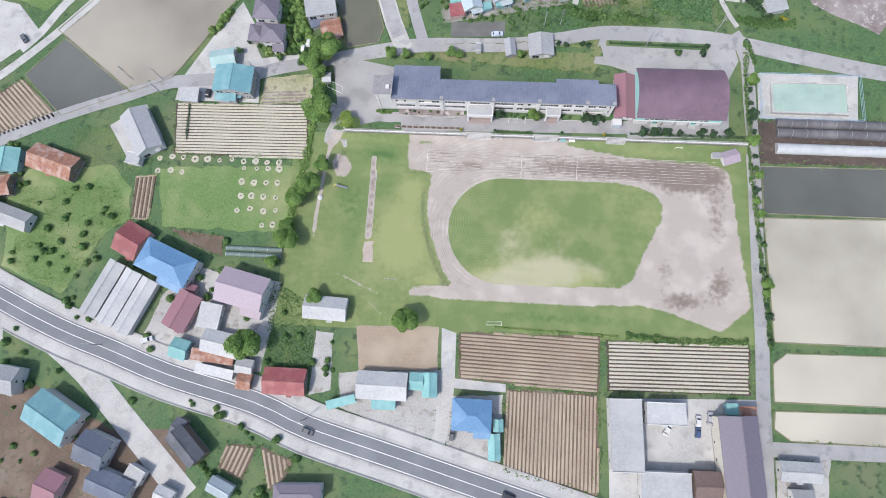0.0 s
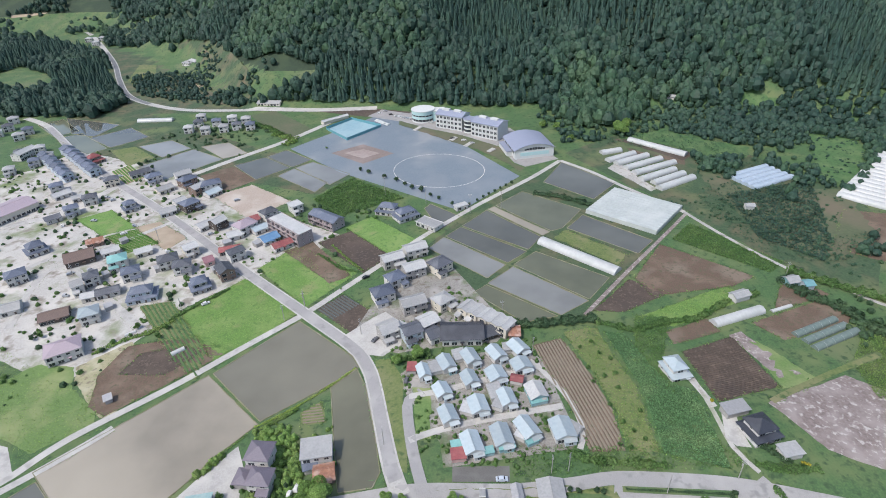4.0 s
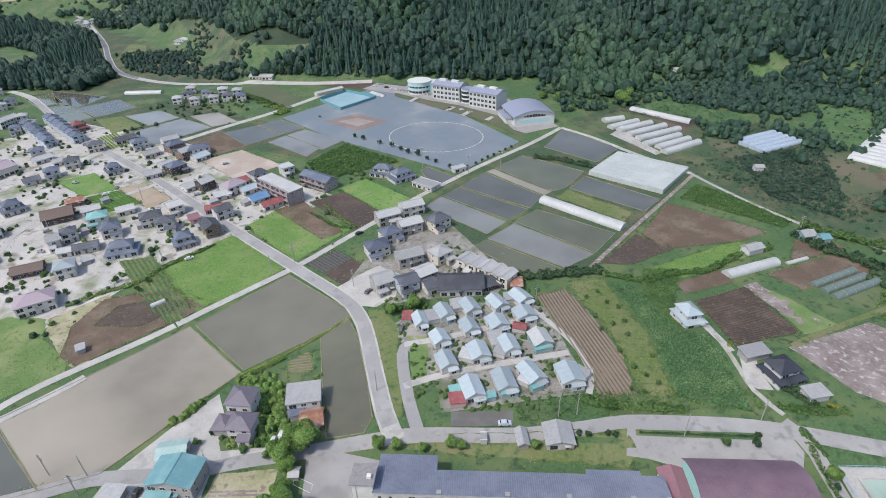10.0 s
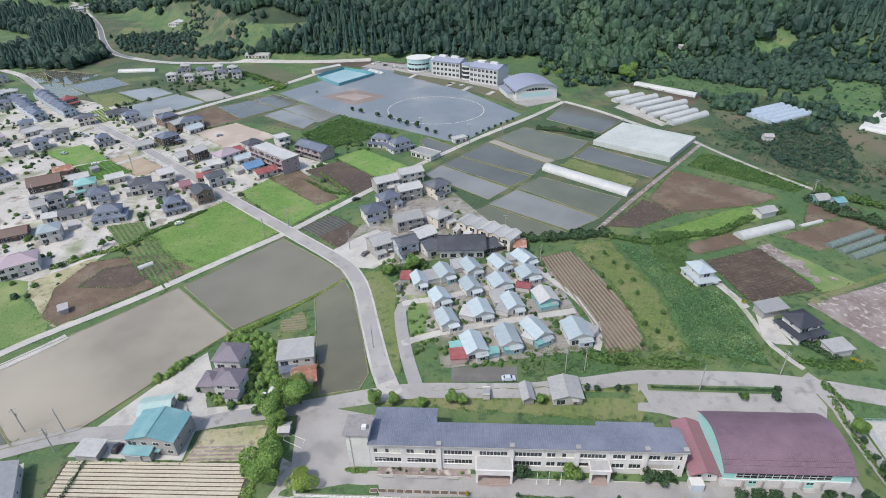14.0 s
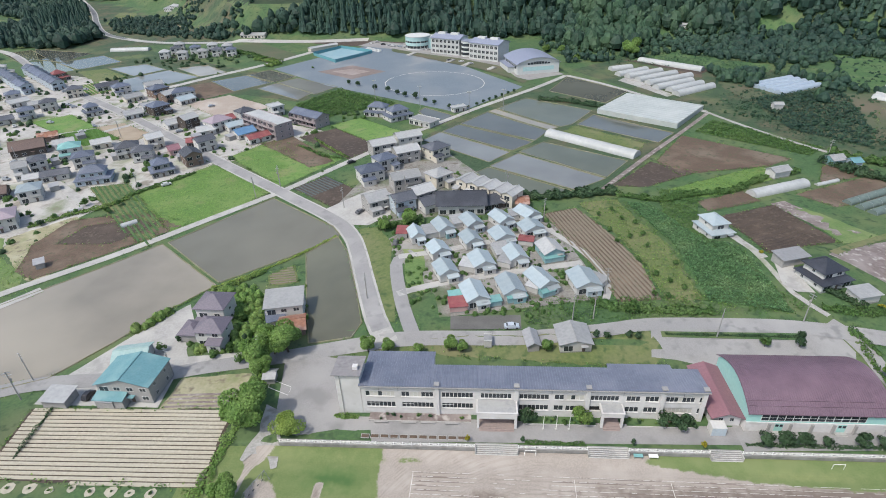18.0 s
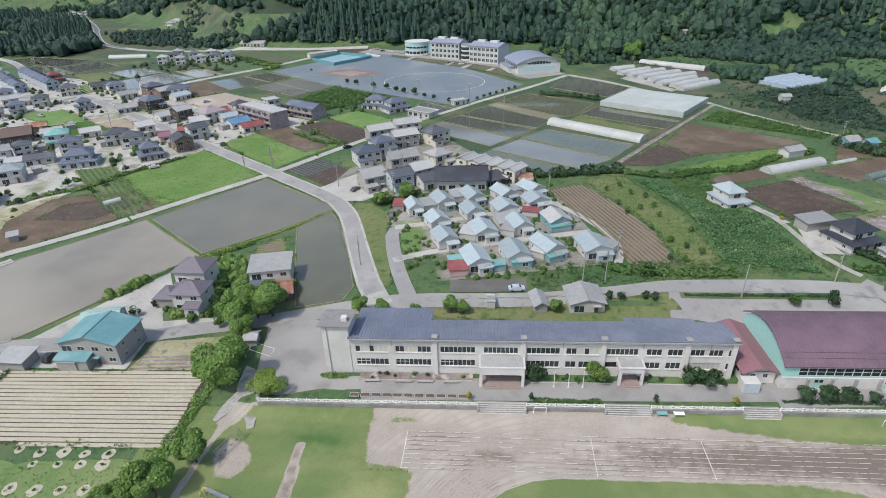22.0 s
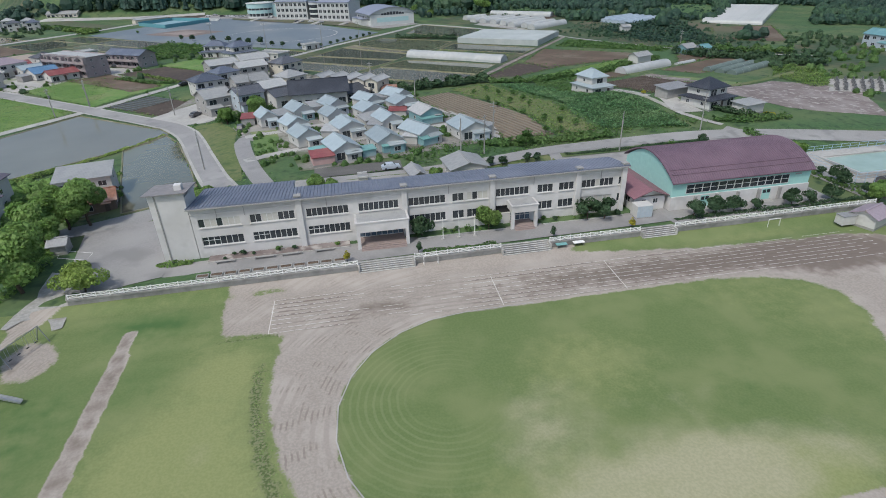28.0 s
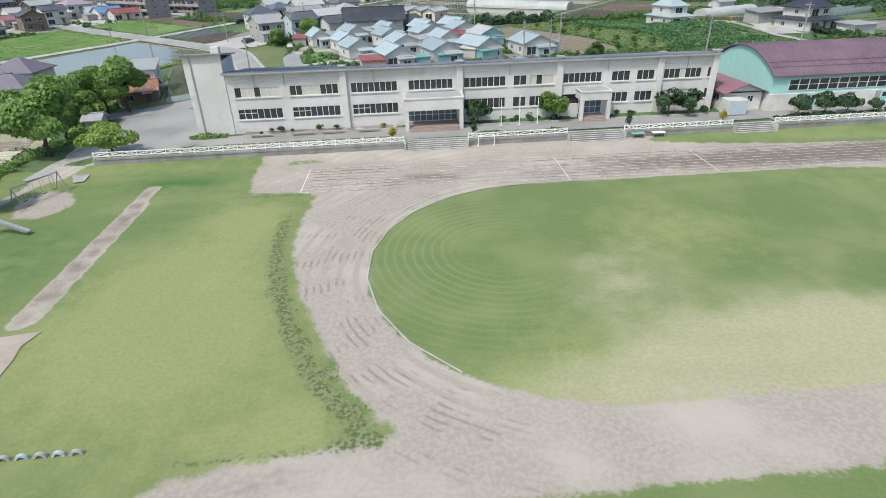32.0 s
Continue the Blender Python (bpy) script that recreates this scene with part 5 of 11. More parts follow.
def roof_mesh(kind, w, d, rise, over, thick=0.16, eave=0.0, x0=0.0, y0=0.0):
    """A roof of real thickness over a w x d plan centred at x0, y0. gable_x: the ridge runs along x; gable_y: along y; hip; shed; flat."""
    bm = bmesh.new()
    hw, hd = w / 2 + over, d / 2 + over
    k = over * rise / (d / 2 if kind in ("gable_x", "hip") else w / 2 if kind == "gable_y" else d)
    z = eave
    if kind == "gable_x":
        pts = [(-hw, -hd, z - k), (hw, -hd, z - k), (hw, hd, z - k), (-hw, hd, z - k), (-hw, 0, z + rise), (hw, 0, z + rise)]
        fs = [(0, 1, 5, 4), (2, 3, 4, 5)]
    elif kind == "gable_y":
        pts = [(-hw, -hd, z - k), (hw, -hd, z - k), (hw, hd, z - k), (-hw, hd, z - k), (0, -hd, z + rise), (0, hd, z + rise)]
        fs = [(3, 0, 4, 5), (1, 2, 5, 4)]
    elif kind == "hip":
        k = over * rise / (min(w, d) / 2)
        r = max(0.0, (w - d) / 2)
        q = max(0.0, (d - w) / 2)
        pts = [(-hw, -hd, z - k), (hw, -hd, z - k), (hw, hd, z - k), (-hw, hd, z - k), (-r, -q, z + rise), (r, q, z + rise)]
        fs = [(0, 1, 5, 4), (1, 2, 5), (2, 3, 4, 5), (3, 0, 4)] if w >= d else [(0, 1, 4), (1, 2, 5, 4), (2, 3, 5), (3, 0, 4, 5)]
        if r == 0 and q == 0:
            pts, fs = pts[:5], [(0, 1, 4), (1, 2, 4), (2, 3, 4), (3, 0, 4)]
    elif kind == "shed":
        pts, fs = [(-hw, -hd, z), (hw, -hd, z), (hw, hd, z + rise), (-hw, hd, z + rise)], [(0, 1, 2, 3)]
    else:
        pts, fs = [(-hw, -hd, z), (hw, -hd, z), (hw, hd, z), (-hw, hd, z)], [(0, 1, 2, 3)]
    top = [bm.verts.new((x + x0, y + y0, zz + thick)) for x, y, zz in pts]
    low = [bm.verts.new((x + x0, y + y0, zz)) for x, y, zz in pts]
    edges = {}
    for f in fs:
        bm.faces.new([top[i] for i in f])
        bm.faces.new([low[i] for i in reversed(f)])
        for a, b in zip(f, f[1:] + f[:1]):
            edges[(a, b)] = edges.get((a, b), 0) + 1
    for a, b in edges:
        if (b, a) not in edges:
            bm.faces.new((top[a], low[a], low[b], top[b]))
    return bm


def walls_mesh(w, d, h, kind, rise, x0=0.0, y0=0.0, z0=-0.6):
    """Wall body, with gable ends where the roof has them."""
    bm = bmesh.new()
    box(bm, x0 - w / 2, x0 + w / 2, y0 - d / 2, y0 + d / 2, z0, h + (0.01 if kind != "flat" else 0))
    if kind in ("gable_x", "gable_y", "shed"):
        if kind == "gable_x":
            tri = [[(s * w / 2, -d / 2, h), (s * w / 2, d / 2, h), (s * w / 2, 0, h + rise)] for s in (-1, 1)]
        elif kind == "gable_y":
            tri = [[(-w / 2, s * d / 2, h), (w / 2, s * d / 2, h), (0, s * d / 2, h + rise)] for s in (-1, 1)]
        else:
            tri = [[(s * w / 2, -d / 2, h), (s * w / 2, d / 2, h), (s * w / 2, d / 2, h + rise)] for s in (-1, 1)]
        ends = [[bm.verts.new((x + x0, y + y0, z)) for x, y, z in t] for t in tri]
        for e in ends:
            bm.faces.new(e)
        for i in range(3):
            j = (i + 1) % 3
            bm.faces.new((ends[0][i], ends[0][j], ends[1][j], ends[1][i]))
    bmesh.ops.recalc_face_normals(bm, faces=bm.faces[:])
    return bm


SPOTS = []


def house(x, y, turn, w, d, kind, walls, roof, label, storeys=1, rise=None, over=0.5, group="", name="house", category="house", h=None, annex=None, skirt=None, fit=True, z=None, porch=None):
    """A house on its plot: walls, roof, windows and door; skirt: a lower roof round the ground floor; annex: (w, d, x, y, h, roof)."""
    if z is None:
        c, s = math.cos(radians(turn)), math.sin(radians(turn))
        z = min(float(ground(x + c * a - s * b, y + s * a + c * b)) for a in (-w / 2, w / 2) for b in (-d / 2, d / 2)) + 0.15
    SPOTS.append((x, y, max(w, d) / 2 + 0.6))
    h = h or (2.7 * storeys + 0.3)
    rise = (0.22 * (d if kind == "gable_x" else w if kind == "gable_y" else min(w, d)) if rise is None else rise)
    root = thing(name, pose(x, y, z, 0, 0, turn), label, category, group)
    part("plinth", boxes((-w / 2 - 0.04, w / 2 + 0.04, -d / 2 - 0.04, d / 2 + 0.04, -1.2, 0.35)), FOOT, root)
    if skirt:
        part("wall", walls_mesh(w, d, 2.8, "flat", 0), walls, root)
        part("lower_roof", roof_mesh("hip", w, d, 1.3, over, eave=2.75), skirt, root)
        uw, ud = w * 0.72, d * 0.74
        part("upper_wall", walls_mesh(uw, ud, 5.6, "flat", 0, 0, d * 0.06, 2.9), walls, root)
        part("roof", roof_mesh(kind, uw, ud, rise, over, eave=5.6, y0=d * 0.06), roof, root)
        if kind != "hip":
            part("gable", walls_mesh(uw, ud, 5.6, kind, rise - 0.05, 0, d * 0.06, 5.3), walls, root)
    else:
        uw, ud = w, d
        part("wall", walls_mesh(w, d, h, kind, rise), walls, root)
        part("roof", roof_mesh(kind, w, d, rise, over, eave=h), roof, root)
    rnd = random.Random(int(abs(x) * 13 + abs(y) * 7))
    top, cy = (5.6, d * 0.06) if skirt else (h, 0.0)
    if kind == "gable_x":
        part("ridge_cap", boxes((-uw / 2 - over, uw / 2 + over, cy - 0.22, cy + 0.22, top + rise + 0.1, top + rise + 0.27), bevel=0.05), roof, root)
    elif kind == "gable_y":
        part("ridge_cap", boxes((-0.22, 0.22, cy - ud / 2 - over, cy + ud / 2 + over, top + rise + 0.1, top + rise + 0.27), bevel=0.05), roof, root)
    elif kind == "hip" and abs(uw - ud) > 1.0:
        r, q = max(0.0, (uw - ud) / 2), max(0.0, (ud - uw) / 2)
        part("ridge_cap", boxes((-r - 0.22, r + 0.22, cy - q - 0.22, cy + q + 0.22, top + rise + 0.08, top + rise + 0.28), bevel=0.05), roof, root)
    elif kind == "flat":
        for a, b, e, f in ((-uw / 2 - over, uw / 2 + over, -ud / 2 - over, -ud / 2 - over + 0.25), (-uw / 2 - over, uw / 2 + over, ud / 2 + over - 0.25, ud / 2 + over)):
            part("parapet", boxes((a, b, e, f, top + 0.16, top + 0.5)), walls, root)
    if fit:
        for s in range(storeys):
            z0 = 0.95 + 2.75 * s
            up = skirt and s
            ww, dd, oy = (uw, ud, d * 0.06) if up else (w, d, 0.0)
            n = max(1, int(ww / 3.2))
            for i in range(n):
                px = (i + 0.5) / n * ww - ww / 2
                if s == 0 and i == n // 2 and n > 1:
                    dr = part("door", DOORM, None, root)
                    dr.matrix_basis = pose(px, -dd / 2 + oy, 0.1)
                    part("door_hood", boxes((px - 0.95, px + 0.95, -dd / 2 - 1.15, -dd / 2, 2.35, 2.5), bevel=0.03), roof, root)
                elif storeys < 3 and (s == 0 or (i == 0 and storeys == 2)) and rnd.random() < 0.7:
                    window(root, (2.5, 1.9), px, -dd / 2 + oy, z0 - 0.6, 0)
                else:
                    window(root, (1.7, 1.2), px, -dd / 2 + oy, z0, 0)
            m = max(1, int(dd / 4.5))
            for i in range(m):
                py = (i + 0.5) / m * dd - dd / 2 + oy
                window(root, (1.0, 1.0), ww / 2, py, z0 + 0.1, 90)
                window(root, (1.0, 1.0), -ww / 2, py, z0 + 0.1, -90)
        if storeys == 3 or (storeys == 2 and w > 20):
            for s in range(storeys):
                z0 = 0.1 + 2.75 * s
                bal = part("balcony", boxes((-w / 2, w / 2, -d / 2 - 1.5, -d / 2 - 1.42, z0, z0 + 1.0), (-w / 2, w / 2, -d / 2 - 1.42, -d / 2 - 0.01, z0 - 0.15, z0 - 0.02)), walls, root)
                for k in range(int(w / 5.4) + 1):
                    px = -w / 2 + 0.1 + k * (w - 0.2) / int(w / 5.4)
                    part("divider", boxes((px - 0.07, px + 0.07, -d / 2 - 1.4, -d / 2 - 0.01, z0, z0 + 2.4)), walls, bal)
        elif storeys == 2 and not skirt and kind != "shed" and name == "house" and y < 420:
            bw = w * rnd.uniform(0.35, 0.55)
            bx = (w - bw) / 2 * rnd.choice((-1, 1))
            if rnd.random() < 0.55:
                part("balcony", boxes((bx - bw / 2, bx + bw / 2, -d / 2 - 1.2, -d / 2 - 1.13, 2.85, 3.85), (bx - bw / 2, bx + bw / 2, -d / 2 - 1.13, -d / 2 - 0.01, 2.75, 2.9), (bx - bw / 2, bx - bw / 2 + 0.07, -d / 2 - 1.13, -d / 2 - 0.01, 2.9, 3.85), (bx + bw / 2 - 0.07, bx + bw / 2, -d / 2 - 1.13, -d / 2 - 0.01, 2.9, 3.85)), walls, root)
            else:
                part("wing_wall", walls_mesh(bw, 2.4, 2.7, "flat", 0, bx, -d / 2 - 1.2), walls, root)
                part("wing_roof", roof_mesh("shed", bw, 2.4, 0.7, 0.35, eave=2.7, x0=bx, y0=-d / 2 - 1.2), roof, root)
                window(root, (1.7, 1.2), bx, -d / 2 - 2.4, 0.95, 0)
    if porch:
        part("porch_wall", walls_mesh(w * 0.56, 1.5, 2.0, "flat", 0, w * 0.17, -d / 2 - 0.76), porch, root)
        part("porch_roof", roof_mesh("shed", w * 0.56, 1.5, 0.55, 0.3, eave=2.0, x0=w * 0.17, y0=-d / 2 - 0.75), roof, root)
        window(root, (1.7, 1.2), w * 0.17, -d / 2 - 1.52, 0.5, 0)
    if annex:
        aw, ad, ax, ay, ah, ar = annex
        part("annex_wall", walls_mesh(aw, ad, ah, "flat", 0, ax, ay), walls, root)
        part("annex_roof", roof_mesh("shed", aw, ad, 0.5, 0.3, eave=ah, x0=ax, y0=ay), ar, root)
    return root


def tunnel(x, y, turn, length, width, height, material, label, ribs=True, name="greenhouse", category="greenhouse", group=""):
    """A plastic tunnel: an arched skin over hoops."""
    z = float(ground(x, y))
    root = thing(name, pose(x, y, z, 0, 0, turn), label, category, group)
    bm = bmesh.new()
    n, k = 12, max(2, int(length / 2.5))
    ring = [(math.cos(math.pi * j / n) * width / 2, math.sin(math.pi * j / n) ** 0.8 * height) for j in range(n + 1)]
    rows = [[bm.verts.new((-length / 2 + length * i / k, -a, b * (1 + 0.015 * math.sin(i * 2.1)) - 0.1)) for a, b in ring] for i in range(k + 1)]
    for r, s in zip(rows, rows[1:]):
        for j in range(n):
            bm.faces.new((r[j], r[j + 1], s[j + 1], s[j]))
    bm.faces.new(rows[0])
    bm.faces.new(rows[-1][::-1])
    bmesh.ops.recalc_face_normals(bm, faces=bm.faces[:])
    part("cover", bm, material, root)
    if ribs:
        hoop = bmesh.new()
        lo = [[hoop.verts.new((dx, -a_ * 1.012, b_ * 1.02 - 0.1)) for dx in (-0.05, 0.05)] for a_, b_ in ring]
        for p, q in zip(lo, lo[1:]):
            hoop.faces.new((p[0], p[1], q[1], q[0]))
        me = bpy.data.meshes.new("hoop")
        hoop.to_mesh(me)
        hoop.free()
        me.materials.append(STEEL)
        for i in range(0, k + 1, 2):
            part("hoop", me, None, root).matrix_basis = pose(-length / 2 + length * i / k, 0, 0)
    return root


STEEL = mat("galvanised_steel", (0.42, 0.43, 0.44), (0.36, 0.37, 0.38), rough=0.45, metal=0.6, bump=0.05)
FILM = mat("white_film", (0.44, 0.445, 0.445), (0.385, 0.39, 0.39), fine=0.6, broad=0.15, c=(0.36, 0.37, 0.37), rough=0.4, bump=0.15)
FILM_GREY = mat("grey_film", (0.36, 0.42, 0.50), (0.30, 0.36, 0.43), fine=0.6, broad=0.15, rough=0.3, bump=0.15)
NET = mat("dark_net", (0.11, 0.105, 0.11), (0.08, 0.075, 0.08), fine=0.8, broad=0.2, c=(0.16, 0.15, 0.155), rough=0.8, bump=0.3)
NET_GREEN = mat("green_net", (0.145, 0.185, 0.17), (0.105, 0.14, 0.13), fine=0.8, broad=0.2, rough=0.7, bump=0.3)
POLE = mat("pole_concrete", (0.32, 0.31, 0.295), (0.27, 0.26, 0.25), bump=0.05)
CABLE = mat("cable", (0.05, 0.05, 0.05), (0.04, 0.04, 0.04), bump=0.0)


def post(bm, x, y, z0, z1, r, n=8, r1=None):
    bmesh.ops.create_cone(bm, cap_ends=True, segments=n, radius1=r, radius2=r1 or r, depth=z1 - z0, matrix=Matrix.Translation((x, y, (z0 + z1) / 2)))
    return bm


def utility_pole(x, y, height=10.0, turn=0.0, arms=True):
    root = thing("utility_pole", pose(x, y, float(ground(x, y)), 0, 0, turn), "grey concrete utility pole with crossarms", "utility pole", "utility poles")
    part("pole", post(bmesh.new(), 0, 0, -0.5, height, 0.17, 10, 0.10), POLE, root)
    if arms:
        for z in (height - 0.5, height - 1.3):
            part("crossarm", boxes((-0.9, 0.9, -0.05, 0.05, z, z + 0.1)), STEEL, root)
        tr = bmesh.new()
        post(tr, 0.32, 0, height - 3.0, height - 2.2, 0.2)
        part("transformer", tr, FOOT, root)
    return root


CARM = {}


def car(x, y, turn, colour, label, van=False, z=None):
    """A parked car: body, cabin glass and four wheels."""
    key = "van" if van else "car"
    if key not in CARM:
        L, Wd = (3.5, 1.5) if van else (4.2, 1.7)
        prof = [(-L / 2, 0.3), (-L / 2, 0.85), (-L / 2 + 0.1, 1.0), (-L * 0.36, 1.05 if not van else 1.6), (-L * 0.26, 1.45 if not van else 1.75), (L * 0.12, 1.45 if not van else 1.75), (L * 0.27, 0.98 if not van else 1.15), (L / 2 - 0.1, 0.82 if not van else 0.95), (L / 2, 0.62), (L / 2, 0.3)]
        bm = bmesh.new()
        a = [bm.verts.new((u, -Wd / 2 * (0.86 if v > 1.2 else 1), v)) for u, v in prof]
        b = [bm.verts.new((u, Wd / 2 * (0.86 if v > 1.2 else 1), v)) for u, v in prof]
        bm.faces.new(a[::-1])
        bm.faces.new(b)
        for i in range(len(prof)):
            j = (i + 1) % len(prof)
            bm.faces.new((a[i], a[j], b[j], b[i]))
        bmesh.ops.recalc_face_normals(bm, faces=bm.faces[:])
        body = bpy.data.meshes.new("body")
        bm.to_mesh(body)
        bm.free()
        top = 1.38 if not van else 1.66
        shapes = []
        for s in (-1, 1):
            shapes.append(("side_window", ((-L * 0.3, s * (Wd / 2 * 0.93 + 0.01), 1.04), (L * 0.2, s * (Wd / 2 * 0.93 + 0.01), 1.04), (L * 0.1, s * (Wd / 2 * 0.87 + 0.012), top), (-L * 0.25, s * (Wd / 2 * 0.87 + 0.012), top))))
        x0, z0, x1, z1 = L * 0.26, 1.02 if not van else 1.18, L * 0.135, 1.4 if not van else 1.7
        for nm, (xa, za, xb, zb) in (("windscreen", (x0 + 0.02, z0, x1 + 0.02, z1)), ("rear_window", (-L * 0.355 - 0.02, 1.1 if not van else 1.25, -L * 0.275 - 0.02, top + 0.03))):
            shapes.append((nm, ((xa, -Wd * 0.38, za), (xa, Wd * 0.38, za), (xb, Wd * 0.36, zb), (xb, -Wd * 0.36, zb))))
        gl = [(nm, mesh(nm, q, [(0, 1, 2, 3)], PANE)) for nm, q in shapes]
        w = bmesh.new()
        bmesh.ops.create_cone(w, cap_ends=True, segments=14, radius1=0.31, radius2=0.31, depth=0.2, matrix=Matrix.Rotation(math.pi / 2, 4, "X"))
        wh = bpy.data.meshes.new("wheel")
        w.to_mesh(wh)
        w.free()
        wh.materials.append(CABLE)
        CARM[key] = (body, gl, wh, L, Wd)
    body, gl, wh, L, Wd = CARM[key]
    root = thing("car", pose(x, y, (float(ground(x, y)) if z is None else z) + 0.17, 0, 0, turn), label, "car")
    m = mat("car_%s" % label.split()[0], colour, tuple(v * 0.95 for v in colour), rough=0.3, bump=0.0)
    me = body.copy()
    me.materials.append(m)
    part("body", me, None, root)
    for nm, pane_mesh in gl:
        part(nm, pane_mesh, None, root)
    for u in (-0.31, 0.31):
        for s in (-0.5, 0.5):
            o = part("wheel", wh, None, root)
            o.matrix_basis = pose(L * u, s * (Wd - 0.18), 0.3)
    return root

# ---- houses ----

# the estate of small houses
house(-26.7, 170.2, 20, 4.7, 7.0, "gable_y", WHITE, R_PALEBLUE, "small white single-storey house with pale blue metal roof", rise=1.6, over=0.4, group='estate houses', porch=BLUEWALL)
house(-17.4, 175.5, 26, 5.9, 8.0, "gable_y", WHITE, R_PALEBLUE, "small white single-storey house with pale blue metal roof", rise=1.6, over=0.4, group='estate houses', porch=TEALWALL)
house(-7.1, 179.4, 26, 6.1, 8.0, "gable_y", WHITE, R_PALEBLUE, "small white single-storey house with pale blue metal roof", rise=1.6, over=0.4, group='estate houses', porch=BLUEWALL)
house(-15.0, 146.9, 23, 6.0, 7.5, "gable_y", WHITE, R_PALEBLUE, "small white single-storey house with pale blue metal roof", rise=1.6, over=0.4, group='estate houses', porch=WHITE)
house(-18.2, 159.5, 26, 6.1, 6.5, "gable_y", WHITE, R_PALEBLUE, "small white single-storey house with pale blue metal roof", rise=1.6, over=0.4, group='estate houses', porch=BLUEWALL)
house(-3.5, 152.1, 18, 6.8, 8.0, "gable_y", WHITE, R_PALEBLUE, "small white single-storey house with pale blue metal roof", rise=1.6, over=0.4, group='estate houses', porch=WHITE)
house(-7.2, 166.5, 24, 5.9, 7.0, "gable_y", WHITE, R_PALEBLUE, "small white single-storey house with pale blue metal roof", rise=1.6, over=0.4, group='estate houses', porch=BLUEWALL)
house(-5.7, 133.9, 18, 6.5, 9.0, "gable_y", WHITE, R_PALEBLUE, "small white single-storey house with pale blue metal roof", rise=1.6, over=0.4, group='estate houses', porch=WHITE)
house(5.2, 137.7, 16, 6.5, 9.0, "gable_y", WHITE, R_PALEBLUE, "small white single-storey house with pale blue metal roof", rise=1.6, over=0.4, group='estate houses', porch=TEALWALL)
house(14.7, 141.5, 29, 6.3, 9.0, "gable_y", WHITE, R_PALEBLUE, "small white single-storey house with pale blue metal roof", rise=1.6, over=0.4, group='estate houses', porch=WHITE)
house(27.7, 141.3, 13, 7.7, 9.0, "gable_y", WHITE, R_PALEBLUE, "small white single-storey house with pale blue metal roof", rise=1.6, over=0.4, group='estate houses', porch=BLUEWALL)
house(7.8, 156.2, 18, 5.8, 8.0, "gable_y", WHITE, R_PALEBLUE, "small white single-storey house with pale blue metal roof", rise=1.6, over=0.4, group='estate houses', porch=WHITE)
house(3.7, 169.1, 23, 7.3, 7.0, "gable_y", WHITE, R_PALEBLUE, "small white single-storey house with pale blue metal roof", rise=1.6, over=0.4, group='estate houses', porch=BLUEWALL)
house(14.5, 175.0, 22, 7.7, 6.5, "gable_y", WHITE, R_PALEBLUE, "small white single-storey house with pale blue metal roof", rise=1.6, over=0.4, group='estate houses', porch=WHITE)
house(4.0, 182.1, 31, 6.1, 8.0, "gable_y", WHITE, R_PALEBLUE, "small white single-storey house with pale blue metal roof", rise=1.6, over=0.4, group='estate houses', porch=BLUEWALL)
house(13.8, 186.2, 34, 6.6, 8.0, "gable_y", WHITE, R_PALEBLUE, "small white single-storey house with pale blue metal roof", rise=1.6, over=0.4, group='estate houses', porch=WHITE)
house(19.5, 159.9, 18, 7.0, 8.0, "gable_y", TEALWALL, R_PALE, "small house with teal walls and pale roof", rise=1.6, over=0.4, group='estate houses')
house(-21.9, 173.4, 20, 5.0, 6.0, "shed", WHITE, R_PALE, "white lean-to beside an estate house", rise=0.6, over=0.25, h=2.2, name='annex', category='annex', fit=False)
house(-12.1, 181.2, 21, 5.0, 6.0, "shed", WHITE, R_PALE, "white lean-to beside an estate house", rise=0.6, over=0.25, h=2.2, name='annex', category='annex', fit=False)
house(-7.6, 151.0, -16, 4.9, 5.0, "shed", WHITE, R_PALE, "white lean-to beside an estate house", rise=0.6, over=0.25, h=2.2, name='annex', category='annex', fit=False)
house(12.9, 139.5, -31, 4.1, 5.0, "shed", WHITE, R_PALE, "white lean-to beside an estate house", rise=0.6, over=0.25, h=2.2, name='annex', category='annex', fit=False)
house(9.1, 186.5, 14, 3.7, 4.5, "shed", WHITE, R_PALE, "white lean-to beside an estate house", rise=0.6, over=0.25, h=2.2, name='annex', category='annex', fit=False)
house(3.2, 160.2, -75, 7.8, 5.0, "shed", WHITE, R_PALE, "white lean-to beside an estate house", rise=0.6, over=0.25, h=2.2, name='annex', category='annex', fit=False)
house(4.8, 153.6, -23, 4.4, 5.0, "shed", WHITE, R_PALE, "white lean-to beside an estate house", rise=0.6, over=0.25, h=2.2, name='annex', category='annex', fit=False)
house(-10.4, 129.5, 10, 5.1, 4.5, "shed", PINKWALL, R_RED, "red-roofed lean-to beside a small house", rise=0.5, over=0.25, h=2.1, name='annex', category='annex', fit=False)
house(-32.1, 173.3, 1, 3.7, 5.0, "shed", GREYWALL, R_RED, "red-roofed shed beside a small house", rise=0.5, over=0.25, h=2.2, name='shed', category='shed', fit=False)
house(12.4, 167.4, -14, 5.1, 4.0, "gable_x", WHITE, R_RED, "small white shed with a red roof", rise=0.7, over=0.25, h=2.1, name='shed', category='shed', fit=False)
house(12.7, 197.1, -0, 4.8, 7.0, "gable_x", BROWNWALL, R_RUST, "shed with a rusty metal roof", rise=0.9, h=2.6, name='shed', category='shed', fit=False)
house(6.9, 133.7, 17, 6.0, 2.6, "shed", TEALWALL, R_TEAL, "teal corrugated porch shed before a small house", rise=0.4, over=0.2, h=1.9, name='shed', category='shed', fit=False)
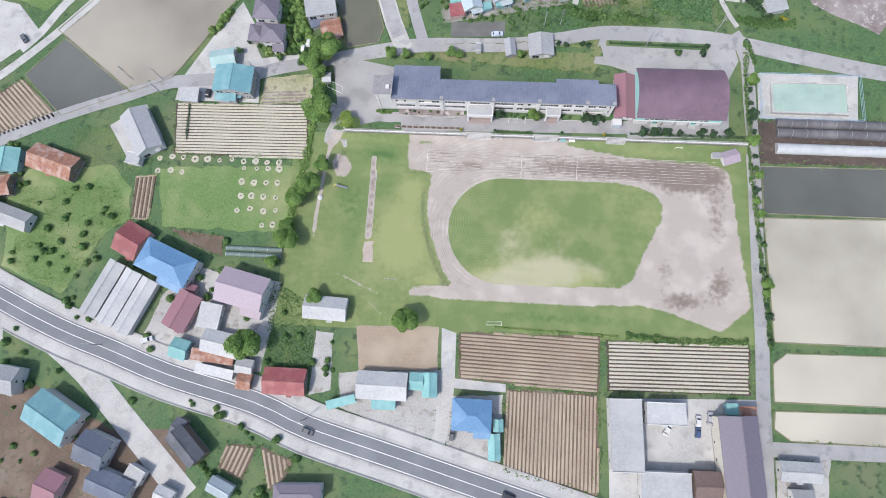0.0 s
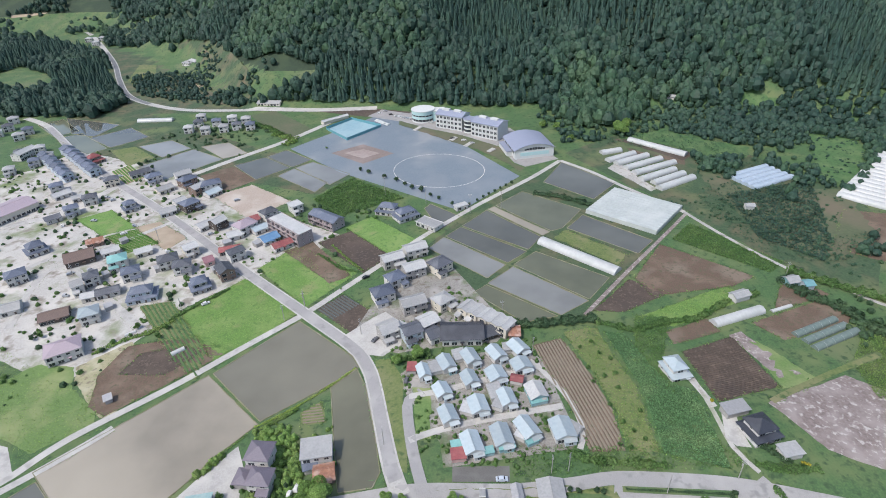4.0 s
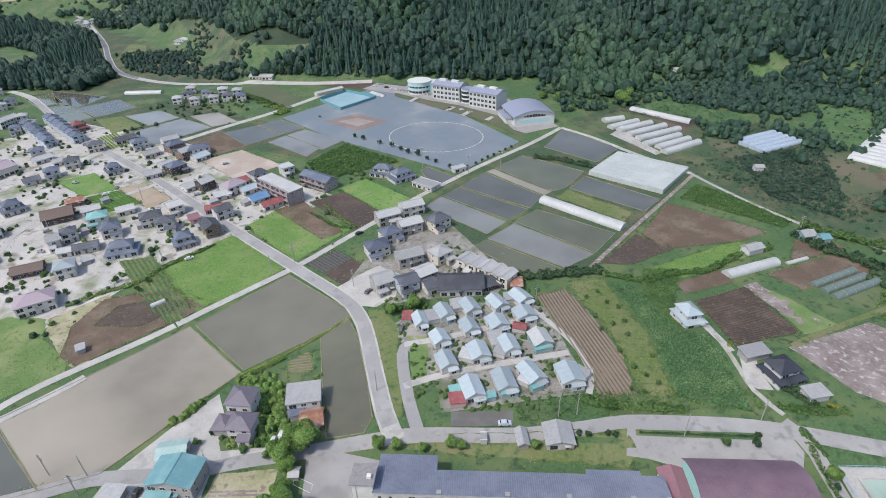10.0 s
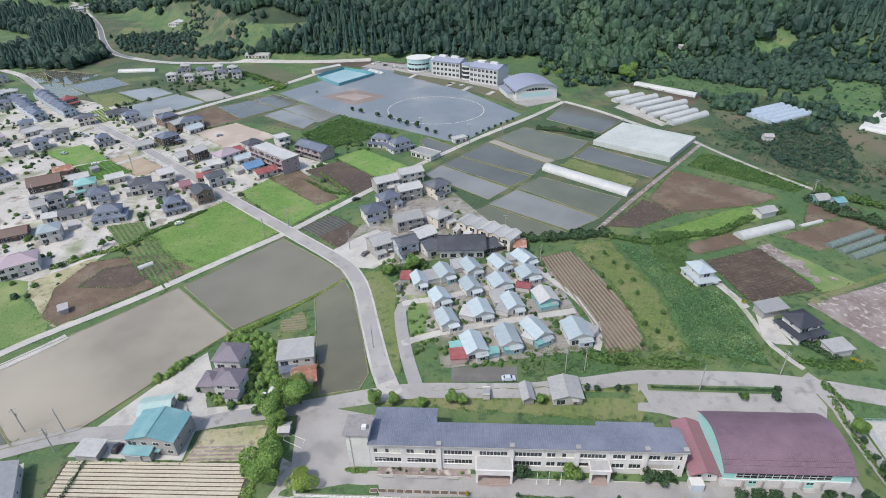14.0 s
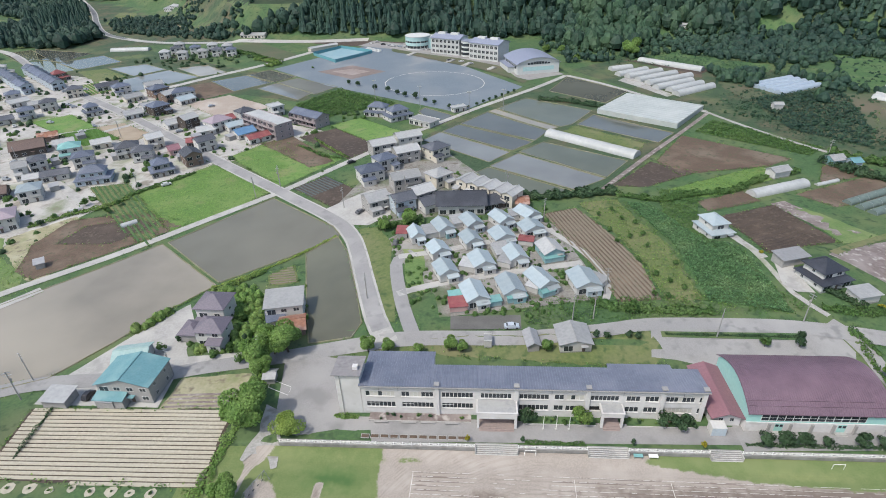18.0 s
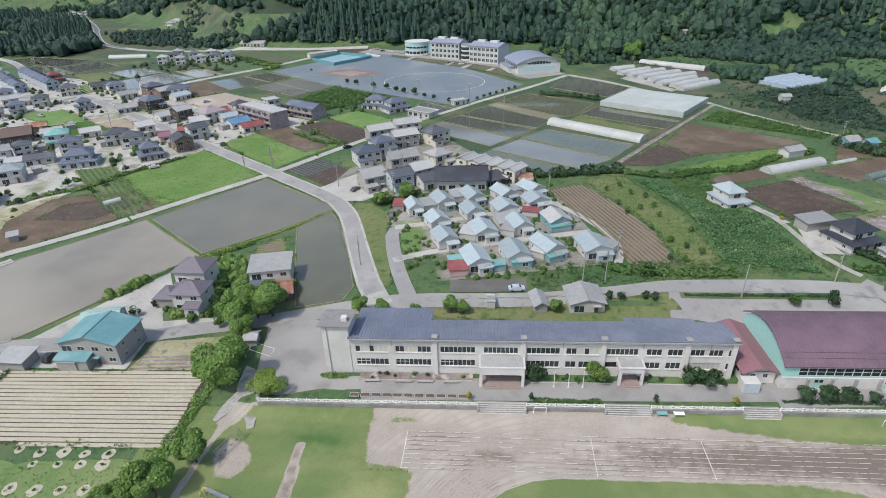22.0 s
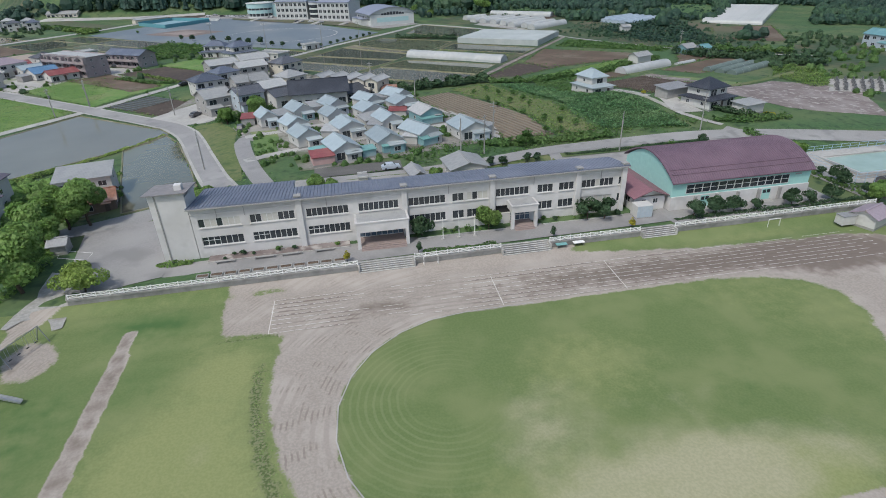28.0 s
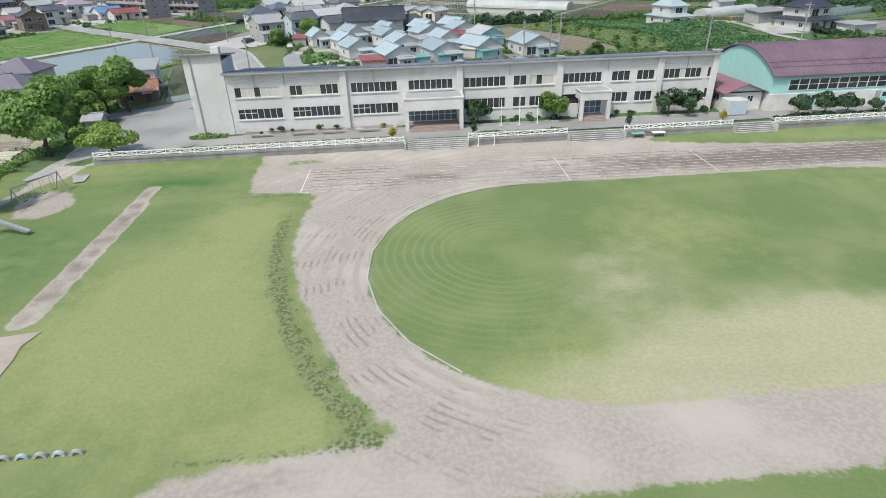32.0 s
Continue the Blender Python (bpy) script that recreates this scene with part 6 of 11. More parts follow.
house(16.2, 136.5, 27, 4.5, 2.6, "shed", TEALWALL, R_TEAL, "teal corrugated porch shed before a small house", rise=0.4, over=0.2, h=1.9, name='shed', category='shed', fit=False)
house(-11.0, 134.1, 15, 4.6, 2.6, "shed", TEALWALL, R_TEAL, "teal corrugated porch shed before a small house", rise=0.4, over=0.2, h=1.9, name='shed', category='shed', fit=False)
house(20.3, 155.9, 18, 6.7, 2.6, "shed", TEALWALL, R_TEAL, "teal corrugated porch shed before a small house", rise=0.4, over=0.2, h=1.9, name='shed', category='shed', fit=False)
house(0.5, 131.5, 15, 3.4, 2.6, "shed", TEALWALL, R_TEAL, "teal corrugated porch shed before a small house", rise=0.4, over=0.2, h=1.9, name='shed', category='shed', fit=False)
house(31.5, 141.5, 54, 6.3, 5.0, "shed", WHITE, R_PALE, "white lean-to beside an estate house", rise=0.5, over=0.2, h=2.3, name='annex', category='annex', fit=False)

# houses north of the estate
house(-52.7, 225.0, 29, 10.5, 9.0, "hip", WHITE, R_BLUE, "two-storey house with a blue tiled roof", storeys=2)
house(-48.1, 237.4, 39, 9.0, 8.0, "hip", WHITE, R_BLUE, "two-storey house with a blue tiled roof", storeys=2)
house(-52.2, 256.2, 30, 11.8, 8.0, "gable_x", GREYWALL, R_PALE, "two-storey house with a pale grey roof", storeys=2)
house(-39.1, 246.8, 28, 11.5, 8.0, "gable_x", GREYWALL, R_PALE, "two-storey house with a pale grey roof", storeys=2)
house(-40.5, 266.8, 27, 12.4, 8.0, "gable_x", WHITE, R_PALE, "two-storey house with a pale grey roof", storeys=2)
house(-25.1, 250.5, 44, 10.6, 9.0, "hip", CREAM, R_SLATE, "two-storey house with a slate blue roof", storeys=2)
house(-36.1, 216.2, 25, 11.8, 8.0, "gable_x", GREYWALL, R_PALE, "two-storey house with a pale grey roof", storeys=2)
house(-21.6, 217.8, 43, 8.7, 8.0, "hip", CREAM, R_PALE, "two-storey house with a pale grey roof", storeys=2)
house(-45.6, 196.9, 33, 8.8, 9.0, "gable_x", GREYWALL, R_PALE, "two-storey house with a pale grey roof", storeys=2)
house(-34.6, 194.8, 30, 8.6, 8.0, "gable_x", BLUEWALL, R_SLATE, "two-storey house with a slate grey roof", storeys=2)
house(-27.6, 201.3, 37, 8.5, 8.0, "gable_x", GREYWALL, R_PALE, "two-storey house with a pale grey roof", storeys=2)
house(-40.3, 199.8, 60, 5.6, 5.0, "flat", WHITE, R_PALE, "small pale flat-roofed annex", h=3, name='annex', category='annex', fit=False)
house(-9.4, 211.7, -36, 5.3, 8.0, "gable_y", CREAM, R_PALE, "unit of a cream two-storey terrace", storeys=2, rise=0.9, group='terrace units')
house(-4.6, 208.3, -36, 5.2, 8.0, "gable_y", CREAM, R_PALE, "unit of a cream two-storey terrace", storeys=2, rise=0.9, group='terrace units')
house(0.1, 205.0, -36, 5.0, 8.0, "gable_y", CREAM, R_PALE, "unit of a cream two-storey terrace", storeys=2, rise=0.9, group='terrace units')
house(4.6, 201.7, -36, 4.9, 8.0, "gable_y", CREAM, R_PALE, "unit of a cream two-storey terrace", storeys=2, rise=0.9, group='terrace units')
house(9.0, 198.5, -36, 4.7, 8.0, "gable_y", CREAM, R_PALE, "unit of a cream two-storey terrace", storeys=2, rise=0.9, group='terrace units')
house(-11.2, 194.7, 3, 18.0, 11.0, "gable_x", WHITE, R_BLACK, "long white hall with a black tiled roof", h=4.6, rise=3.0, over=1.0, storeys=1)
house(2.4, 198.1, 25, 13.2, 8.0, "gable_x", DARKWALL, R_SLATE, "dark wing of the long hall with black roof", h=3.0, rise=1.8, over=0.8)
house(-24.6, 193.7, 32, 5.7, 8.0, "gable_x", WHITE, R_SLATE, "white wing with black tiled roof", h=4.0, rise=1.6, over=0.6)

# houses by the paddies
house(-82.6, 127.6, -2, 8.4, 7.8, "hip", WHITE, R_PURPLE, "two-storey house with a purple tiled hipped roof", storeys=2, h=6.9, rise=2.2, over=0.6)
house(-79.4, 118.0, -2, 7.8, 6.6, "hip", WHITE, R_PURPLE, "white two-storey wing with a purple tiled roof", storeys=2, h=5.6, rise=1.9, over=0.6)
house(-86.6, 119.6, -2, 5.4, 6.2, "hip", GREYWALL, R_PURPLE, "low wing with a purple tiled roof", h=3.0, rise=1.3, name='annex', category='annex', fit=False)
house(-62.4, 130.2, 12, 10.7, 8.0, "shed", WHITE, R_PALE, "white house with a broad pale metal roof", storeys=2, rise=1.0)
house(-64.1, 125.5, 23, 4.8, 4.0, "shed", WHITE, R_BLUE, "lean-to with a blue roof", h=2.6, rise=0.8, name='annex', category='annex', fit=False)
house(-57.9, 122.1, 15, 6.9, 7.0, "gable_x", BROWNWALL, R_RUST, "low house with a rusty orange metal roof", h=2.8, rise=1.4)
house(-91.9, 98.6, -2, 13.6, 9.6, "gable_y", GREYWALL, R_CYAN, "two-storey grey house with a teal metal roof", storeys=2, rise=1.9, annex=(4.0, 2.5, -4, -6.2, 2.4, R_GREY))
house(-98.4, 108.6, 13, 8.4, 6.4, "gable_x", WHITE, R_PALETEAL, "single-storey house with a teal metal roof", rise=1.2)
house(-109.4, 93.4, -2, 6.2, 4.6, "shed", GREYWALL, R_PALE, "grey carport shed with a pale roof", h=2.4, rise=0.4, name='carport', category='carport', fit=False)
house(-58.1, 102.3, 4, 2.5, 3.0, "gable_x", GREYWALL, R_GREY, "small grey garden shed under trees", h=2, name='shed', category='shed', fit=False)

# houses on the knoll
house(77.0, 172.0, 15, 8.4, 10.6, "hip", WHITE, R_PALEBLUE, "two-storey white house with pale teal roofs", storeys=2, skirt=R_PALEBLUE)
house(96.9, 140.4, 19, 10.4, 9.4, "hip", WHITE, R_BLACK, "two-storey house with dark tiled roofs", storeys=2, skirt=R_BLACK, over=0.7)
house(104.0, 132.6, 14, 6.8, 4.6, "shed", WHITE, R_PALE, "white carport with a pale flat roof", h=2.6, rise=0.3, name='carport', category='carport', fit=False)
house(91.6, 149.6, 17, 9.0, 4.6, "shed", GREYWALL, R_GREY, "open farm shed with a pale grey roof", h=2.6, rise=0.6, name='shed', category='shed', fit=False)

# houses of the town
house(-196.8, 182.7, 35, 14.7, 11.0, "hip", WHITE, R_MAUVE, "two-storey white house with a mauve roof", storeys=2)
house(-219.4, 208.4, 29, 13.0, 9.0, "gable_x", DARKWALL, R_BROWN, "dark house with a brown roof", storeys=1)
house(-202.4, 227.9, 28, 11.1, 7.0, "gable_x", WHITE, R_SLATE, "low white house with slate roof", storeys=1)
house(-181.6, 225.1, 22, 14.7, 10.0, "hip", BLUEWALL, R_BLUE, "two-storey house with blue tiled roofs", storeys=2, skirt=R_BLUE)
house(-197.5, 242.9, 30, 9.0, 8.0, "hip", WHITE, R_BLUE, "two-storey house with a blue tiled roof", storeys=2)
house(-153.6, 233.3, 35, 10.0, 10.0, "hip", GREYWALL, R_BLUE, "two-storey dark house with blue tiled roofs", storeys=2, skirt=R_BLUE)
house(-170.8, 249.5, 23, 9.1, 8.0, "hip", WHITE, R_SLATE, "two-storey house with a slate roof", storeys=2)
house(-181.9, 254.9, 32, 10.6, 9.0, "hip", WHITE, R_SLATE, "two-storey house with a slate roof", storeys=2)
house(-143.9, 244.5, 41, 7.9, 10.0, "gable_y", BROWNWALL, R_SLATE, "two-storey brownish house with a gabled slate roof", storeys=2)
house(-151.5, 269.3, 21, 11.4, 6.0, "gable_x", BROWNWALL, R_RED, "low row with a faded red roof", storeys=1)
house(-171.2, 299.6, 58, 8.7, 8.0, "gable_x", DARKWALL, R_PALE, "dark two-storey house with a pale roof", storeys=2)
house(-181.2, 298.8, 54, 8.1, 8.0, "gable_x", WHITE, R_PALE, "white house with a pale roof", storeys=1)
house(-202.4, 325.3, 54, 10.6, 10.0, "hip", DARKWALL, R_BLUE, "dark two-storey house with a blue roof", storeys=2)
house(-221.6, 362.7, 56, 11.3, 9.0, "hip", BROWNWALL, R_BLUE, "two-storey house with a blue tiled roof", storeys=2)
house(-207.1, 349.7, 63, 11.2, 8.0, "gable_x", BROWNWALL, R_PALE, "brown two-storey house with a pale roof", storeys=2)
house(-195.5, 346.3, 57, 10.5, 8.0, "gable_x", WHITE, R_PALEBLUE, "low white house with a pale roof", storeys=1)
house(-234.6, 352.6, 53, 11.2, 8.0, "gable_x", CREAM, R_PALE, "low cream house with pale roof", storeys=1)
house(-152.8, 304.6, 45, 11.7, 8.0, "gable_x", WHITE, R_RED, "low white house with a red roof", storeys=1)
house(-142.3, 294.5, 48, 9.6, 7.0, "gable_x", WHITE, R_PALEBLUE, "low white house with a pale roof", storeys=1)
house(-155.6, 287.0, 36, 9.1, 8.0, "gable_x", WHITE, R_PALE, "low white house with a pale roof", storeys=1)
house(-120.2, 289.3, -39, 32.5, 9.5, "flat", MAUVEWALL, R_PALE, "mauve three-storey apartment block with balconies", storeys=3, over=0.3, group='apartment blocks')
house(-101.4, 304.4, -34, 22.9, 9.0, "gable_x", MAUVEWALL, R_BLUE, "mauve two-storey apartment block with a blue roof", storeys=2, group='apartment blocks')
house(-132.1, 282.4, 46, 10.2, 9.0, "gable_x", WHITE, R_BRIGHTBLUE, "low house with a bright blue roof", storeys=1)
house(-121.7, 274.8, 43, 11.5, 7.0, "gable_x", WHITE, R_RED, "low white house with a red roof", storeys=1)
house(-126.7, 321.2, 42, 7.4, 8.0, "flat", WHITE, R_PALE, "white two-storey flat-roofed house", storeys=2)
house(-273.4, 268.9, 50, 11.1, 11.0, "hip", WHITE, R_BLUE, "two-storey house with a blue roof", storeys=2, skirt=R_BLUE)
house(-238.9, 260.0, 34, 15.1, 13.0, "gable_x", DARKWALL, R_BROWN, "large barn with a brown roof", storeys=1, h=4)
house(-241.5, 278.6, 34, 9.2, 7.0, "gable_x", BROWNWALL, R_RUST, "low shed with a rusty red roof", storeys=1)
house(-244.9, 324.6, 45, 9.7, 9.0, "hip", WHITE, R_BLUE, "two-storey house with a blue roof", storeys=2, skirt=R_BLUE)
house(-331.3, 316.2, 66, 35.9, 22.0, "gable_x", CREAM, R_MAUVE, "broad shop hall with a mauve metal roof", storeys=1, h=5.5, rise=2)
house(-322.1, 406.7, 56, 12.0, 10.0, "hip", BROWNWALL, R_RED, "house with red tiled roofs", storeys=2, skirt=R_RED)
house(-269.2, 381.2, 44, 14.5, 8.0, "gable_x", WHITE, R_SLATE, "low house with a slate roof", storeys=1)
house(-309.0, 344.7, 57, 11.6, 8.0, "gable_x", WHITE, R_PALE, "white shed with a pale roof", storeys=1)
house(-293.1, 338.9, 44, 6.8, 6.0, "gable_x", WHITE, R_PALE, "white shed with a pale roof", storeys=1)
house(-204.3, 267.6, 38, 9.0, 7.0, "gable_x", CREAM, R_PALE, "low cream house with a pale roof", storeys=1)
house(-225.0, 267.8, 37, 9.3, 7.0, "gable_x", WHITE, R_PALE, "low cream house with a pale roof", storeys=1)
house(-210.9, 223.7, 24, 6.2, 6.0, "gable_x", CREAM, R_PALE, "low cream house with a pale roof", storeys=1)
house(-291.0, 309.1, 47, 9.3, 7.0, "gable_x", WHITE, R_SLATE, "low house with a slate roof", storeys=1)
house(-263.1, 239.4, 44, 9.9, 9.0, "hip", WHITE, R_BLUE, "two-storey house with a blue roof", storeys=2)
house(-247.5, 213.7, 31, 9.1, 9.0, "gable_x", WHITE, R_PALE, "low cream house with a pale roof", storeys=1)
house(-393.8, 420.7, 84, 19.3, 9.0, "gable_x", WHITE, R_PALE, "white house with pale roof", storeys=2)
house(-369.1, 412.8, 63, 8.7, 8.0, "gable_y", BLUEWALL, R_BLUE, "terrace house with a blue roof", storeys=2, group='terrace houses')
house(-359.8, 404.7, 62, 8.5, 8.0, "gable_y", BLUEWALL, R_BLUE, "terrace house with a blue roof", storeys=2, group='terrace houses')
house(-350.8, 396.9, 61, 8.4, 8.0, "gable_y", BLUEWALL, R_BLUE, "terrace house with a blue roof", storeys=2, group='terrace houses')
house(-342.1, 389.3, 60, 8.2, 8.0, "gable_y", BLUEWALL, R_BLUE, "terrace house with a blue roof", storeys=2, group='terrace houses')
house(-333.7, 381.9, 59, 8.0, 8.0, "gable_y", BLUEWALL, R_BLUE, "terrace house with a blue roof", storeys=2, group='terrace houses')
house(-325.5, 374.8, 58, 7.9, 8.0, "gable_y", BLUEWALL, R_BLUE, "terrace house with a blue roof", storeys=2, group='terrace houses')
house(-358.2, 426.1, 60, 9.4, 8.0, "gable_y", BLUEWALL, R_BLUE, "terrace house with a blue roof", storeys=2, group='terrace houses')
house(-349.0, 418.3, 59, 9.2, 8.0, "gable_y", BLUEWALL, R_BLUE, "terrace house with a blue roof", storeys=2, group='terrace houses')
house(-340.2, 410.7, 58, 9.0, 8.0, "gable_y", BLUEWALL, R_BLUE, "terrace house with a blue roof", storeys=2, group='terrace houses')
house(-331.7, 403.3, 57, 8.9, 8.0, "gable_y", BLUEWALL, R_BLUE, "terrace house with a blue roof", storeys=2, group='terrace houses')
house(-323.4, 396.2, 56, 8.7, 8.0, "gable_y", BLUEWALL, R_BLUE, "terrace house with a blue roof", storeys=2, group='terrace houses')
house(-315.3, 389.2, 55, 8.6, 8.0, "gable_y", BLUEWALL, R_BLUE, "terrace house with a blue roof", storeys=2, group='terrace houses')
house(-307.5, 382.5, 54, 8.4, 8.0, "gable_y", BLUEWALL, R_BLUE, "terrace house with a blue roof", storeys=2, group='terrace houses')
house(-159.5, 257.4, 39, 5.0, 7.0, "gable_x", PINKWALL, R_PINK, "small pink house with a pink roof", storeys=1)
house(-174.7, 267.4, 45, 7.8, 8.0, "gable_x", CREAM, R_PALE, "cream house with a pale roof", storeys=2)
house(-215.3, 318.7, 41, 10.3, 8.0, "gable_x", WHITE, R_PALE, "low cream house with a pale roof", storeys=1)
house(-213.8, 333.1, 54, 7.9, 7.0, "gable_x", WHITE, R_PALE, "low cream house with a pale roof", storeys=1)

# houses further north
house(-63.9, 318.3, -13, 14.9, 9.0, "hip", WHITE, R_BLUE, "two-storey house with blue roofs", storeys=2, skirt=R_BLUE)
house(-51.3, 311.5, 37, 14.9, 10.0, "hip", WHITE, R_BLUE, "two-storey house with a blue roof", storeys=2, skirt=R_BLUE)
house(-35.2, 300.0, -36, 15.3, 8.0, "flat", WHITE, R_PALE, "low white flat-roofed building", storeys=1)
house(-217.7, 540.6, -6, 24.1, 8.0, "gable_x", CREAM, R_PALE, "low building by the wood", storeys=1)
house(-272.3, 473.5, 19, 7.8, 8.0, "hip", WHITE, R_PALE, "distant white two-storey house", storeys=2, group='distant houses')
house(-269.6, 488.4, 19, 8.0, 8.0, "hip", WHITE, R_SLATE, "distant white two-storey house", storeys=2, group='distant houses')
house(-254.6, 469.6, 19, 7.8, 8.0, "hip", WHITE, R_PALE, "distant white two-storey house", storeys=2, group='distant houses')
house(-253.0, 490.6, 19, 8.1, 8.0, "hip", WHITE, R_BLUE, "distant white two-storey house", storeys=2, group='distant houses')
house(-239.3, 474.6, 19, 7.9, 8.0, "hip", WHITE, R_PALE, "distant white two-storey house", storeys=2, group='distant houses')
house(-241.2, 499.4, 19, 8.2, 8.0, "hip", WHITE, R_PALE, "distant white two-storey house", storeys=2, group='distant houses')
house(-229.2, 480.0, 19, 8.0, 8.0, "hip", WHITE, R_SLATE, "distant white two-storey house", storeys=2, group='distant houses')
house(-225.9, 495.2, 19, 8.2, 8.0, "hip", WHITE, R_PALE, "distant white two-storey house", storeys=2, group='distant houses')
house(-216.1, 479.3, 19, 8.0, 8.0, "hip", WHITE, R_BLUE, "distant white two-storey house", storeys=2, group='distant houses')
house(-274.1, 504.6, 20, 8.2, 8.0, "hip", WHITE, R_PALE, "distant white two-storey house", storeys=2, group='distant houses')
house(-458.8, 470.9, 39, 8.8, 8.0, "hip", WHITE, R_PALE, "distant white two-storey house", storeys=2, group='distant houses')
house(-459.5, 486.1, 40, 9.1, 8.0, "hip", WHITE, R_SLATE, "distant white two-storey house", storeys=2, group='distant houses')
house(-430.8, 462.3, 38, 8.8, 8.0, "hip", WHITE, R_PALE, "distant white two-storey house", storeys=2, group='distant houses')
house(-432.5, 477.0, 39, 9.0, 8.0, "hip", WHITE, R_BLUE, "distant white two-storey house", storeys=2, group='distant houses')
house(-470.4, 507.6, 41, 9.5, 8.0, "hip", WHITE, R_PALE, "distant white two-storey house", storeys=2, group='distant houses')
house(-491.3, 503.9, 42, 9.3, 8.0, "hip", WHITE, R_PALE, "distant white two-storey house", storeys=2, group='distant houses')
house(-387.2, 430.5, 35, 8.4, 8.0, "hip", WHITE, R_PALE, "distant white two-storey house", storeys=2, group='distant houses')
house(-371.3, 402.0, 34, 7.9, 8.0, "hip", WHITE, R_BLUE, "distant white two-storey house", storeys=2, group='distant houses')
house(-367.4, 413.6, 34, 8.1, 8.0, "hip", WHITE, R_PALE, "distant white two-storey house", storeys=2, group='distant houses')
house(-398.0, 420.9, 35, 8.1, 8.0, "hip", WHITE, R_SLATE, "distant white two-storey house", storeys=2, group='distant houses')
house(-380.5, 385.6, 33, 7.5, 8.0, "hip", WHITE, R_PALE, "distant white two-storey house", storeys=2, group='distant houses')
house(-634.0, 890.6, 16, 10.0, 8.0, "hip", WHITE, R_PALE, "distant house in the side valley", storeys=2, group='distant houses')
house(-604.7, 862.1, 16, 9.8, 8.0, "hip", WHITE, R_PALE, "distant house in the side valley", storeys=2, group='distant houses')
house(-614.7, 896.3, 16, 10.1, 8.0, "hip", WHITE, R_PALE, "distant house in the side valley", storeys=2, group='distant houses')
house(-382.0, 708.0, -30, 15.6, 8.0, "hip", WHITE, R_PALE, "distant house in the side valley", storeys=2, group='distant houses')
house(-371.8, 704.7, -36, 18.4, 8.0, "hip", WHITE, R_PALE, "distant house in the side valley", storeys=2, group='distant houses')
house(-159.6, 155.6, 36, 2.6, 3.0, "shed", GREYWALL, R_GREY, "small grey tool shed beside the field", h=2.0, name='shed', category='shed', fit=False)
house(171.9, 515.1, -30, 10.1, 5.0, "gable_x", WHITE, R_PALE, "small white shed on the slope", storeys=1, name='shed', category='shed', fit=False)
house(165.6, 320.5, -1, 5.0, 4.0, "gable_x", WHITE, R_PALE, "small white farm shed on the slope", storeys=1, name='shed', category='shed', fit=False)
house(153.5, 238.8, 14, 6.2, 6.0, "gable_x", TEALWALL, R_PALE, "pale farm shed beside the fields", storeys=1, name='shed', category='shed', fit=False)
house(159.7, 235.6, 13, 4.6, 5.0, "gable_x", BLUEWALL, R_CYAN, "blue farm shed beside the fields", storeys=1, name='shed', category='shed', fit=False)
house(123.5, 226.0, 23, 8.5, 5.0, "gable_x", WHITE, R_PALE, "white farm shed beside the fields", storeys=1, name='shed', category='shed', fit=False)
house(-16.2, 323.2, 32, 8.5, 4.0, "flat", WHITE, R_PALE, "low white pump house", storeys=1, h=2.8)

# houses south-west of the school
house(-106.5, 28.7, -22, 19.5, 10.2, "hip", WHITE, R_BRIGHTBLUE, "large two-storey house with a bright blue metal roof", storeys=2, h=5.6, over=0.4)
house(-121.6, 36.4, -26, 9.3, 10.9, "gable_x", PINKWALL, R_RED, "house with a red metal roof", h=3.2, over=0.4)
house(-129.2, 19.0, -23, 5.7, 19.8, "gable_y", WHITE, R_PALE, "long white shed with a pale roof", rise=1.0, group='long white sheds', fit=False, name='shed', category='shed', h=3.0, over=0.4)
house(-122.7, 16.2, -23, 5.6, 19.7, "gable_y", WHITE, R_PALE, "long white shed with a pale roof", rise=1.0, group='long white sheds', fit=False, name='shed', category='shed', h=3.0, over=0.4)
house(-116.4, 13.5, -23, 5.6, 19.6, "gable_y", WHITE, R_PALE, "long white shed with a pale roof", rise=1.0, group='long white sheds', fit=False, name='shed', category='shed', h=3.0, over=0.4)
house(-99.5, 12.7, -23, 8.0, 12.7, "gable_y", PINKWALL, R_PINK, "house with a pink metal roof", h=3.2, over=0.4)
house(-98.5, 20.1, -7, 4.8, 3.2, "gable_x", PINKWALL, R_PINK, "small annex with a pink roof", fit=False, h=2.6, over=0.4)
house(-78.5, 20.8, -13, 16.2, 11.4, "gable_x", WHITE, R_MAUVE, "two-storey house with a mauve roof", storeys=2, h=5.4, over=0.4)
house(-89.6, 11.4, -8, 7.0, 8.0, "shed", WHITE, R_PALE, "low white house with a pale roof", rise=0.6, h=2.8, over=0.4)
house(-83.8, 2.2, -10, 13.5, 7.2, "gable_x", WHITE, R_PALE, "low house with a pale roof", h=3.0, over=0.4)
house(-86.9, -2.2, -5, 14.2, 3.3, "shed", BROWNWALL, R_RUST, "lean-to with a rusty roof", rise=0.5, fit=False, name='shed', category='shed', h=2.4, over=0.4)
house(-98.4, -0.3, -14, 5.5, 6.1, "gable_x", TEALWALL, R_TEAL, "small house with a teal roof", h=3.0, over=0.4)
house(-85.6, -7.0, -9, 12.7, 2.5, "shed", WHITE, R_PALE, "long low shed with a pale roof", rise=0.4, fit=False, name='shed', category='shed', h=2.4, over=0.4)
house(-74.9, -9.7, -5, 4.3, 4.9, "gable_x", BROWNWALL, R_RUST, "small shed with a rusty roof", fit=False, name='shed', category='shed', h=2.6, over=0.4)
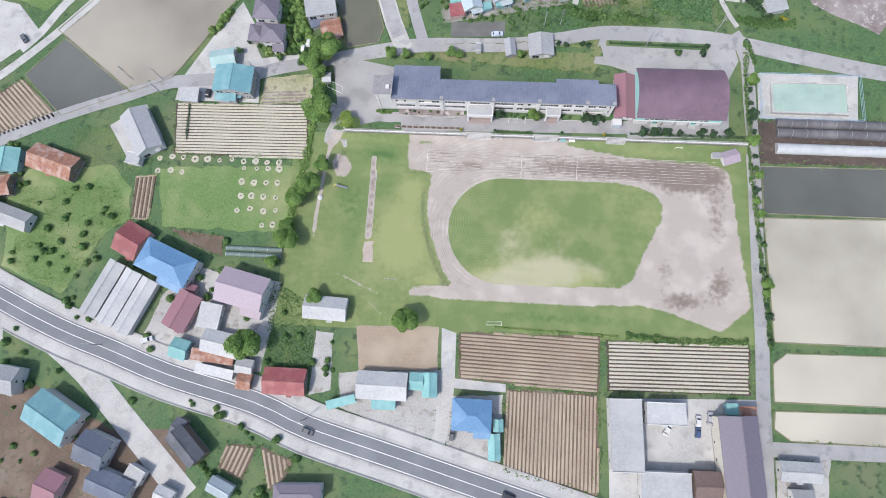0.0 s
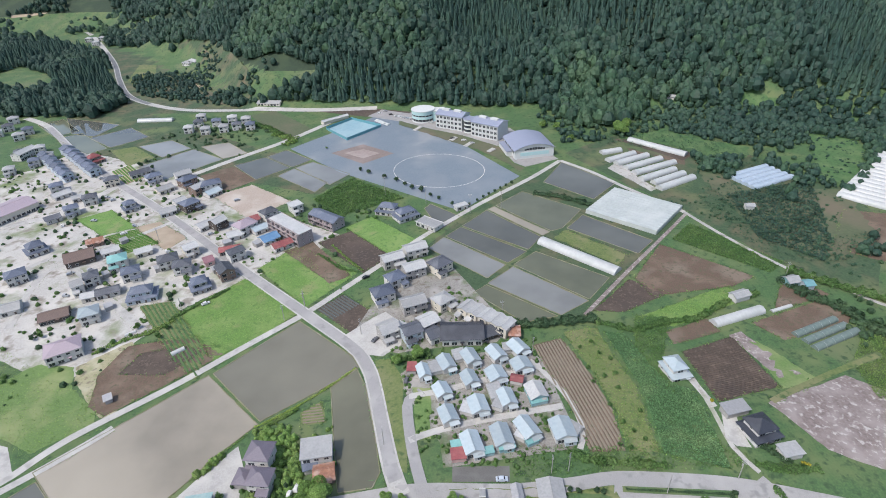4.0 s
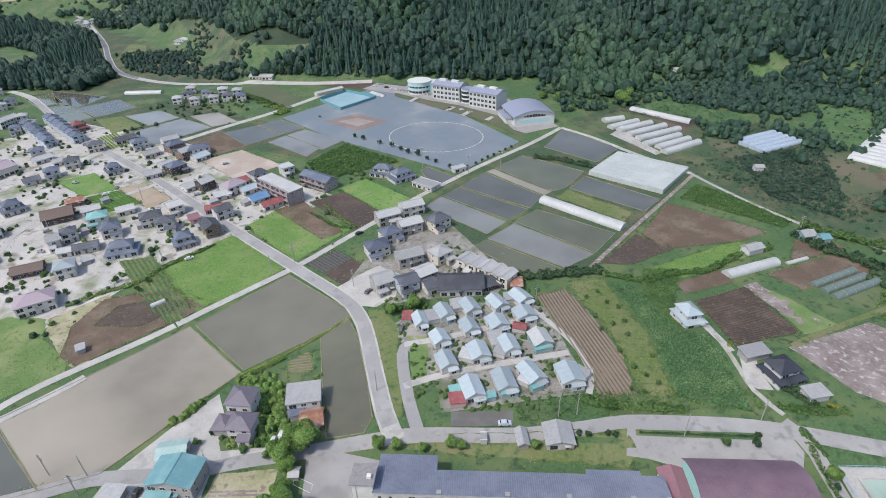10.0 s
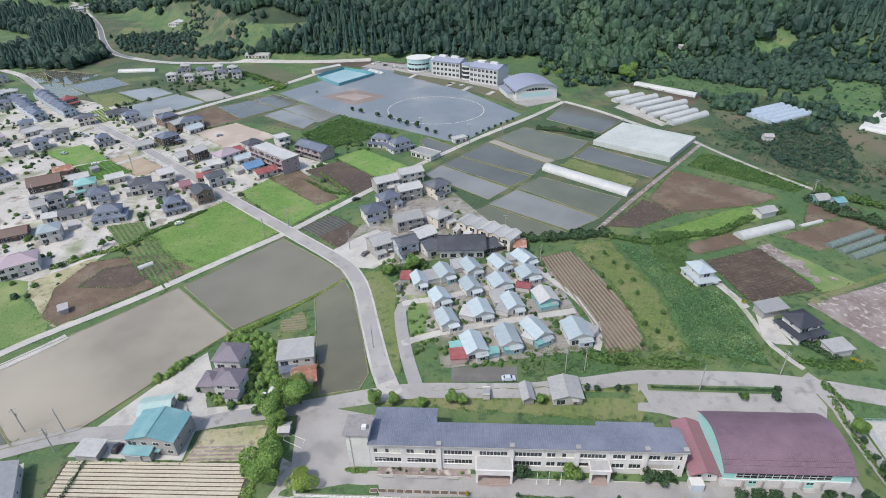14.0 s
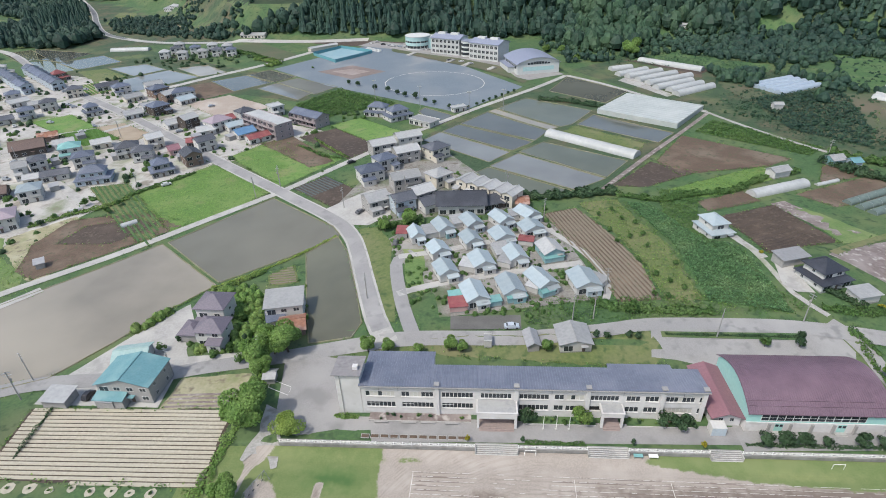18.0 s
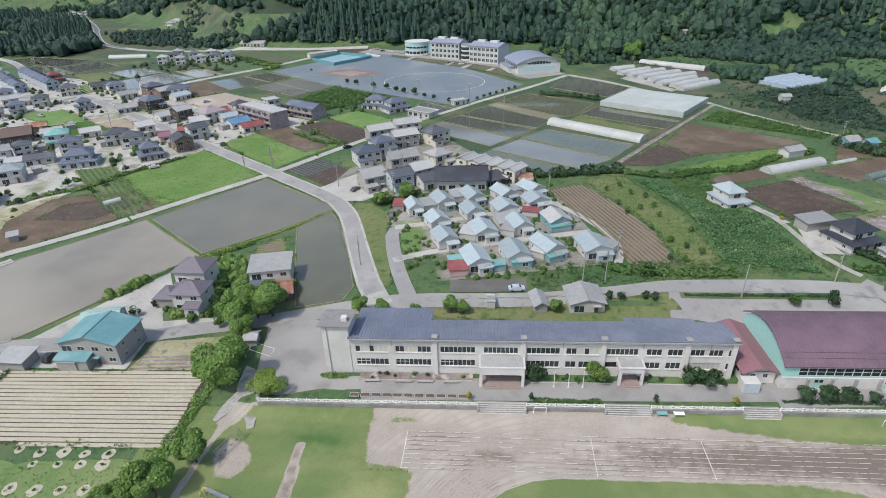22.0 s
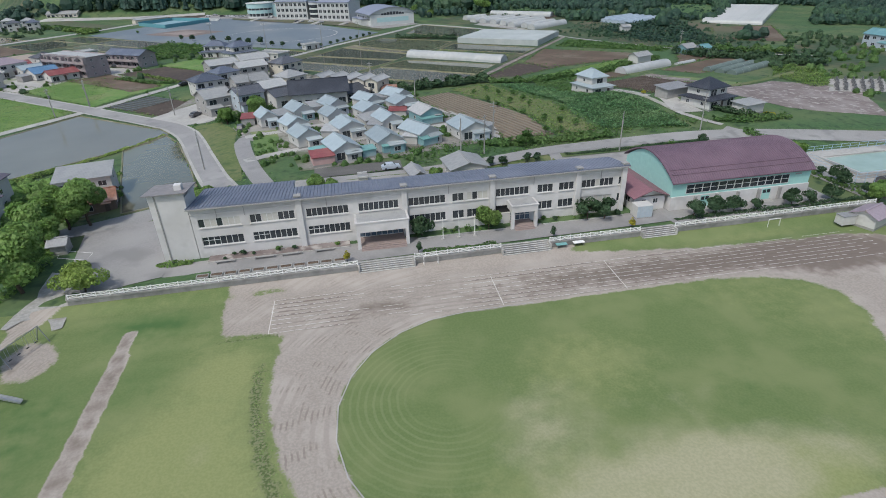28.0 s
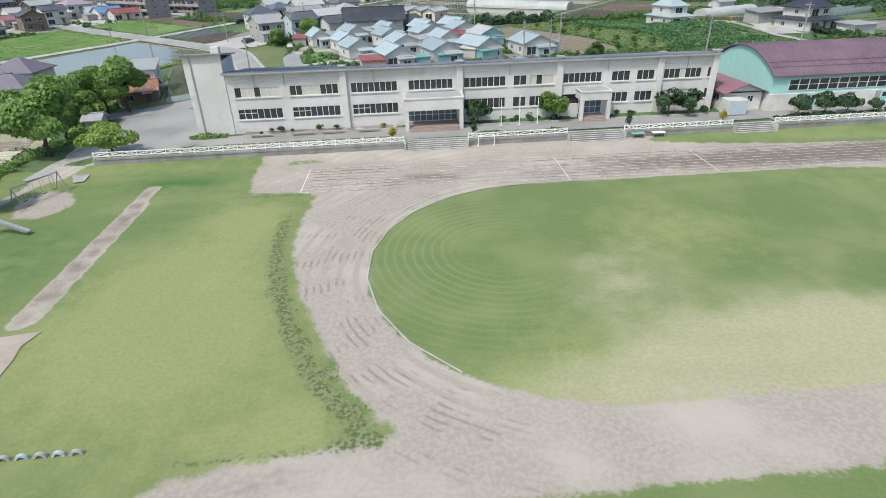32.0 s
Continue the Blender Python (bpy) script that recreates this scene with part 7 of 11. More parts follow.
house(-75.4, -4.9, -7, 5.2, 4.4, "gable_x", WHITE, R_PALE, "small white shed beside the house", fit=False, name='shed', category='shed', h=2.6, over=0.4)
house(-61.0, -8.9, 0, 13.5, 8.1, "gable_x", BROWNWALL, R_RED, "house with a red metal roof", h=3.2, over=0.4)
house(-49.8, 16.1, -2, 14.1, 7.3, "gable_x", WHITE, R_PALE, "white house with a pale roof", h=3.0, over=0.4)
house(-28.3, -8.4, 0, 16.0, 8.4, "gable_x", WHITE, R_PALE, "broad white house with a pale roof", h=3.4, over=0.4)
house(-17.1, -6.4, -1, 3.9, 5.0, "gable_x", TEALWALL, R_TEAL, "small wing with a teal roof", h=2.8, over=0.4)
house(-12.6, -7.3, 3, 4.2, 7.2, "gable_y", TEALWALL, R_TEAL, "small shed with a teal roof", fit=False, name='shed', category='shed', h=3.0, over=0.4)
house(-41.6, -14.4, 17, 9.0, 2.1, "shed", GREYWALL, R_TEAL, "long grey carport with a teal roof", rise=0.3, fit=False, name='carport', category='carport', h=2.6, over=0.4)
house(-27.4, -14.5, 1, 7.2, 2.2, "shed", WHITE, R_TEAL, "teal canopy before the white house", rise=0.3, fit=False, name='canopy', category='canopy', h=2.8, over=0.4)
house(1.6, -15.8, 0, 12.0, 9.3, "hip", WHITE, R_BRIGHTBLUE, "two-storey house with a blue hipped roof", storeys=2, h=5.4, over=0.4)
house(9.3, -25.5, 4, 3.2, 7.5, "gable_y", TEALWALL, R_TEAL, "narrow shed with a teal roof", fit=False, name='shed', category='shed', h=2.6, over=0.4)
house(10.4, -18.8, 3, 2.5, 3.2, "gable_y", TEALWALL, R_TEAL, "small garden shed with a teal roof", fit=False, name='shed', category='shed', h=2.6, over=0.4)
house(85.2, -24.7, 4, 11.2, 26.8, "gable_y", CREAM, R_PURPLE, "long factory hall with a purple metal roof", rise=2.2, h=7.0, over=0.4)
house(50.8, -19.0, 2, 9.7, 21.9, "flat", WHITE, R_PALE, "long white flat-roofed factory wing", h=5.0, over=0.2)
house(63.4, -11.8, 1, 11.9, 6.7, "flat", WHITE, R_PALE, "white flat-roofed factory wing", h=4.5, over=0.2)
house(62.9, -34.8, 1, 15.0, 10.6, "flat", WHITE, R_PALE, "white flat-roofed factory wing", h=4.5, over=0.2)
house(75.2, -32.5, 1, 7.4, 7.9, "gable_x", BROWNWALL, R_BROWN, "factory shed with a dark brown roof", h=5.0, over=0.4)
house(89.3, -9.5, 3, 4.8, 2.1, "shed", BROWNWALL, R_RUST, "lean-to with a rusty metal roof", rise=0.4, fit=False, name='shed', category='shed', h=3.0, over=0.4)
house(84.5, -9.2, 3, 2.9, 2.9, "shed", TEALWALL, R_TEAL, "lean-to with a teal metal roof", rise=0.4, fit=False, name='shed', category='shed', h=3.0, over=0.4)
house(-137.1, -24.7, -28, 16.4, 11.1, "gable_x", WHITE, R_CYAN, "two-storey house with a blue and cyan roof", storeys=2, h=5.4, over=0.4)
house(-121.4, -34.1, -19, 10.0, 9.3, "gable_x", WHITE, R_BLUE, "house with a blue-grey roof", storeys=2, h=5.0, over=0.4)
house(-114.5, -45.1, -18, 14.0, 7.7, "gable_x", WHITE, R_BLUE, "house with a blue roof", h=4.0, over=0.4)
house(-90.8, -31.1, -43, 12.1, 6.1, "gable_x", BROWNWALL, R_SLATE, "house with a slate roof", storeys=2, h=5.0, over=0.4)
house(-95.0, -25.8, -23, 3.2, 5.6, "gable_x", BROWNWALL, R_SLATE, "wing with a slate roof", fit=False, h=3.0, over=0.4)
house(-134.8, -46.8, -18, 7.4, 9.3, "gable_x", PINKWALL, R_PINK, "house with a faded pink roof", h=3.4, over=0.4)
house(-107.3, -41.4, -24, 5.9, 5.0, "flat", WHITE, R_PALE, "small white flat-roofed house", h=3.0, over=0.2)
house(-52.5, -43.0, 3, 14.6, 4.9, "hip", WHITE, R_PURPLE, "house with a purple tiled roof", storeys=2, h=5.0, over=0.4)
house(-78.4, -43.6, -23, 7.4, 4.5, "gable_x", WHITE, R_PALEBLUE, "low house with a pale blue roof", h=3.0, over=0.4)
house(-156.6, -13.6, -7, 9.1, 8.5, "gable_x", WHITE, R_GREY, "house with a grey roof", storeys=2, h=5.0, over=0.4)
house(-96.4, -46.9, -20, 5.6, 4.4, "gable_x", WHITE, R_PALE, "small white house with a pale roof", h=3.0, over=0.4)
house(-156.4, 64.5, -17, 18.0, 8.9, "gable_x", BROWNWALL, R_RUST, "old house with a patchy rusty red roof", h=3.2, over=0.4)
house(-174.3, 64.6, 2, 8.5, 8.7, "gable_y", TEALWALL, R_TEAL, "house with a teal roof", h=3.0, over=0.4)
house(-176.3, 54.5, 8, 10.2, 7.1, "gable_x", BROWNWALL, R_RUST, "old house with a rusty red roof", h=3.0, over=0.4)
house(-170.2, 43.8, -17, 19.0, 6.4, "gable_x", WHITE, R_PALE, "white house with a pale roof", h=3.0, over=0.4)
house(-124.6, 77.6, 31, 9.6, 17.2, "gable_y", WHITE, R_GREY, "long workshop with a blue-grey metal roof", storeys=1, h=4.0, over=0.4)
house(-126.5, 67.3, -7, 5.0, 4.1, "flat", WHITE, R_PALE, "small annex of the workshop", fit=False, h=2.8, over=0.15)
house(104.4, -26.9, -0, 11.8, 5.4, "gable_x", WHITE, R_PALE, "low white house with a pale roof", h=3.2, over=0.4)
house(104.6, -34.8, 1, 5.9, 4.8, "gable_x", WHITE, R_PALE, "low white house with a pale roof", h=3.2, over=0.4)

# sheds behind the school
house(21.1, 116.4, 4, 8.2, 8.0, "gable_y", WHITE, R_PALE, "white garage with a pale metal roof", h=2.8, rise=1.2, name='garage', category='garage')
house(9.9, 115.4, 8, 3.0, 6.0, "gable_y", GREYWALL, R_GREY, "small grey storage shed", h=2.2, rise=0.8, name='shed', category='shed', fit=False)
house(-1.8, 114.9, 1, 1.9, 3.0, "flat", WHITE, R_PALE, "small white pump box", h=2.0, over=0.1, name='shed', category='shed', fit=False)

# more houses of the town
house(-212.1, 254.7, 32, 9.5, 9.0, "hip", WHITE, R_TEAL, "two-storey house with a teal roof among gardens", storeys=2)
house(-200.7, 354.9, 34, 14.8, 9.0, "hip", WHITE, R_BLUE, "two-storey house with a blue tiled roof among gardens", storeys=2)
house(-151.8, 295.2, 55, 12.5, 10.0, "hip", WHITE, R_MAUVE, "two-storey house with a mauve roof among gardens", storeys=2)
house(-199.8, 207.8, 31, 8.7, 9.0, "hip", WHITE, R_PALEBLUE, "two-storey house with a pale blue roof among gardens", storeys=2)
house(-145.0, 262.5, 46, 9.1, 7.0, "gable_x", WHITE, R_SLATE, "two-storey house with a slate roof among gardens", storeys=2)
house(-283.7, 319.0, 42, 8.6, 8.0, "hip", WHITE, R_BLUE, "two-storey house with a blue tiled roof among gardens", storeys=2)
house(-280.2, 335.0, 34, 9.0, 8.0, "hip", WHITE, R_SLATE, "two-storey house with a slate roof among gardens", storeys=2)
house(-318.6, 354.0, 40, 8.7, 8.0, "hip", WHITE, R_BLUE, "two-storey house with a blue tiled roof among gardens", storeys=2)
house(-229.3, 372.2, 44, 11.0, 8.0, "gable_x", WHITE, R_PALE, "two-storey house with a pale metal roof among gardens", storeys=2)
house(-281.6, 364.1, 35, 9.9, 8.0, "hip", CREAM, R_SLATE, "two-storey house with a slate roof among gardens", storeys=2)
house(-251.0, 368.8, 45, 10.6, 8.0, "hip", WHITE, R_BLUE, "two-storey house with a blue tiled roof among gardens", storeys=2)
house(-142.4, 312.2, 50, 9.3, 8.0, "hip", WHITE, R_SLATE, "two-storey house with a slate roof among gardens", storeys=2)
house(-217.6, 238.0, 38, 7.1, 8.0, "hip", WHITE, R_SLATE, "two-storey house with a slate roof among gardens", storeys=2)
house(-220.9, 230.5, 38, 5.5, 8.0, "gable_x", WHITE, R_PALE, "two-storey house with a pale metal roof among gardens", storeys=2)
house(-186.0, 250.3, 39, 3.9, 4.0, "shed", GREYWALL, R_GREY, "small grey shed beside a house", rise=0.4, over=0.2, h=2.2, name='shed', category='shed', fit=False)
house(-157.1, 278.4, 42, 4.6, 4.0, "shed", GREYWALL, R_GREY, "small grey shed beside a house", rise=0.4, over=0.2, h=2.2, name='shed', category='shed', fit=False)
house(-195.5, 216.2, 41, 3.7, 4.0, "shed", GREYWALL, R_GREY, "small grey shed beside a house", rise=0.4, over=0.2, h=2.2, name='shed', category='shed', fit=False)
house(-151.5, 249.3, 37, 4.1, 4.0, "shed", GREYWALL, R_GREY, "small grey shed beside a house", rise=0.4, over=0.2, h=2.2, name='shed', category='shed', fit=False)
house(-224.6, 281.1, 47, 4.3, 4.0, "shed", GREYWALL, R_GREY, "small grey shed beside a house", rise=0.4, over=0.2, h=2.2, name='shed', category='shed', fit=False)
house(-137.6, 277.7, 56, 5.0, 4.0, "shed", GREYWALL, R_GREY, "small grey shed beside a house", rise=0.4, over=0.2, h=2.2, name='shed', category='shed', fit=False)
house(-213.9, 244.3, 46, 3.3, 4.0, "shed", GREYWALL, R_GREY, "small grey shed beside a house", rise=0.4, over=0.2, h=2.2, name='shed', category='shed', fit=False)
house(240.9, 221.2, -86, 14.7, 9.0, "gable_x", BLUEWALL, R_CYAN, "two-storey house with a pale blue roof on the slope", storeys=2)

# ---- the school ----
SCHOOL_WALL = mat("school_wall", (0.585, 0.565, 0.562), (0.545, 0.527, 0.523), fine=1.2, broad=0.18, c=(0.505, 0.486, 0.48), bump=0.1, speck=((0.47, 0.45, 0.44), 0.35))
SCHOOL_ROOF = mat("school_roof", (0.165, 0.18, 0.235), (0.135, 0.15, 0.20), fine=0.8, broad=0.12, c=(0.20, 0.215, 0.27), rough=0.45, bump=0.15)
TOWER_ROOF = mat("tower_roof", (0.26, 0.245, 0.25), (0.20, 0.19, 0.195), fine=1.0, broad=0.3, bump=0.3, wave=(1.6, "X"))
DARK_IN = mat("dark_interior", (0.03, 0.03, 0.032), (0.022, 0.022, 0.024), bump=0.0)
CURTAIN = mat("pale_blind", (0.5, 0.48, 0.44), (0.45, 0.43, 0.4), fine=4.0, bump=0.1)
STEP = mat("entrance_steps", (0.30, 0.235, 0.22), (0.25, 0.20, 0.185), fine=2.0, broad=0.4, bump=0.2)
BLUEGLASS = glass("entrance_glass", (0.10, 0.14, 0.19))
FLOOR_Z, EAVE = 1.4, 10.4
FACE, BACK = 91.0, 98.5
school = thing("school_building", pose(0, 0, 0), "long white two-storey school with a blue-grey metal roof", "school")
# Solid near-black block: the darkness of the unlit rooms is in its colour.
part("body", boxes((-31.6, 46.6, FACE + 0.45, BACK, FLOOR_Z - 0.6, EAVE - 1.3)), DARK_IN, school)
GROUPS = ((-30.6, -23.8), (-22.2, -14.8), (-12.8, -5.6), (-3.8, 3.2), (5.0, 11.7), (13.0, 15.1), (15.7, 19.6), (21.1, 27.4), (29.1, 32.1), (33.3, 36.2), (37.8, 44.1), (45.2, 46.0))
LEVELS = ((3.55, 5.15), (6.95, 8.5))


def slab(name, x0, x1, y0, y1, z0, z1, m, parent, bevel=0.0, label=""):
    return part(name, boxes((x0, x1, y0, y1, z0, z1), bevel=bevel), m, parent, label)


for z0, z1, dx in ((FLOOR_Z - 0.6, 3.55, 0), (5.15, 6.95, 0), (8.5, EAVE, 0)):
    slab("wall_band", -31.6, 46.6, FACE, FACE + 0.45, z0, z1, SCHOOL_WALL, school)
for lo, hi in LEVELS:
    edges = [-31.6] + [v for g in GROUPS for v in g] + [46.6]
    for a, b in zip(edges[::2], edges[1::2]):
        slab("wall_pier", a, b, FACE, FACE + 0.45, lo, hi, SCHOOL_WALL, school)
slab("cornice", -31.6, 46.6, FACE - 0.12, FACE, 9.35, 9.5, SCHOOL_WALL, school)
for lo, hi in LEVELS:
    for g, (a, b) in enumerate(GROUPS):
        if lo < 5 and g in (3, 7):
            continue
        slab("sill", a - 0.15, b + 0.15, FACE - 0.16, FACE, lo - 0.16, lo - 0.02, SCHOOL_WALL, school)
        n = max(1, round((b - a) / 0.92))
        w = (b - a) / n
        bm = bmesh.new()
        for k in range(n + 1):
            box(bm, max(a, a + k * w - 0.045), min(b, a + k * w + 0.045), FACE + 0.1, FACE + 0.2, lo, hi)
        box(bm, a, b, FACE + 0.11, FACE + 0.19, lo, lo + 0.07)
        box(bm, a, b, FACE + 0.11, FACE + 0.19, hi - 0.07, hi)
        if lo < 5 and g in (0, 1, 2):
            box(bm, a, a + 2.8, FACE + 0.105, FACE + 0.195, lo + 0.9, lo + 0.98)
        win = part("window", bm, FRAME, school)
        for k in range(n):
            blind = (g == 5 and k > 1) or (g == 6 and k in (0, 2, 3) and lo > 5) or (g == 0 and lo > 5 and k not in (0, 3)) or (g == 1 and lo > 5 and k in (2, 3, 4)) or (g == 10 and lo > 5 and k == 3) or (g == 10 and lo < 5)
            slab("pane", a + k * w + 0.04, a + (k + 1) * w - 0.04, FACE + 0.135, FACE + 0.165, lo + 0.06, hi - 0.06, CURTAIN if blind else PANE, win)
for x in (-13.9, 4.3, 20.4, 37.0, 46.1):
    p = slab("pilaster", x - 0.5, x + 0.5, FACE - 0.4, FACE, FLOOR_Z - 0.3, 11.0, SCHOOL_WALL, school, 0.03)
    slab("cap", x - 0.62, x + 0.62, FACE - 0.55, FACE + 0.6, 11.0, 11.22, GREYWALL, p)
for x in (-22.9, -27.4, -9.2, 12.3, 28.3, 41.5):
    part("downpipe", post(bmesh.new(), x, FACE - 0.1, 8.6, EAVE, 0.06, 6), GREYWALL, school)


def slope_sheet(x0, x1, y0, z0, y1, z1, thick=0.2):
    """A roof sheet that falls from one long edge to the other."""
    bm = bmesh.new()
    v = [bm.verts.new(q) for q in ((x0, y0, z0), (x1, y0, z0), (x1, y1, z1), (x0, y1, z1), (x0, y0, z0 + thick), (x1, y0, z0 + thick), (x1, y1, z1 + thick), (x0, y1, z1 + thick))]
    for q in ((3, 2, 1, 0), (4, 5, 6, 7), (0, 1, 5, 4), (1, 2, 6, 5), (2, 3, 7, 6), (3, 0, 4, 7)):
        bm.faces.new([v[k] for k in q])
    return bm


ROOF_TOP = ((-31.9, 46.9, FACE - 0.7, EAVE + 0.3, 98.9, EAVE - 0.9), (-31.7, -15.0, 98.9, EAVE - 0.904, 104.2, EAVE - 1.5), (26.2, 41.0, 98.9, EAVE - 0.904, 100.5, EAVE - 1.09))
roof = part("roof", slope_sheet(*ROOF_TOP[0]), SCHOOL_ROOF, school)
for sheet in ROOF_TOP[1:]:
    part("roof_edge", slope_sheet(*sheet), SCHOOL_ROOF, school)
part("rear_wing", boxes((-31.4, -15.2, BACK, 103.6, FLOOR_Z, EAVE - 1.55)), SCHOOL_WALL, school)
slab("cornice_top", -31.6, 46.6, FACE - 0.1, FACE + 0.5, EAVE, EAVE + 0.27, SCHOOL_WALL, school)
part("roof_side", slope_sheet(46.3, 46.6, FACE + 0.5, EAVE - 1.2, BACK, EAVE - 2.2, 1.28), SCHOOL_WALL, school)
verts, faces = [], []
for x0, x1, ya, za, yb, zb in ROOF_TOP:
    za, zb = za + 0.2, zb + 0.2
    for x in np.arange(x0 + 0.3, x1 - 0.1, 0.6):
        k = len(verts)
        verts += [(x - 0.05, ya, za), (x, ya, za + 0.1), (x + 0.05, ya, za), (x - 0.05, yb, zb), (x, yb, zb + 0.1), (x + 0.05, yb, zb)]
        faces += [(k, k + 1, k + 4, k + 3), (k + 1, k + 2, k + 5, k + 4)]
seams = part("seams", mesh("seams", verts, faces, SCHOOL_ROOF), None, roof)
seams["kind"] = "stuff"
part("gutter", boxes((-31.9, 46.9, FACE - 0.88, FACE - 0.71, EAVE + 0.12, EAVE + 0.3)), GREYWALL, school)
# stair tower
tower = part("stair_tower", boxes((-37.3, -31.7, FACE, 97.6, FLOOR_Z - 0.6, 12.5)), SCHOOL_WALL, school)
part("tower_front", boxes((-37.3, -31.7, FACE, FACE + 0.4, 12.5, 13.4)), SCHOOL_WALL, tower)
part("tower_roof", slope_sheet(-38.0, -31.2, FACE - 0.6, 13.5, 98.2, 12.5), TOWER_ROOF, school)
slab("roof_box", -33.4, -32.2, 92.6, 93.8, 13.3, 14.3, SCHOOL_WALL, school, 0.03)
slab("tower_edge", -36.35, -36.15, FACE - 0.12, FACE, FLOOR_Z, 13.3, GREYWALL, school)
# entrance porches
for x0, x1, y0, zs, zt in ((-4.7, 4.4, 87.0, 4.6, 6.5), (23.3, 28.3, 88.0, 4.7, 6.1)):
    porch = slab("porch_roof", x0, x1, y0, FACE, zs, zt, SCHOOL_WALL, school, 0.04)
    slab("porch_edge", x0 - 0.12, x1 + 0.12, y0 - 0.12, FACE, zt - 0.12, zt + 0.05, SCHOOL_WALL, porch)
    slab("porch_top", x0 + 0.25, x1 - 0.25, y0 + 0.25, FACE - 0.02, zt + 0.05, zt + 0.09, R_PALE, porch)
    for px in (x0 + 0.3, x1 - 0.3):
        slab("pillar", px - 0.3, px + 0.3, y0, y0 + 0.6, FLOOR_Z - 0.2, zs, SCHOOL_WALL, school, 0.03)
    for k in range(4):
        slab("step", x0 + 0.6, x1 - 0.6, y0 - 0.9 + k * 0.35, FACE, FLOOR_Z - 0.1, FLOOR_Z + 0.15 * (k + 1), STEP, school)
    n = max(3, round((x1 - x0 - 1.2) / 1.0))
    w = (x1 - x0 - 1.2) / n
    bm = bmesh.new()
    for k in range(n + 1):
        box(bm, x0 + 0.6 + k * w - 0.05, x0 + 0.6 + k * w + 0.05, FACE - 0.2, FACE - 0.05, FLOOR_Z + 0.6, zs)
    for z in (FLOOR_Z + 0.6, FLOOR_Z + 1.6, zs - 0.1):
        box(bm, x0 + 0.6, x1 - 0.6, FACE - 0.19, FACE - 0.06, z, z + 0.09)
    doors = part("entrance_door", bm, FRAME, school)
    for k in range(n):
        slab("pane", x0 + 0.6 + k * w + 0.05, x0 + 0.6 + (k + 1) * w - 0.05, FACE - 0.15, FACE - 0.11, FLOOR_Z + 0.65, zs - 0.05, BLUEGLASS, doors)
# terrace: retaining wall, stairs, white rail fences
RAIL = mat("white_rail", (0.78, 0.77, 0.75), (0.7, 0.69, 0.67), fine=3.0, bump=0.1)
RETAIN = mat("retaining_wall", (0.27, 0.26, 0.25), (0.2, 0.195, 0.185), fine=1.0, broad=0.3, c=(0.33, 0.32, 0.31), bump=0.2)
for x0, x1 in ((-49.4, -5.0), (4.3, 19.6), (28.2, 45.6), (52.2, 95.0)):
    w = thing("retaining_wall", pose(0, 0, 0), "grey concrete retaining wall below the school forecourt", "wall", kind="structure")
    for k in range(max(1, round((x1 - x0) / 4.5))):
        n = max(1, round((x1 - x0) / 4.5))
        a, b = x0 + (x1 - x0) * k / n, x0 + (x1 - x0) * (k + 1) / n
        slab("wall_panel", a + 0.01, b - 0.01, 81.55, 82.1, -0.3, 1.2, RETAIN, w)
    slab("coping", x0 - 0.05, x1 + 0.05, 81.45, 82.65, 1.203, 1.5, RETAIN, w)
    f = thing("rail_fence", pose(0, 0, 0), "white painted rail fence with crossed braces", "fence", "white rail fences")
    n = round((x1 - x0) / 2.0)
    s = (x1 - x0 - 0.3) / n
    for k in range(n + 1):
        slab("post", x0 + 0.15 + k * s - 0.07, x0 + 0.15 + k * s + 0.07, 81.7, 81.84, 1.5, 2.35, RAIL, f)
    for z in (1.65, 2.2):
        slab("rail", x0 + 0.1, x1 - 0.1, 81.66, 81.7, z, z + 0.12, RAIL, f)
    L = math.hypot(s, 0.47)
    bar = bpy.data.meshes.new("brace")
    bb = boxes((-L / 2, L / 2, -0.02, 0.02, -0.04, 0.04))
    bb.to_mesh(bar)
    bb.free()
    bar.materials.append(RAIL)
    for k in range(n):
        for sgn in (-1, 1):
            part("brace", bar, None, f).matrix_basis = pose(x0 + 0.15 + (k + 0.5) * s, 81.69 + 0.03 * sgn, 1.99, 0, sgn * math.degrees(math.atan2(0.47, s)), 0)
NOSING = mat("worn_nosing", (0.50, 0.485, 0.465), (0.40, 0.385, 0.37), fine=2.0, broad=0.4, bump=0.1)
for x0, x1, lab in ((-5.0, 4.3, "wide pale concrete stairs to the playground"), (19.6, 28.2, "grey stairs to the playground"), (45.6, 52.2, "grey stairs to the playground")):
    st = thing("stairs", pose(0, 0, 0), lab, "stairs", "terrace stairs", "structure")
    for k in range(8):
        top = 0.185 * (k + 1) + (0.02 if k == 7 else 0)
        slab("step", x0 + 0.02, x1 - 0.02, 79.7 + k * 0.38, 82.85, -0.2, top, GRAVEL if x0 < 0 else RETAIN, st)
        slab("nosing", x0 + 0.03, x1 - 0.03, 79.66 + k * 0.38, 79.87 + k * 0.38, top + 0.003, top + 0.035, NOSING, st)
    for px in (x0, x1):
        slab("cheek", px - 0.12, px + 0.12, 80.6, 82.7, -0.2, 1.55, CONC, st)
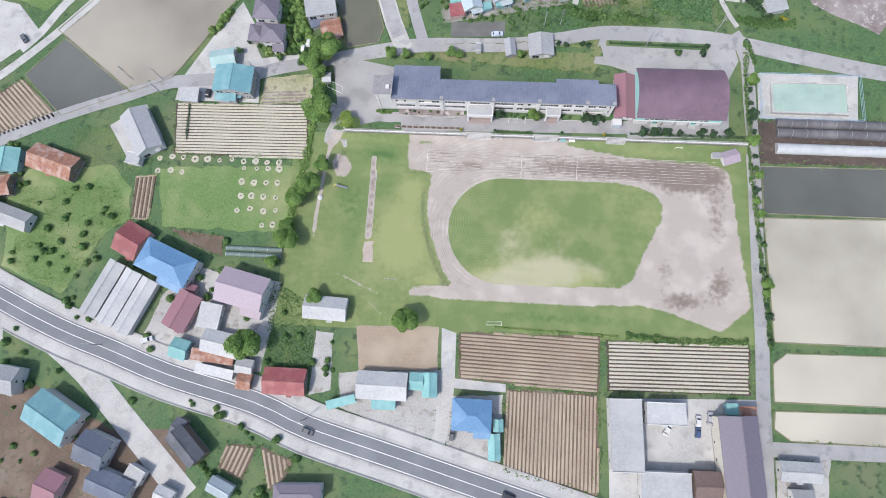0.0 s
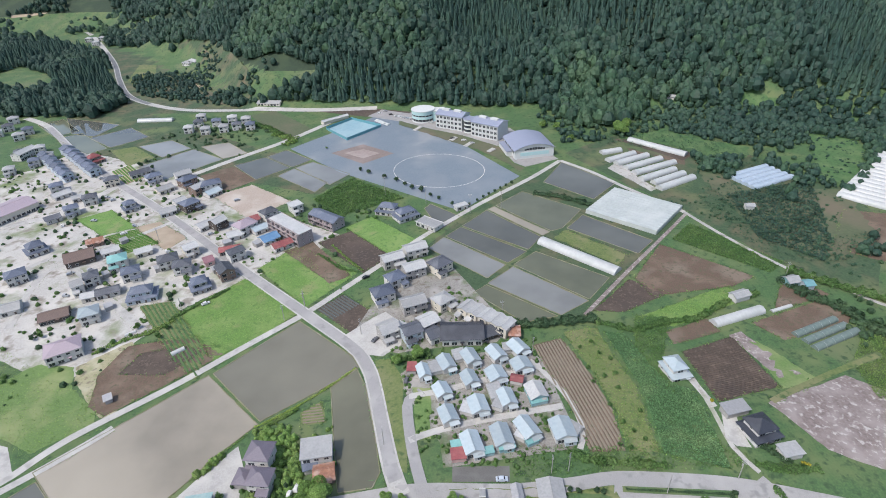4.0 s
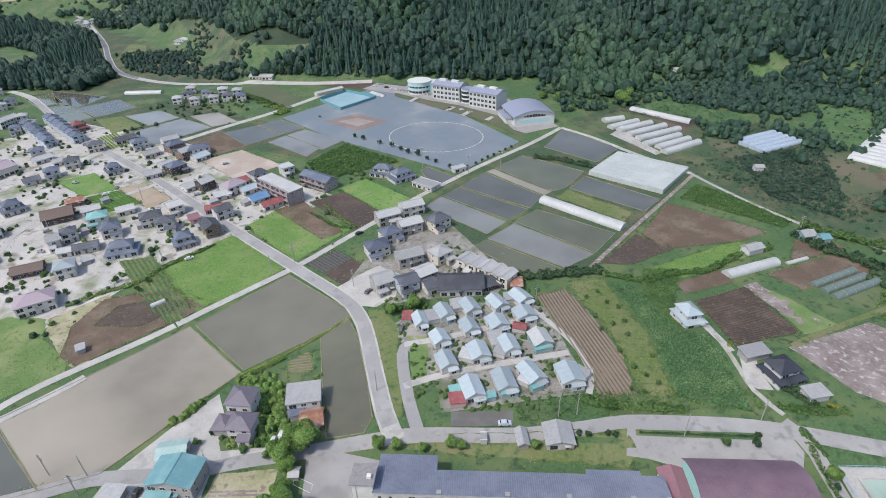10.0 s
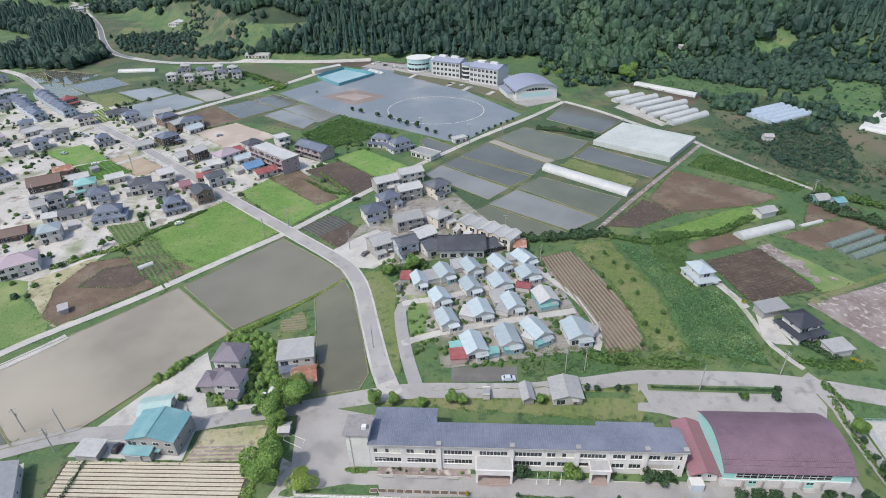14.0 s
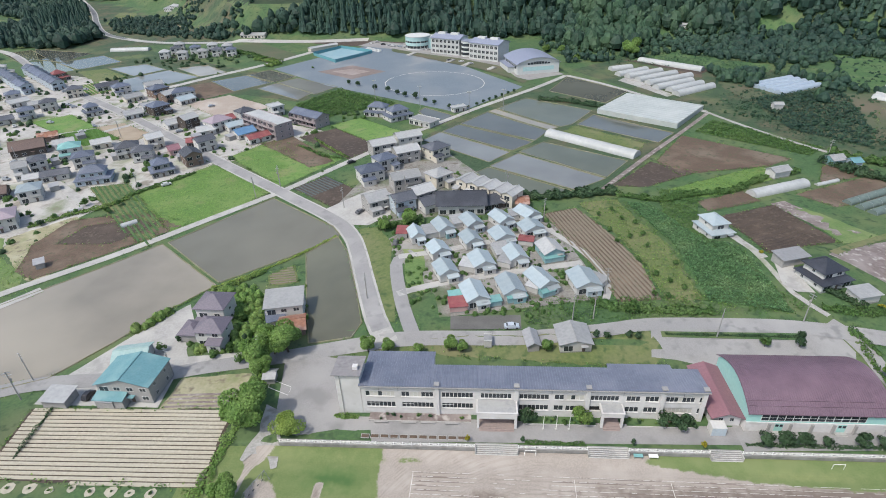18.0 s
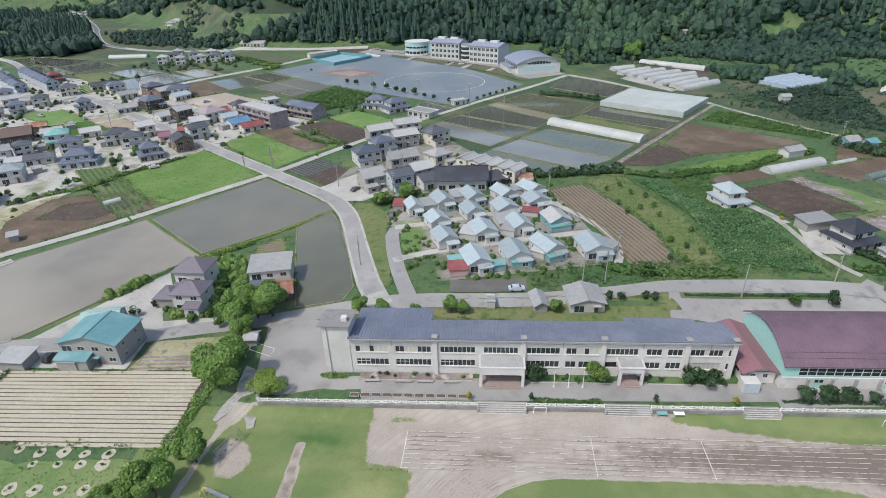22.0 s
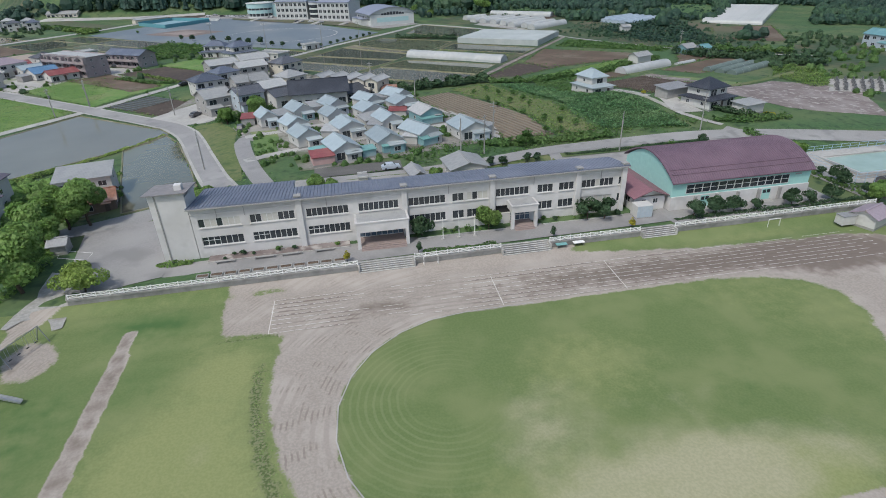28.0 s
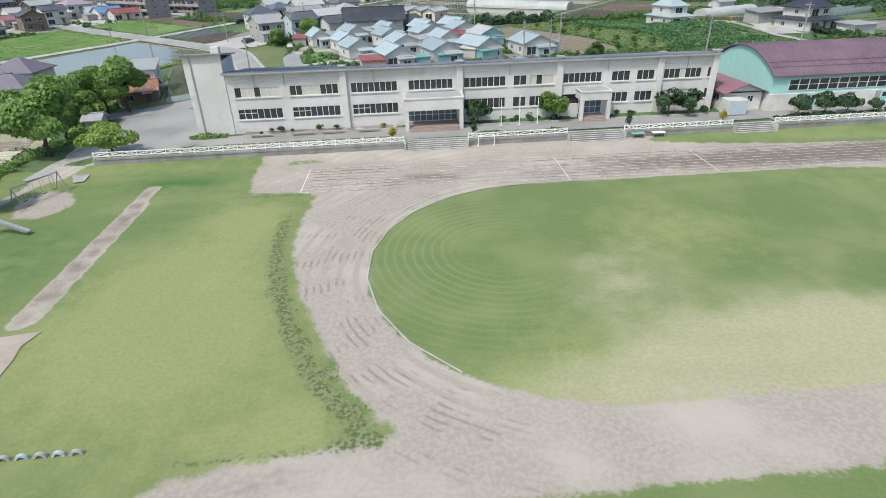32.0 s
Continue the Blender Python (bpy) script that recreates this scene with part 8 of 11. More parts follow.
# planting strip and kerbs before the facade
for x0, x1 in ((-30.0, -6.0), (6.0, 22.5), (29.5, 45.5)):
    bed = thing("planting_bed", pose(0, 0, 0), "narrow kerbed planting bed along the school wall", "planting bed")
    for k in range(max(1, round((x1 - x0) / 4))):
        n = max(1, round((x1 - x0) / 4))
        a, b = x0 + (x1 - x0) * k / n, x0 + (x1 - x0) * (k + 1) / n
        slab("kerb", a + 0.02, b - 0.02, 88.4, 88.6, FLOOR_Z - 0.2, FLOOR_Z + 0.32, CONC, bed)
    slab("soil", x0, x1, 88.6, 90.9, FLOOR_Z - 0.2, FLOOR_Z + 0.22, GREYSOIL if x0 < 0 else WILD, bed)
for k in range(11):
    x = -30.0 + k * 2.2
    b = thing("planter", pose(x, 83.9, float(ground(x, 83.9)) + 0.13), "empty kerbed planter frame on the forecourt", "planter", "forecourt planters")
    for d in ((-0.95, 0.95, -0.55, -0.45, 0, 0.25), (-0.95, 0.95, 0.45, 0.55, 0, 0.25), (-0.95, -0.85, -0.45, 0.45, 0, 0.25), (0.85, 0.95, -0.45, 0.45, 0, 0.25)):
        slab("kerb", *d, CONC, b)
    slab("soil", -0.85, 0.85, -0.45, 0.45, 0, 0.15, SOIL, b)
for x, w in ((-27.0, 3.2), (-20.5, 3.6), (-10.5, 3.2), (-16.0, 3.4)):
    b = thing("bench", pose(x, 87.9, FLOOR_Z + 0.13), "low grey slatted bench before the school", "bench", "benches")
    slab("seat", -w / 2, w / 2, -0.25, 0.25, 0.38, 0.45, GREYWALL, b)
    for px in (-w / 2 + 0.2, w / 2 - 0.2):
        slab("leg", px - 0.06, px + 0.06, -0.2, 0.2, 0, 0.38, GREYWALL, b)
for x in (10.4, 13.3, 16.2):
    fl = thing("flagpole", pose(x, 87.2, FLOOR_Z), "slim white flagpole without a flag", "flagpole", "flagpoles")
    part("pole", post(bmesh.new(), 0, 0, 0, 4.4 if x != 13.3 else 4.8, 0.07, 8, 0.05), RAIL, fl)
    slab("foot", -0.3, 0.3, -0.3, 0.3, 0, 0.3, CONC, fl, 0.02)
cab = thing("storage_cabinet", pose(48.8, 87.6, FLOOR_Z + 0.11), "white metal storage cabinet beside the school", "cabinet")
slab("body", -1.6, 1.6, -1.2, 1.2, 0.1, 2.5, WHITE, cab, 0.03)
for k in range(4):
    slab("door_leaf", -1.55 + k * 0.78, -0.82 + k * 0.78, -1.23, -1.2, 0.2, 2.4, BLUEWALL, cab)
box_ = thing("storage_box", pose(83.8, 77.1, 0.55), "white metal storage box beside the playground fence", "storage box")
slab("body", -1.4, 1.4, -0.9, 0.9, 0, 1.7, WHITE, box_, 0.03)
slab("lid", -1.5, 1.5, -1.0, 1.0, 1.7, 1.78, R_PALE, box_)
house(88.3, 76.4, 20, 5.0, 4.0, "gable_x", WHITE, R_MAUVE, "small white shed with a mauve roof beside the playground", h=2.4, rise=0.9, name="shed", category="shed", fit=False)
for x, col in ((30.2, R_TEAL), (33.4, RAIL)):
    t = thing("outdoor_table", pose(x, 80.9, 0.54), "low %s table standing on the playground" % ("teal" if col is R_TEAL else "white"), "table")
    slab("tabletop", -1.0, 1.0, -0.45, 0.45, 0.65, 0.72, col, t)
    for px in (-0.85, 0.85):
        for py in (-0.35, 0.35):
            slab("leg", px - 0.04, px + 0.04, py - 0.04, py + 0.04, 0, 0.65, GREYWALL, t)


def goal(x, y, turn, w=3.0, h=2.0, d=1.2, lift=0.0):
    g = thing("goal_frame", pose(x, y, float(ground(x, y)) + 0.07 + lift, 0, 0, turn), "white metal goal frame", "goal")
    for px in (-w / 2, w / 2):
        part("post", post(bmesh.new(), px, 0, 0, h, 0.05, 8), RAIL, g)
        slab("side_bar", px - 0.04, px + 0.04, 0, d, 0.0, 0.08, RAIL, g)
    slab("crossbar", -w / 2, w / 2, -0.05, 0.05, h - 0.1, h, RAIL, g)
    slab("rear_bar", -w / 2, w / 2, d - 0.04, d + 0.04, 0, 0.08, RAIL, g)


goal(7.0, 80.6, 0, 2.4, 1.8, lift=0.42)
goal(71.0, 79.5, 0, 2.4, 1.6, lift=0.22)
goal(8.0, 13.5, 3, 5.0, 2.1)

# ---- sports hall ----
TEAL = mat("hall_teal", (0.333, 0.571, 0.536), (0.302, 0.525, 0.495), fine=1.2, broad=0.2, bump=0.08)
HALL_ROOF = mat("hall_roof", (0.152, 0.100, 0.132), (0.124, 0.083, 0.110), fine=0.8, broad=0.1, c=(0.179, 0.120, 0.155), rough=0.5, bump=0.15)
hall = thing("sports_hall", pose(0, 0, 0), "sports hall with teal walls and an arched maroon roof", "sports hall")
HX0, HX1, HY0, HY1 = 55.0, 85.0, 88.2, 106.6


def arch(u):
    """Height of the vault at u from 0 (south eave) to 1 (north eave)."""
    return 7.0 + 3.6 * math.sin(math.pi * u) ** 0.85


slab("lower_wall", HX0, HX1, HY0, HY1, FLOOR_Z - 0.5, 4.2, SCHOOL_WALL, hall)
slab("upper_wall", HX0 + 0.04, HX1 - 0.04, HY0 + 0.25, HY1 - 0.25, 4.2, 7.0, TEAL, hall)
for x in (HX0 + 0.05, HX1 - 0.35):
    bm = bmesh.new()
    rows = [[bm.verts.new((x + dx, HY0 + 0.3 + (HY1 - HY0 - 0.6) * k / 20, arch(k / 20) - 0.05)) for k in range(21)] for dx in (0, 0.3)]
    low = [[bm.verts.new((x + dx, HY0 + 0.3 + (HY1 - HY0 - 0.6) * k / 20, 6.99)) for k in range(21)] for dx in (0, 0.3)]
    for r, l in zip(rows, low):
        for k in range(20):
            bm.faces.new((r[k], r[k + 1], l[k + 1], l[k]))
    bmesh.ops.recalc_face_normals(bm, faces=bm.faces[:])
    part("gable_wall", bm, TEAL, hall)
bm = bmesh.new()
N = 28
rows = []
for x in (HX0 - 0.35, HX1 + 0.35):
    top = [bm.verts.new((x, HY0 - 0.4 + (HY1 - HY0 + 0.8) * k / N, arch(k / N) + 0.2)) for k in range(N + 1)]
    low = [bm.verts.new((x, HY0 - 0.4 + (HY1 - HY0 + 0.8) * k / N, arch(k / N))) for k in range(N + 1)]
    rows.append((top, low))
for k in range(N):
    bm.faces.new((rows[0][0][k], rows[1][0][k], rows[1][0][k + 1], rows[0][0][k + 1]))
    bm.faces.new((rows[0][1][k], rows[0][1][k + 1], rows[1][1][k + 1], rows[1][1][k]))
    for t, l in rows:
        bm.faces.new((t[k], t[k + 1], l[k + 1], l[k]))
for k in (0, N):
    bm.faces.new((rows[0][0][k], rows[0][1][k], rows[1][1][k], rows[1][0][k]))
bmesh.ops.recalc_face_normals(bm, faces=bm.faces[:])
hroof = part("roof", bm, HALL_ROOF, hall)
verts, faces = [], []
for x in np.arange(HX0 - 0.2, HX1 + 0.3, 0.5):
    for k in range(N):
        i = len(verts)
        for kk in (k, k + 1):
            y, z = HY0 - 0.4 + (HY1 - HY0 + 0.8) * kk / N, arch(kk / N) + 0.2
            verts += [(x - 0.05, y, z), (x, y, z + 0.09), (x + 0.05, y, z)]
        faces += [(i, i + 1, i + 4, i + 3), (i + 1, i + 2, i + 5, i + 4)]
part("seams", mesh("seams", verts, faces, HALL_ROOF), None, hroof)["kind"] = "stuff"
for u in (0.075, 0.13):
    y, z = HY0 - 0.4 + (HY1 - HY0 + 0.8) * u, arch(u) + 0.2
    slab("snow_guard", HX0, HX1, y - 0.05, y + 0.05, z, z + 0.16, HALL_ROOF, hall)
n = 13
for k in range(n):
    a, b = 58.0 + 22.2 * k / n, 58.0 + 22.2 * (k + 1) / n
    bm = boxes((a, a + 0.07, HY0 + 0.14, HY0 + 0.25, 4.65, 6.5), (b - 0.07, b, HY0 + 0.14, HY0 + 0.25, 4.65, 6.5), (a + 0.07, b - 0.07, HY0 + 0.15, HY0 + 0.25, 4.65, 4.73), (a + 0.07, b - 0.07, HY0 + 0.15, HY0 + 0.25, 6.42, 6.5), (a + 0.07, b - 0.07, HY0 + 0.15, HY0 + 0.25, 5.55, 5.62))
    wn_ = part("window", bm, FRAME, hall)
    for z0, z1 in ((4.73, 5.55), (5.62, 6.42)):
        slab("pane", a + 0.07, b - 0.07, HY0 + 0.19, HY0 + 0.23, z0, z1, PANE, wn_)
for x in (60.0, 64.6, 69.2, 73.8, 78.4):
    slab("buttress", x - 0.25, x + 0.25, HY0 - 0.5, HY0, FLOOR_Z - 0.3, 4.15, GREYWALL, hall, 0.03)
for x in (62.2, 75.6):
    d = slab("door", x - 0.9, x + 0.9, HY0 - 0.06, HY0, FLOOR_Z, 4.0, TEAL, hall)
    for px in (-0.45, 0.45):
        slab("pane", x + px - 0.35, x + px + 0.35, HY0 - 0.08, HY0 - 0.06, 3.1, 3.8, PANE, d)
    for k in range(3):
        slab("step", x - 1.3, x + 1.3, HY0 - 1.5 + k * 0.35, HY0, FLOOR_Z - 0.2, FLOOR_Z + 0.12 * (k + 1), CONC, hall)
slab("vent", 81.5, 82.9, HY0 + 0.2, HY0 + 0.25, 6.2, 6.5, GREYWALL, hall)
# covered link between school and hall
link = thing("link_building", pose(0, 0, 0), "low white link building with a pink metal roof", "building")
slab("wall", 48.2, 54.6, 89.6, 105.0, FLOOR_Z - 0.4, 4.6, SCHOOL_WALL, link)
slab("passage", 46.6, 48.2, 96.0, 100.0, FLOOR_Z - 0.4, 4.4, SCHOOL_WALL, link)
part("roof", roof_mesh("gable_y", 6.6, 16.2, 1.3, 0.45, 0.15, 4.6, 51.3, 97.2), R_PINK, link)
part("gable", walls_mesh(6.4, 15.4, 4.6, "gable_y", 1.2, 51.4, 97.3, 4.4), SCHOOL_WALL, link)
part("passage_roof", roof_mesh("gable_x", 2.2, 4.6, 0.8, 0.2, 0.12, 4.4, 47.2, 98.0), R_PINK, link)
for x in (50.2, 52.6):
    o = window(link, (1.0, 1.0), x, 89.6, 2.9, 0)
o = window(link, (1.7, 1.2), 48.2, 92.0, 2.8, -90)
# pool
POOLW = mat("pool_water", (0.30, 0.39, 0.335), (0.26, 0.345, 0.295), fine=0.3, broad=0.08, rough=0.08, bump=0.05, c=(0.345, 0.42, 0.37))
pool = thing("swimming_pool", pose(117.4, 100.2, 0), "outdoor school pool with pale green water", "swimming pool")
zp = 2.0
slab("basin", -13.4, 13.4, -6.1, 6.1, -0.5, zp - 0.25, CONC, pool)
slab("water", -12.8, 12.8, -5.5, 5.5, zp - 0.25, zp - 0.2, POOLW, pool)
for d in ((-13.4, 13.4, -6.1, -5.5), (-13.4, 13.4, 5.5, 6.1), (-13.4, -12.8, -5.5, 5.5), (12.8, 13.4, -5.5, 5.5)):
    slab("coping", *d, zp - 0.25, zp + 0.1, CONC, pool)
for k in range(5):
    slab("starting_block", 12.9, 13.3, -4.4 + k * 2.2 - 0.25, -4.4 + k * 2.2 + 0.25, zp + 0.1, zp + 0.5, WHITE, pool)
pf = thing("pool_fence", pose(117.4, 100.2, 0), "pale blue mesh fence round the pool", "fence")
BLUEFENCE = mat("blue_fence", (0.36, 0.48, 0.60), (0.32, 0.43, 0.54), bump=0.05)
for x in np.arange(-17.5, 17.6, 2.5):
    for y in (-8.6, 8.6):
        slab("post", x - 0.04, x + 0.04, y - 0.04, y + 0.04, 0.2, 3.6, BLUEFENCE, pf)
for y in (-8.6, 8.6):
    for z in (2.2, 2.9, 3.55):
        slab("rail", -17.5, 17.5, y - 0.03, y + 0.03, z, z + 0.06, BLUEFENCE, pf)
for x in (-17.5, 17.5):
    for z in (2.2, 2.9, 3.55):
        slab("rail", x - 0.03, x + 0.03, -8.6, 8.6, z, z + 0.06, BLUEFENCE, pf)

# ---- playground ----


def oval(cx0, cx1, cy, r, n=24, ry=None):
    ry = ry or r
    a = [(cx0 + r * math.cos(t), cy + ry * math.sin(t)) for t in np.linspace(math.pi / 2, 1.5 * math.pi, n)]
    b = [(cx1 + 4 * math.cos(t), cy + (ry - 4) * (1 if t > 0 else -1) + 4 * math.sin(t)) for t in np.linspace(-math.pi / 2, math.pi / 2, n)]
    return a + b


TRACK_EDGE = oval(9.5, 56.5, 47.0, 19.2)


def school_ground():
    """The playground as one sheet: lawn, worn dry grass and bare earth run into one another."""
    m = bpy.data.materials.new("school_ground")
    m.use_nodes = True
    n, k = m.node_tree.nodes, m.node_tree.links.new
    p = n["Principled BSDF"]
    p.inputs["Roughness"].default_value, p.inputs["Specular IOR Level"].default_value = 0.9, 0.25
    src = n.new("ShaderNodeTexCoord").outputs["Object"]

    def tex(scale, detail=5.0, stretch=None):
        t = n.new("ShaderNodeTexNoise")
        t.inputs["Scale"].default_value, t.inputs["Detail"].default_value = scale, detail
        v = src
        if stretch:
            mp = n.new("ShaderNodeMapping")
            mp.inputs["Scale"].default_value, mp.inputs["Rotation"].default_value = stretch[:3], (0, 0, stretch[3])
            k(src, mp.inputs[0])
            v = mp.outputs[0]
        k(v, t.inputs["Vector"])
        return t.outputs[0]

    def ramp(v, lo, hi, a=0.0, b=1.0):
        r = n.new("ShaderNodeMapRange")
        r.interpolation_type = "SMOOTHSTEP"
        for i, q in enumerate((lo, hi, a, b)):
            r.inputs[i + 1].default_value = q
        k(v, r.inputs[0])
        return r.outputs[0]

    def maths(op, a, b):
        x = n.new("ShaderNodeMath")
        x.operation = op
        for i, q in enumerate((a, b)):
            if isinstance(q, (int, float)):
                x.inputs[i].default_value = q
            else:
                k(q, x.inputs[i])
        return x.outputs[0]

    def mix(f, one, two):
        x = n.new("ShaderNodeMix")
        x.data_type = "RGBA"
        for v, i in ((one, 6), (two, 7)):
            if isinstance(v, tuple):
                x.inputs[i].default_value = (*v, 1)
            else:
                k(v, x.inputs[i])
        k(f, x.inputs[0])
        return x.outputs[2]

    def wave(kind, scale, at=(0, 0, 0), turn=0.0, bend=1.2):
        w, mp = n.new("ShaderNodeTexWave"), n.new("ShaderNodeMapping")
        w.wave_type = kind
        w.rings_direction, w.bands_direction = "Z", "Y"
        w.inputs["Scale"].default_value, w.inputs["Distortion"].default_value, w.inputs["Detail Scale"].default_value = scale, bend, 1.2
        mp.vector_type = "POINT"
        mp.inputs["Location"].default_value, mp.inputs["Rotation"].default_value = (-at[0], -at[1], 0), (0, 0, turn)
        k(src, mp.inputs[0])
        k(mp.outputs[0], w.inputs["Vector"])
        return w.outputs["Fac"]

    def attr(name):
        a = n.new("ShaderNodeAttribute")
        a.attribute_name = name
        return a.outputs["Fac"]

    fine, mid, broad, wide = tex(3.2, 8), tex(0.55), tex(0.12), tex(0.035)
    grass = mix(ramp(fine, 0.35, 0.65), (0.134, 0.178, 0.068), (0.116, 0.160, 0.060))
    grass = mix(ramp(broad, 0.4, 0.68), grass, (0.172, 0.205, 0.088))
    dry = maths("ADD", attr("dry"), maths("MULTIPLY", maths("SUBTRACT", mid, 0.5), 0.7))
    grass = mix(ramp(dry, 0.25, 1.0), grass, mix(ramp(fine, 0.35, 0.65), (0.242, 0.262, 0.116), (0.212, 0.236, 0.098)))
    lush = maths("ADD", attr("lush"), maths("MULTIPLY", maths("SUBTRACT", mid, 0.5), 0.8))
    grass = mix(ramp(lush, 0.3, 0.9), grass, (0.068, 0.130, 0.042))
    # Pale straw tone: partly dry grass, partly sun glare painted into the colour.
    parched_glare = maths("ADD", attr("parched_glare"), maths("MULTIPLY", maths("SUBTRACT", tex(0.22, 6), 0.5), 0.9))
    grass = mix(ramp(parched_glare, 0.3, 1.0), grass, mix(ramp(fine, 0.35, 0.65), (0.355, 0.335, 0.22), (0.31, 0.30, 0.19)))
    weedy = maths("ADD", attr("weedy"), maths("MULTIPLY", maths("SUBTRACT", tex(1.1, 6), 0.5), 1.3))
    grass = mix(ramp(weedy, 0.35, 0.75), grass, mix(ramp(fine, 0.42, 0.58), (0.085, 0.115, 0.042), (0.19, 0.20, 0.11)))
    mown = maths("MULTIPLY", ramp(wave("RINGS", 0.34, (3.5, 49.6), bend=1.6), 0.55, 0.95), attr("mown"))
    grass = mix(maths("MULTIPLY", mown, 0.3), grass, (0.235, 0.270, 0.135))
    swath = maths("MULTIPLY", wave("BANDS", 0.085, turn=0.08, bend=2.5), ramp(wide, 0.42, 0.6, 0.0, 0.16))
    grass = mix(swath, grass, (0.20, 0.24, 0.10))
    earth = mix(ramp(fine, 0.35, 0.65), (0.355, 0.312, 0.276), (0.30, 0.262, 0.232))
    earth = mix(ramp(broad, 0.42, 0.7), earth, (0.40, 0.355, 0.32))
    dark = maths("ADD", attr("umber"), maths("MULTIPLY", maths("SUBTRACT", mid, 0.5), 1.1))
    earth = mix(ramp(dark, 0.3, 0.95), earth, (0.175, 0.142, 0.122))
    ruts = maths("MULTIPLY", maths("MULTIPLY", ramp(wave("RINGS", 0.21, (9.5, 47.0), bend=0.8), 0.45, 0.9), attr("ruts")), ramp(broad, 0.4, 0.62))
    earth = mix(maths("MULTIPLY", ruts, 0.32), earth, (0.20, 0.165, 0.142))
    tread = maths("MULTIPLY", maths("MULTIPLY", ramp(wave("RINGS", 0.47, (9.9, 47.4), bend=1.5), 0.55, 0.9), attr("ruts")), ramp(tex(0.35, 6), 0.5, 0.62))
    earth = mix(maths("MULTIPLY", tread, 0.5), earth, (0.17, 0.138, 0.118))
    lanes = maths("MULTIPLY", maths("MULTIPLY", ramp(wave("BANDS", 0.2964, turn=0.0097, bend=0.25), 0.5, 0.8), attr("lanes")), ramp(tex(0.5, 4, (0.12, 1.0, 1.0, 0.01)), 0.38, 0.56))
    earth = mix(maths("MULTIPLY", lanes, 0.78), earth, (0.165, 0.130, 0.112))
    bare = maths("ADD", attr("bare"), maths("MULTIPLY", maths("SUBTRACT", mid, 0.5), 0.75))
    bare = maths("ADD", bare, maths("MULTIPLY", maths("SUBTRACT", fine, 0.5), 0.6))
    col = mix(ramp(bare, 0.36, 0.64), grass, earth)
    k(col, p.inputs["Base Color"])
    bp = n.new("ShaderNodeBump")
    bp.inputs["Strength"].default_value, bp.inputs["Distance"].default_value = 0.5, 0.06
    k(fine, bp.inputs["Height"])
    k(bp.outputs[0], p.inputs["Normal"])

    step = 0.6
    xs, ys = np.arange(-68.0, 95.6, step), np.arange(10.0, 81.5, step)
    gx, gy = np.meshgrid(xs, ys)

    def soft(mask, r):
        a = mask.astype(float)
        for _ in range(r):
            b = np.pad(a, 1, mode="edge")
            a = (b[:-2, 1:-1] + b[2:, 1:-1] + b[1:-1, :-2] + b[1:-1, 2:] + 2 * a) / 6
        return a

    def ell(x, y, rx, ry, turn=0.0):
        c, s = math.cos(radians(turn)), math.sin(radians(turn))
        u, v = (gx - x) * c + (gy - y) * s, (gy - y) * c - (gx - x) * s
        return np.exp(-(u / rx) ** 2 - (v / ry) ** 2)

    yard = [(-26.0, 83.0), (-25.2, 68.2), (-16.2, 67.2), (-17.6, 58.0), (-17.2, 51.5), (-15.4, 44.0), (-13.0, 37.4), (-10.9, 32.0), (-8.5, 28.6), (-6.2, 26.4), (-12.0, 26.1), (-21.4, 25.2), (-22.4, 22.6), (-5.8, 21.7), (25.1, 21.7), (42.0, 22.0), (57.9, 22.7), (65.4, 21.2), (83.7, 15.2), (93.9, 23.9), (91.3, 44.4), (88.8, 71.5), (83.7, 74.1), (53.5, 75.7), (34.8, 78.9), (30.0, 83.0)]
    infield = inside(oval(9.5, 34.0, 47.0, 19.2), gx, gy) | inside([(28.0, 66.2), (48.0, 66.1), (57.0, 65.0), (62.5, 62.4), (65.4, 58.5), (64.8, 53.0), (62.0, 47.5), (59.0, 42.0), (56.5, 36.0), (54.5, 31.0), (50.0, 28.4), (28.0, 27.8)], gx, gy)
    bare = soft(inside(yard, gx, gy), 6) * (1 - soft(infield, 2) * (1 - ss(40, 48, gx)) - soft(infield, 9) * ss(40, 48, gx))
    ring = np.hypot(gx - 9.5, gy - 47.0)
    worn = ss(0, 22, (gx - 36) * 0.72 + (gy - 66) * 0.62 + 12) * infield
    bare = np.maximum(bare, soft(inside([(-38.9, 73.0), (-36.9, 72.5), (-36.3, 42.0), (-38.9, 41.4)], gx, gy), 1))
    bare = np.maximum(bare, 0.8 * soft(inside([(-52.6, 73.0), (-49.5, 73.0), (-47.4, 71.4), (-45.8, 68.2), (-47.2, 64.6), (-50.0, 64.2), (-52.2, 65.2), (-53.4, 69.2)], gx, gy), 4))
    path = np.interp(gy, [30, 50, 72, 79, 83], [-57.6, -57.2, -55.3, -53.8, -53.0])
    bare = np.maximum(bare, 0.9 * np.exp(-((gx - path) / (0.75 + 2.6 * ss(74, 80, gy))) ** 4) * ss(38, 46, gy))
    bare = np.maximum(bare, 0.62 * ell(-41.0, 26.0, 13, 0.7, -24) + 0.55 * ell(-33, 17, 9, 0.6, -40))
    # Thin bare patch in the south infield, partly glare painted as pale ground.
    bare = np.maximum(bare, 0.42 * ell(15, 28.6, 11, 3.2))
    bare = bare * (1 - 0.55 * ell(-20, 78.6, 5, 1.0)) * (1 - 0.6 * np.exp(-((gy - 79.8) / 0.9) ** 2) * ss(28, 34, gx))
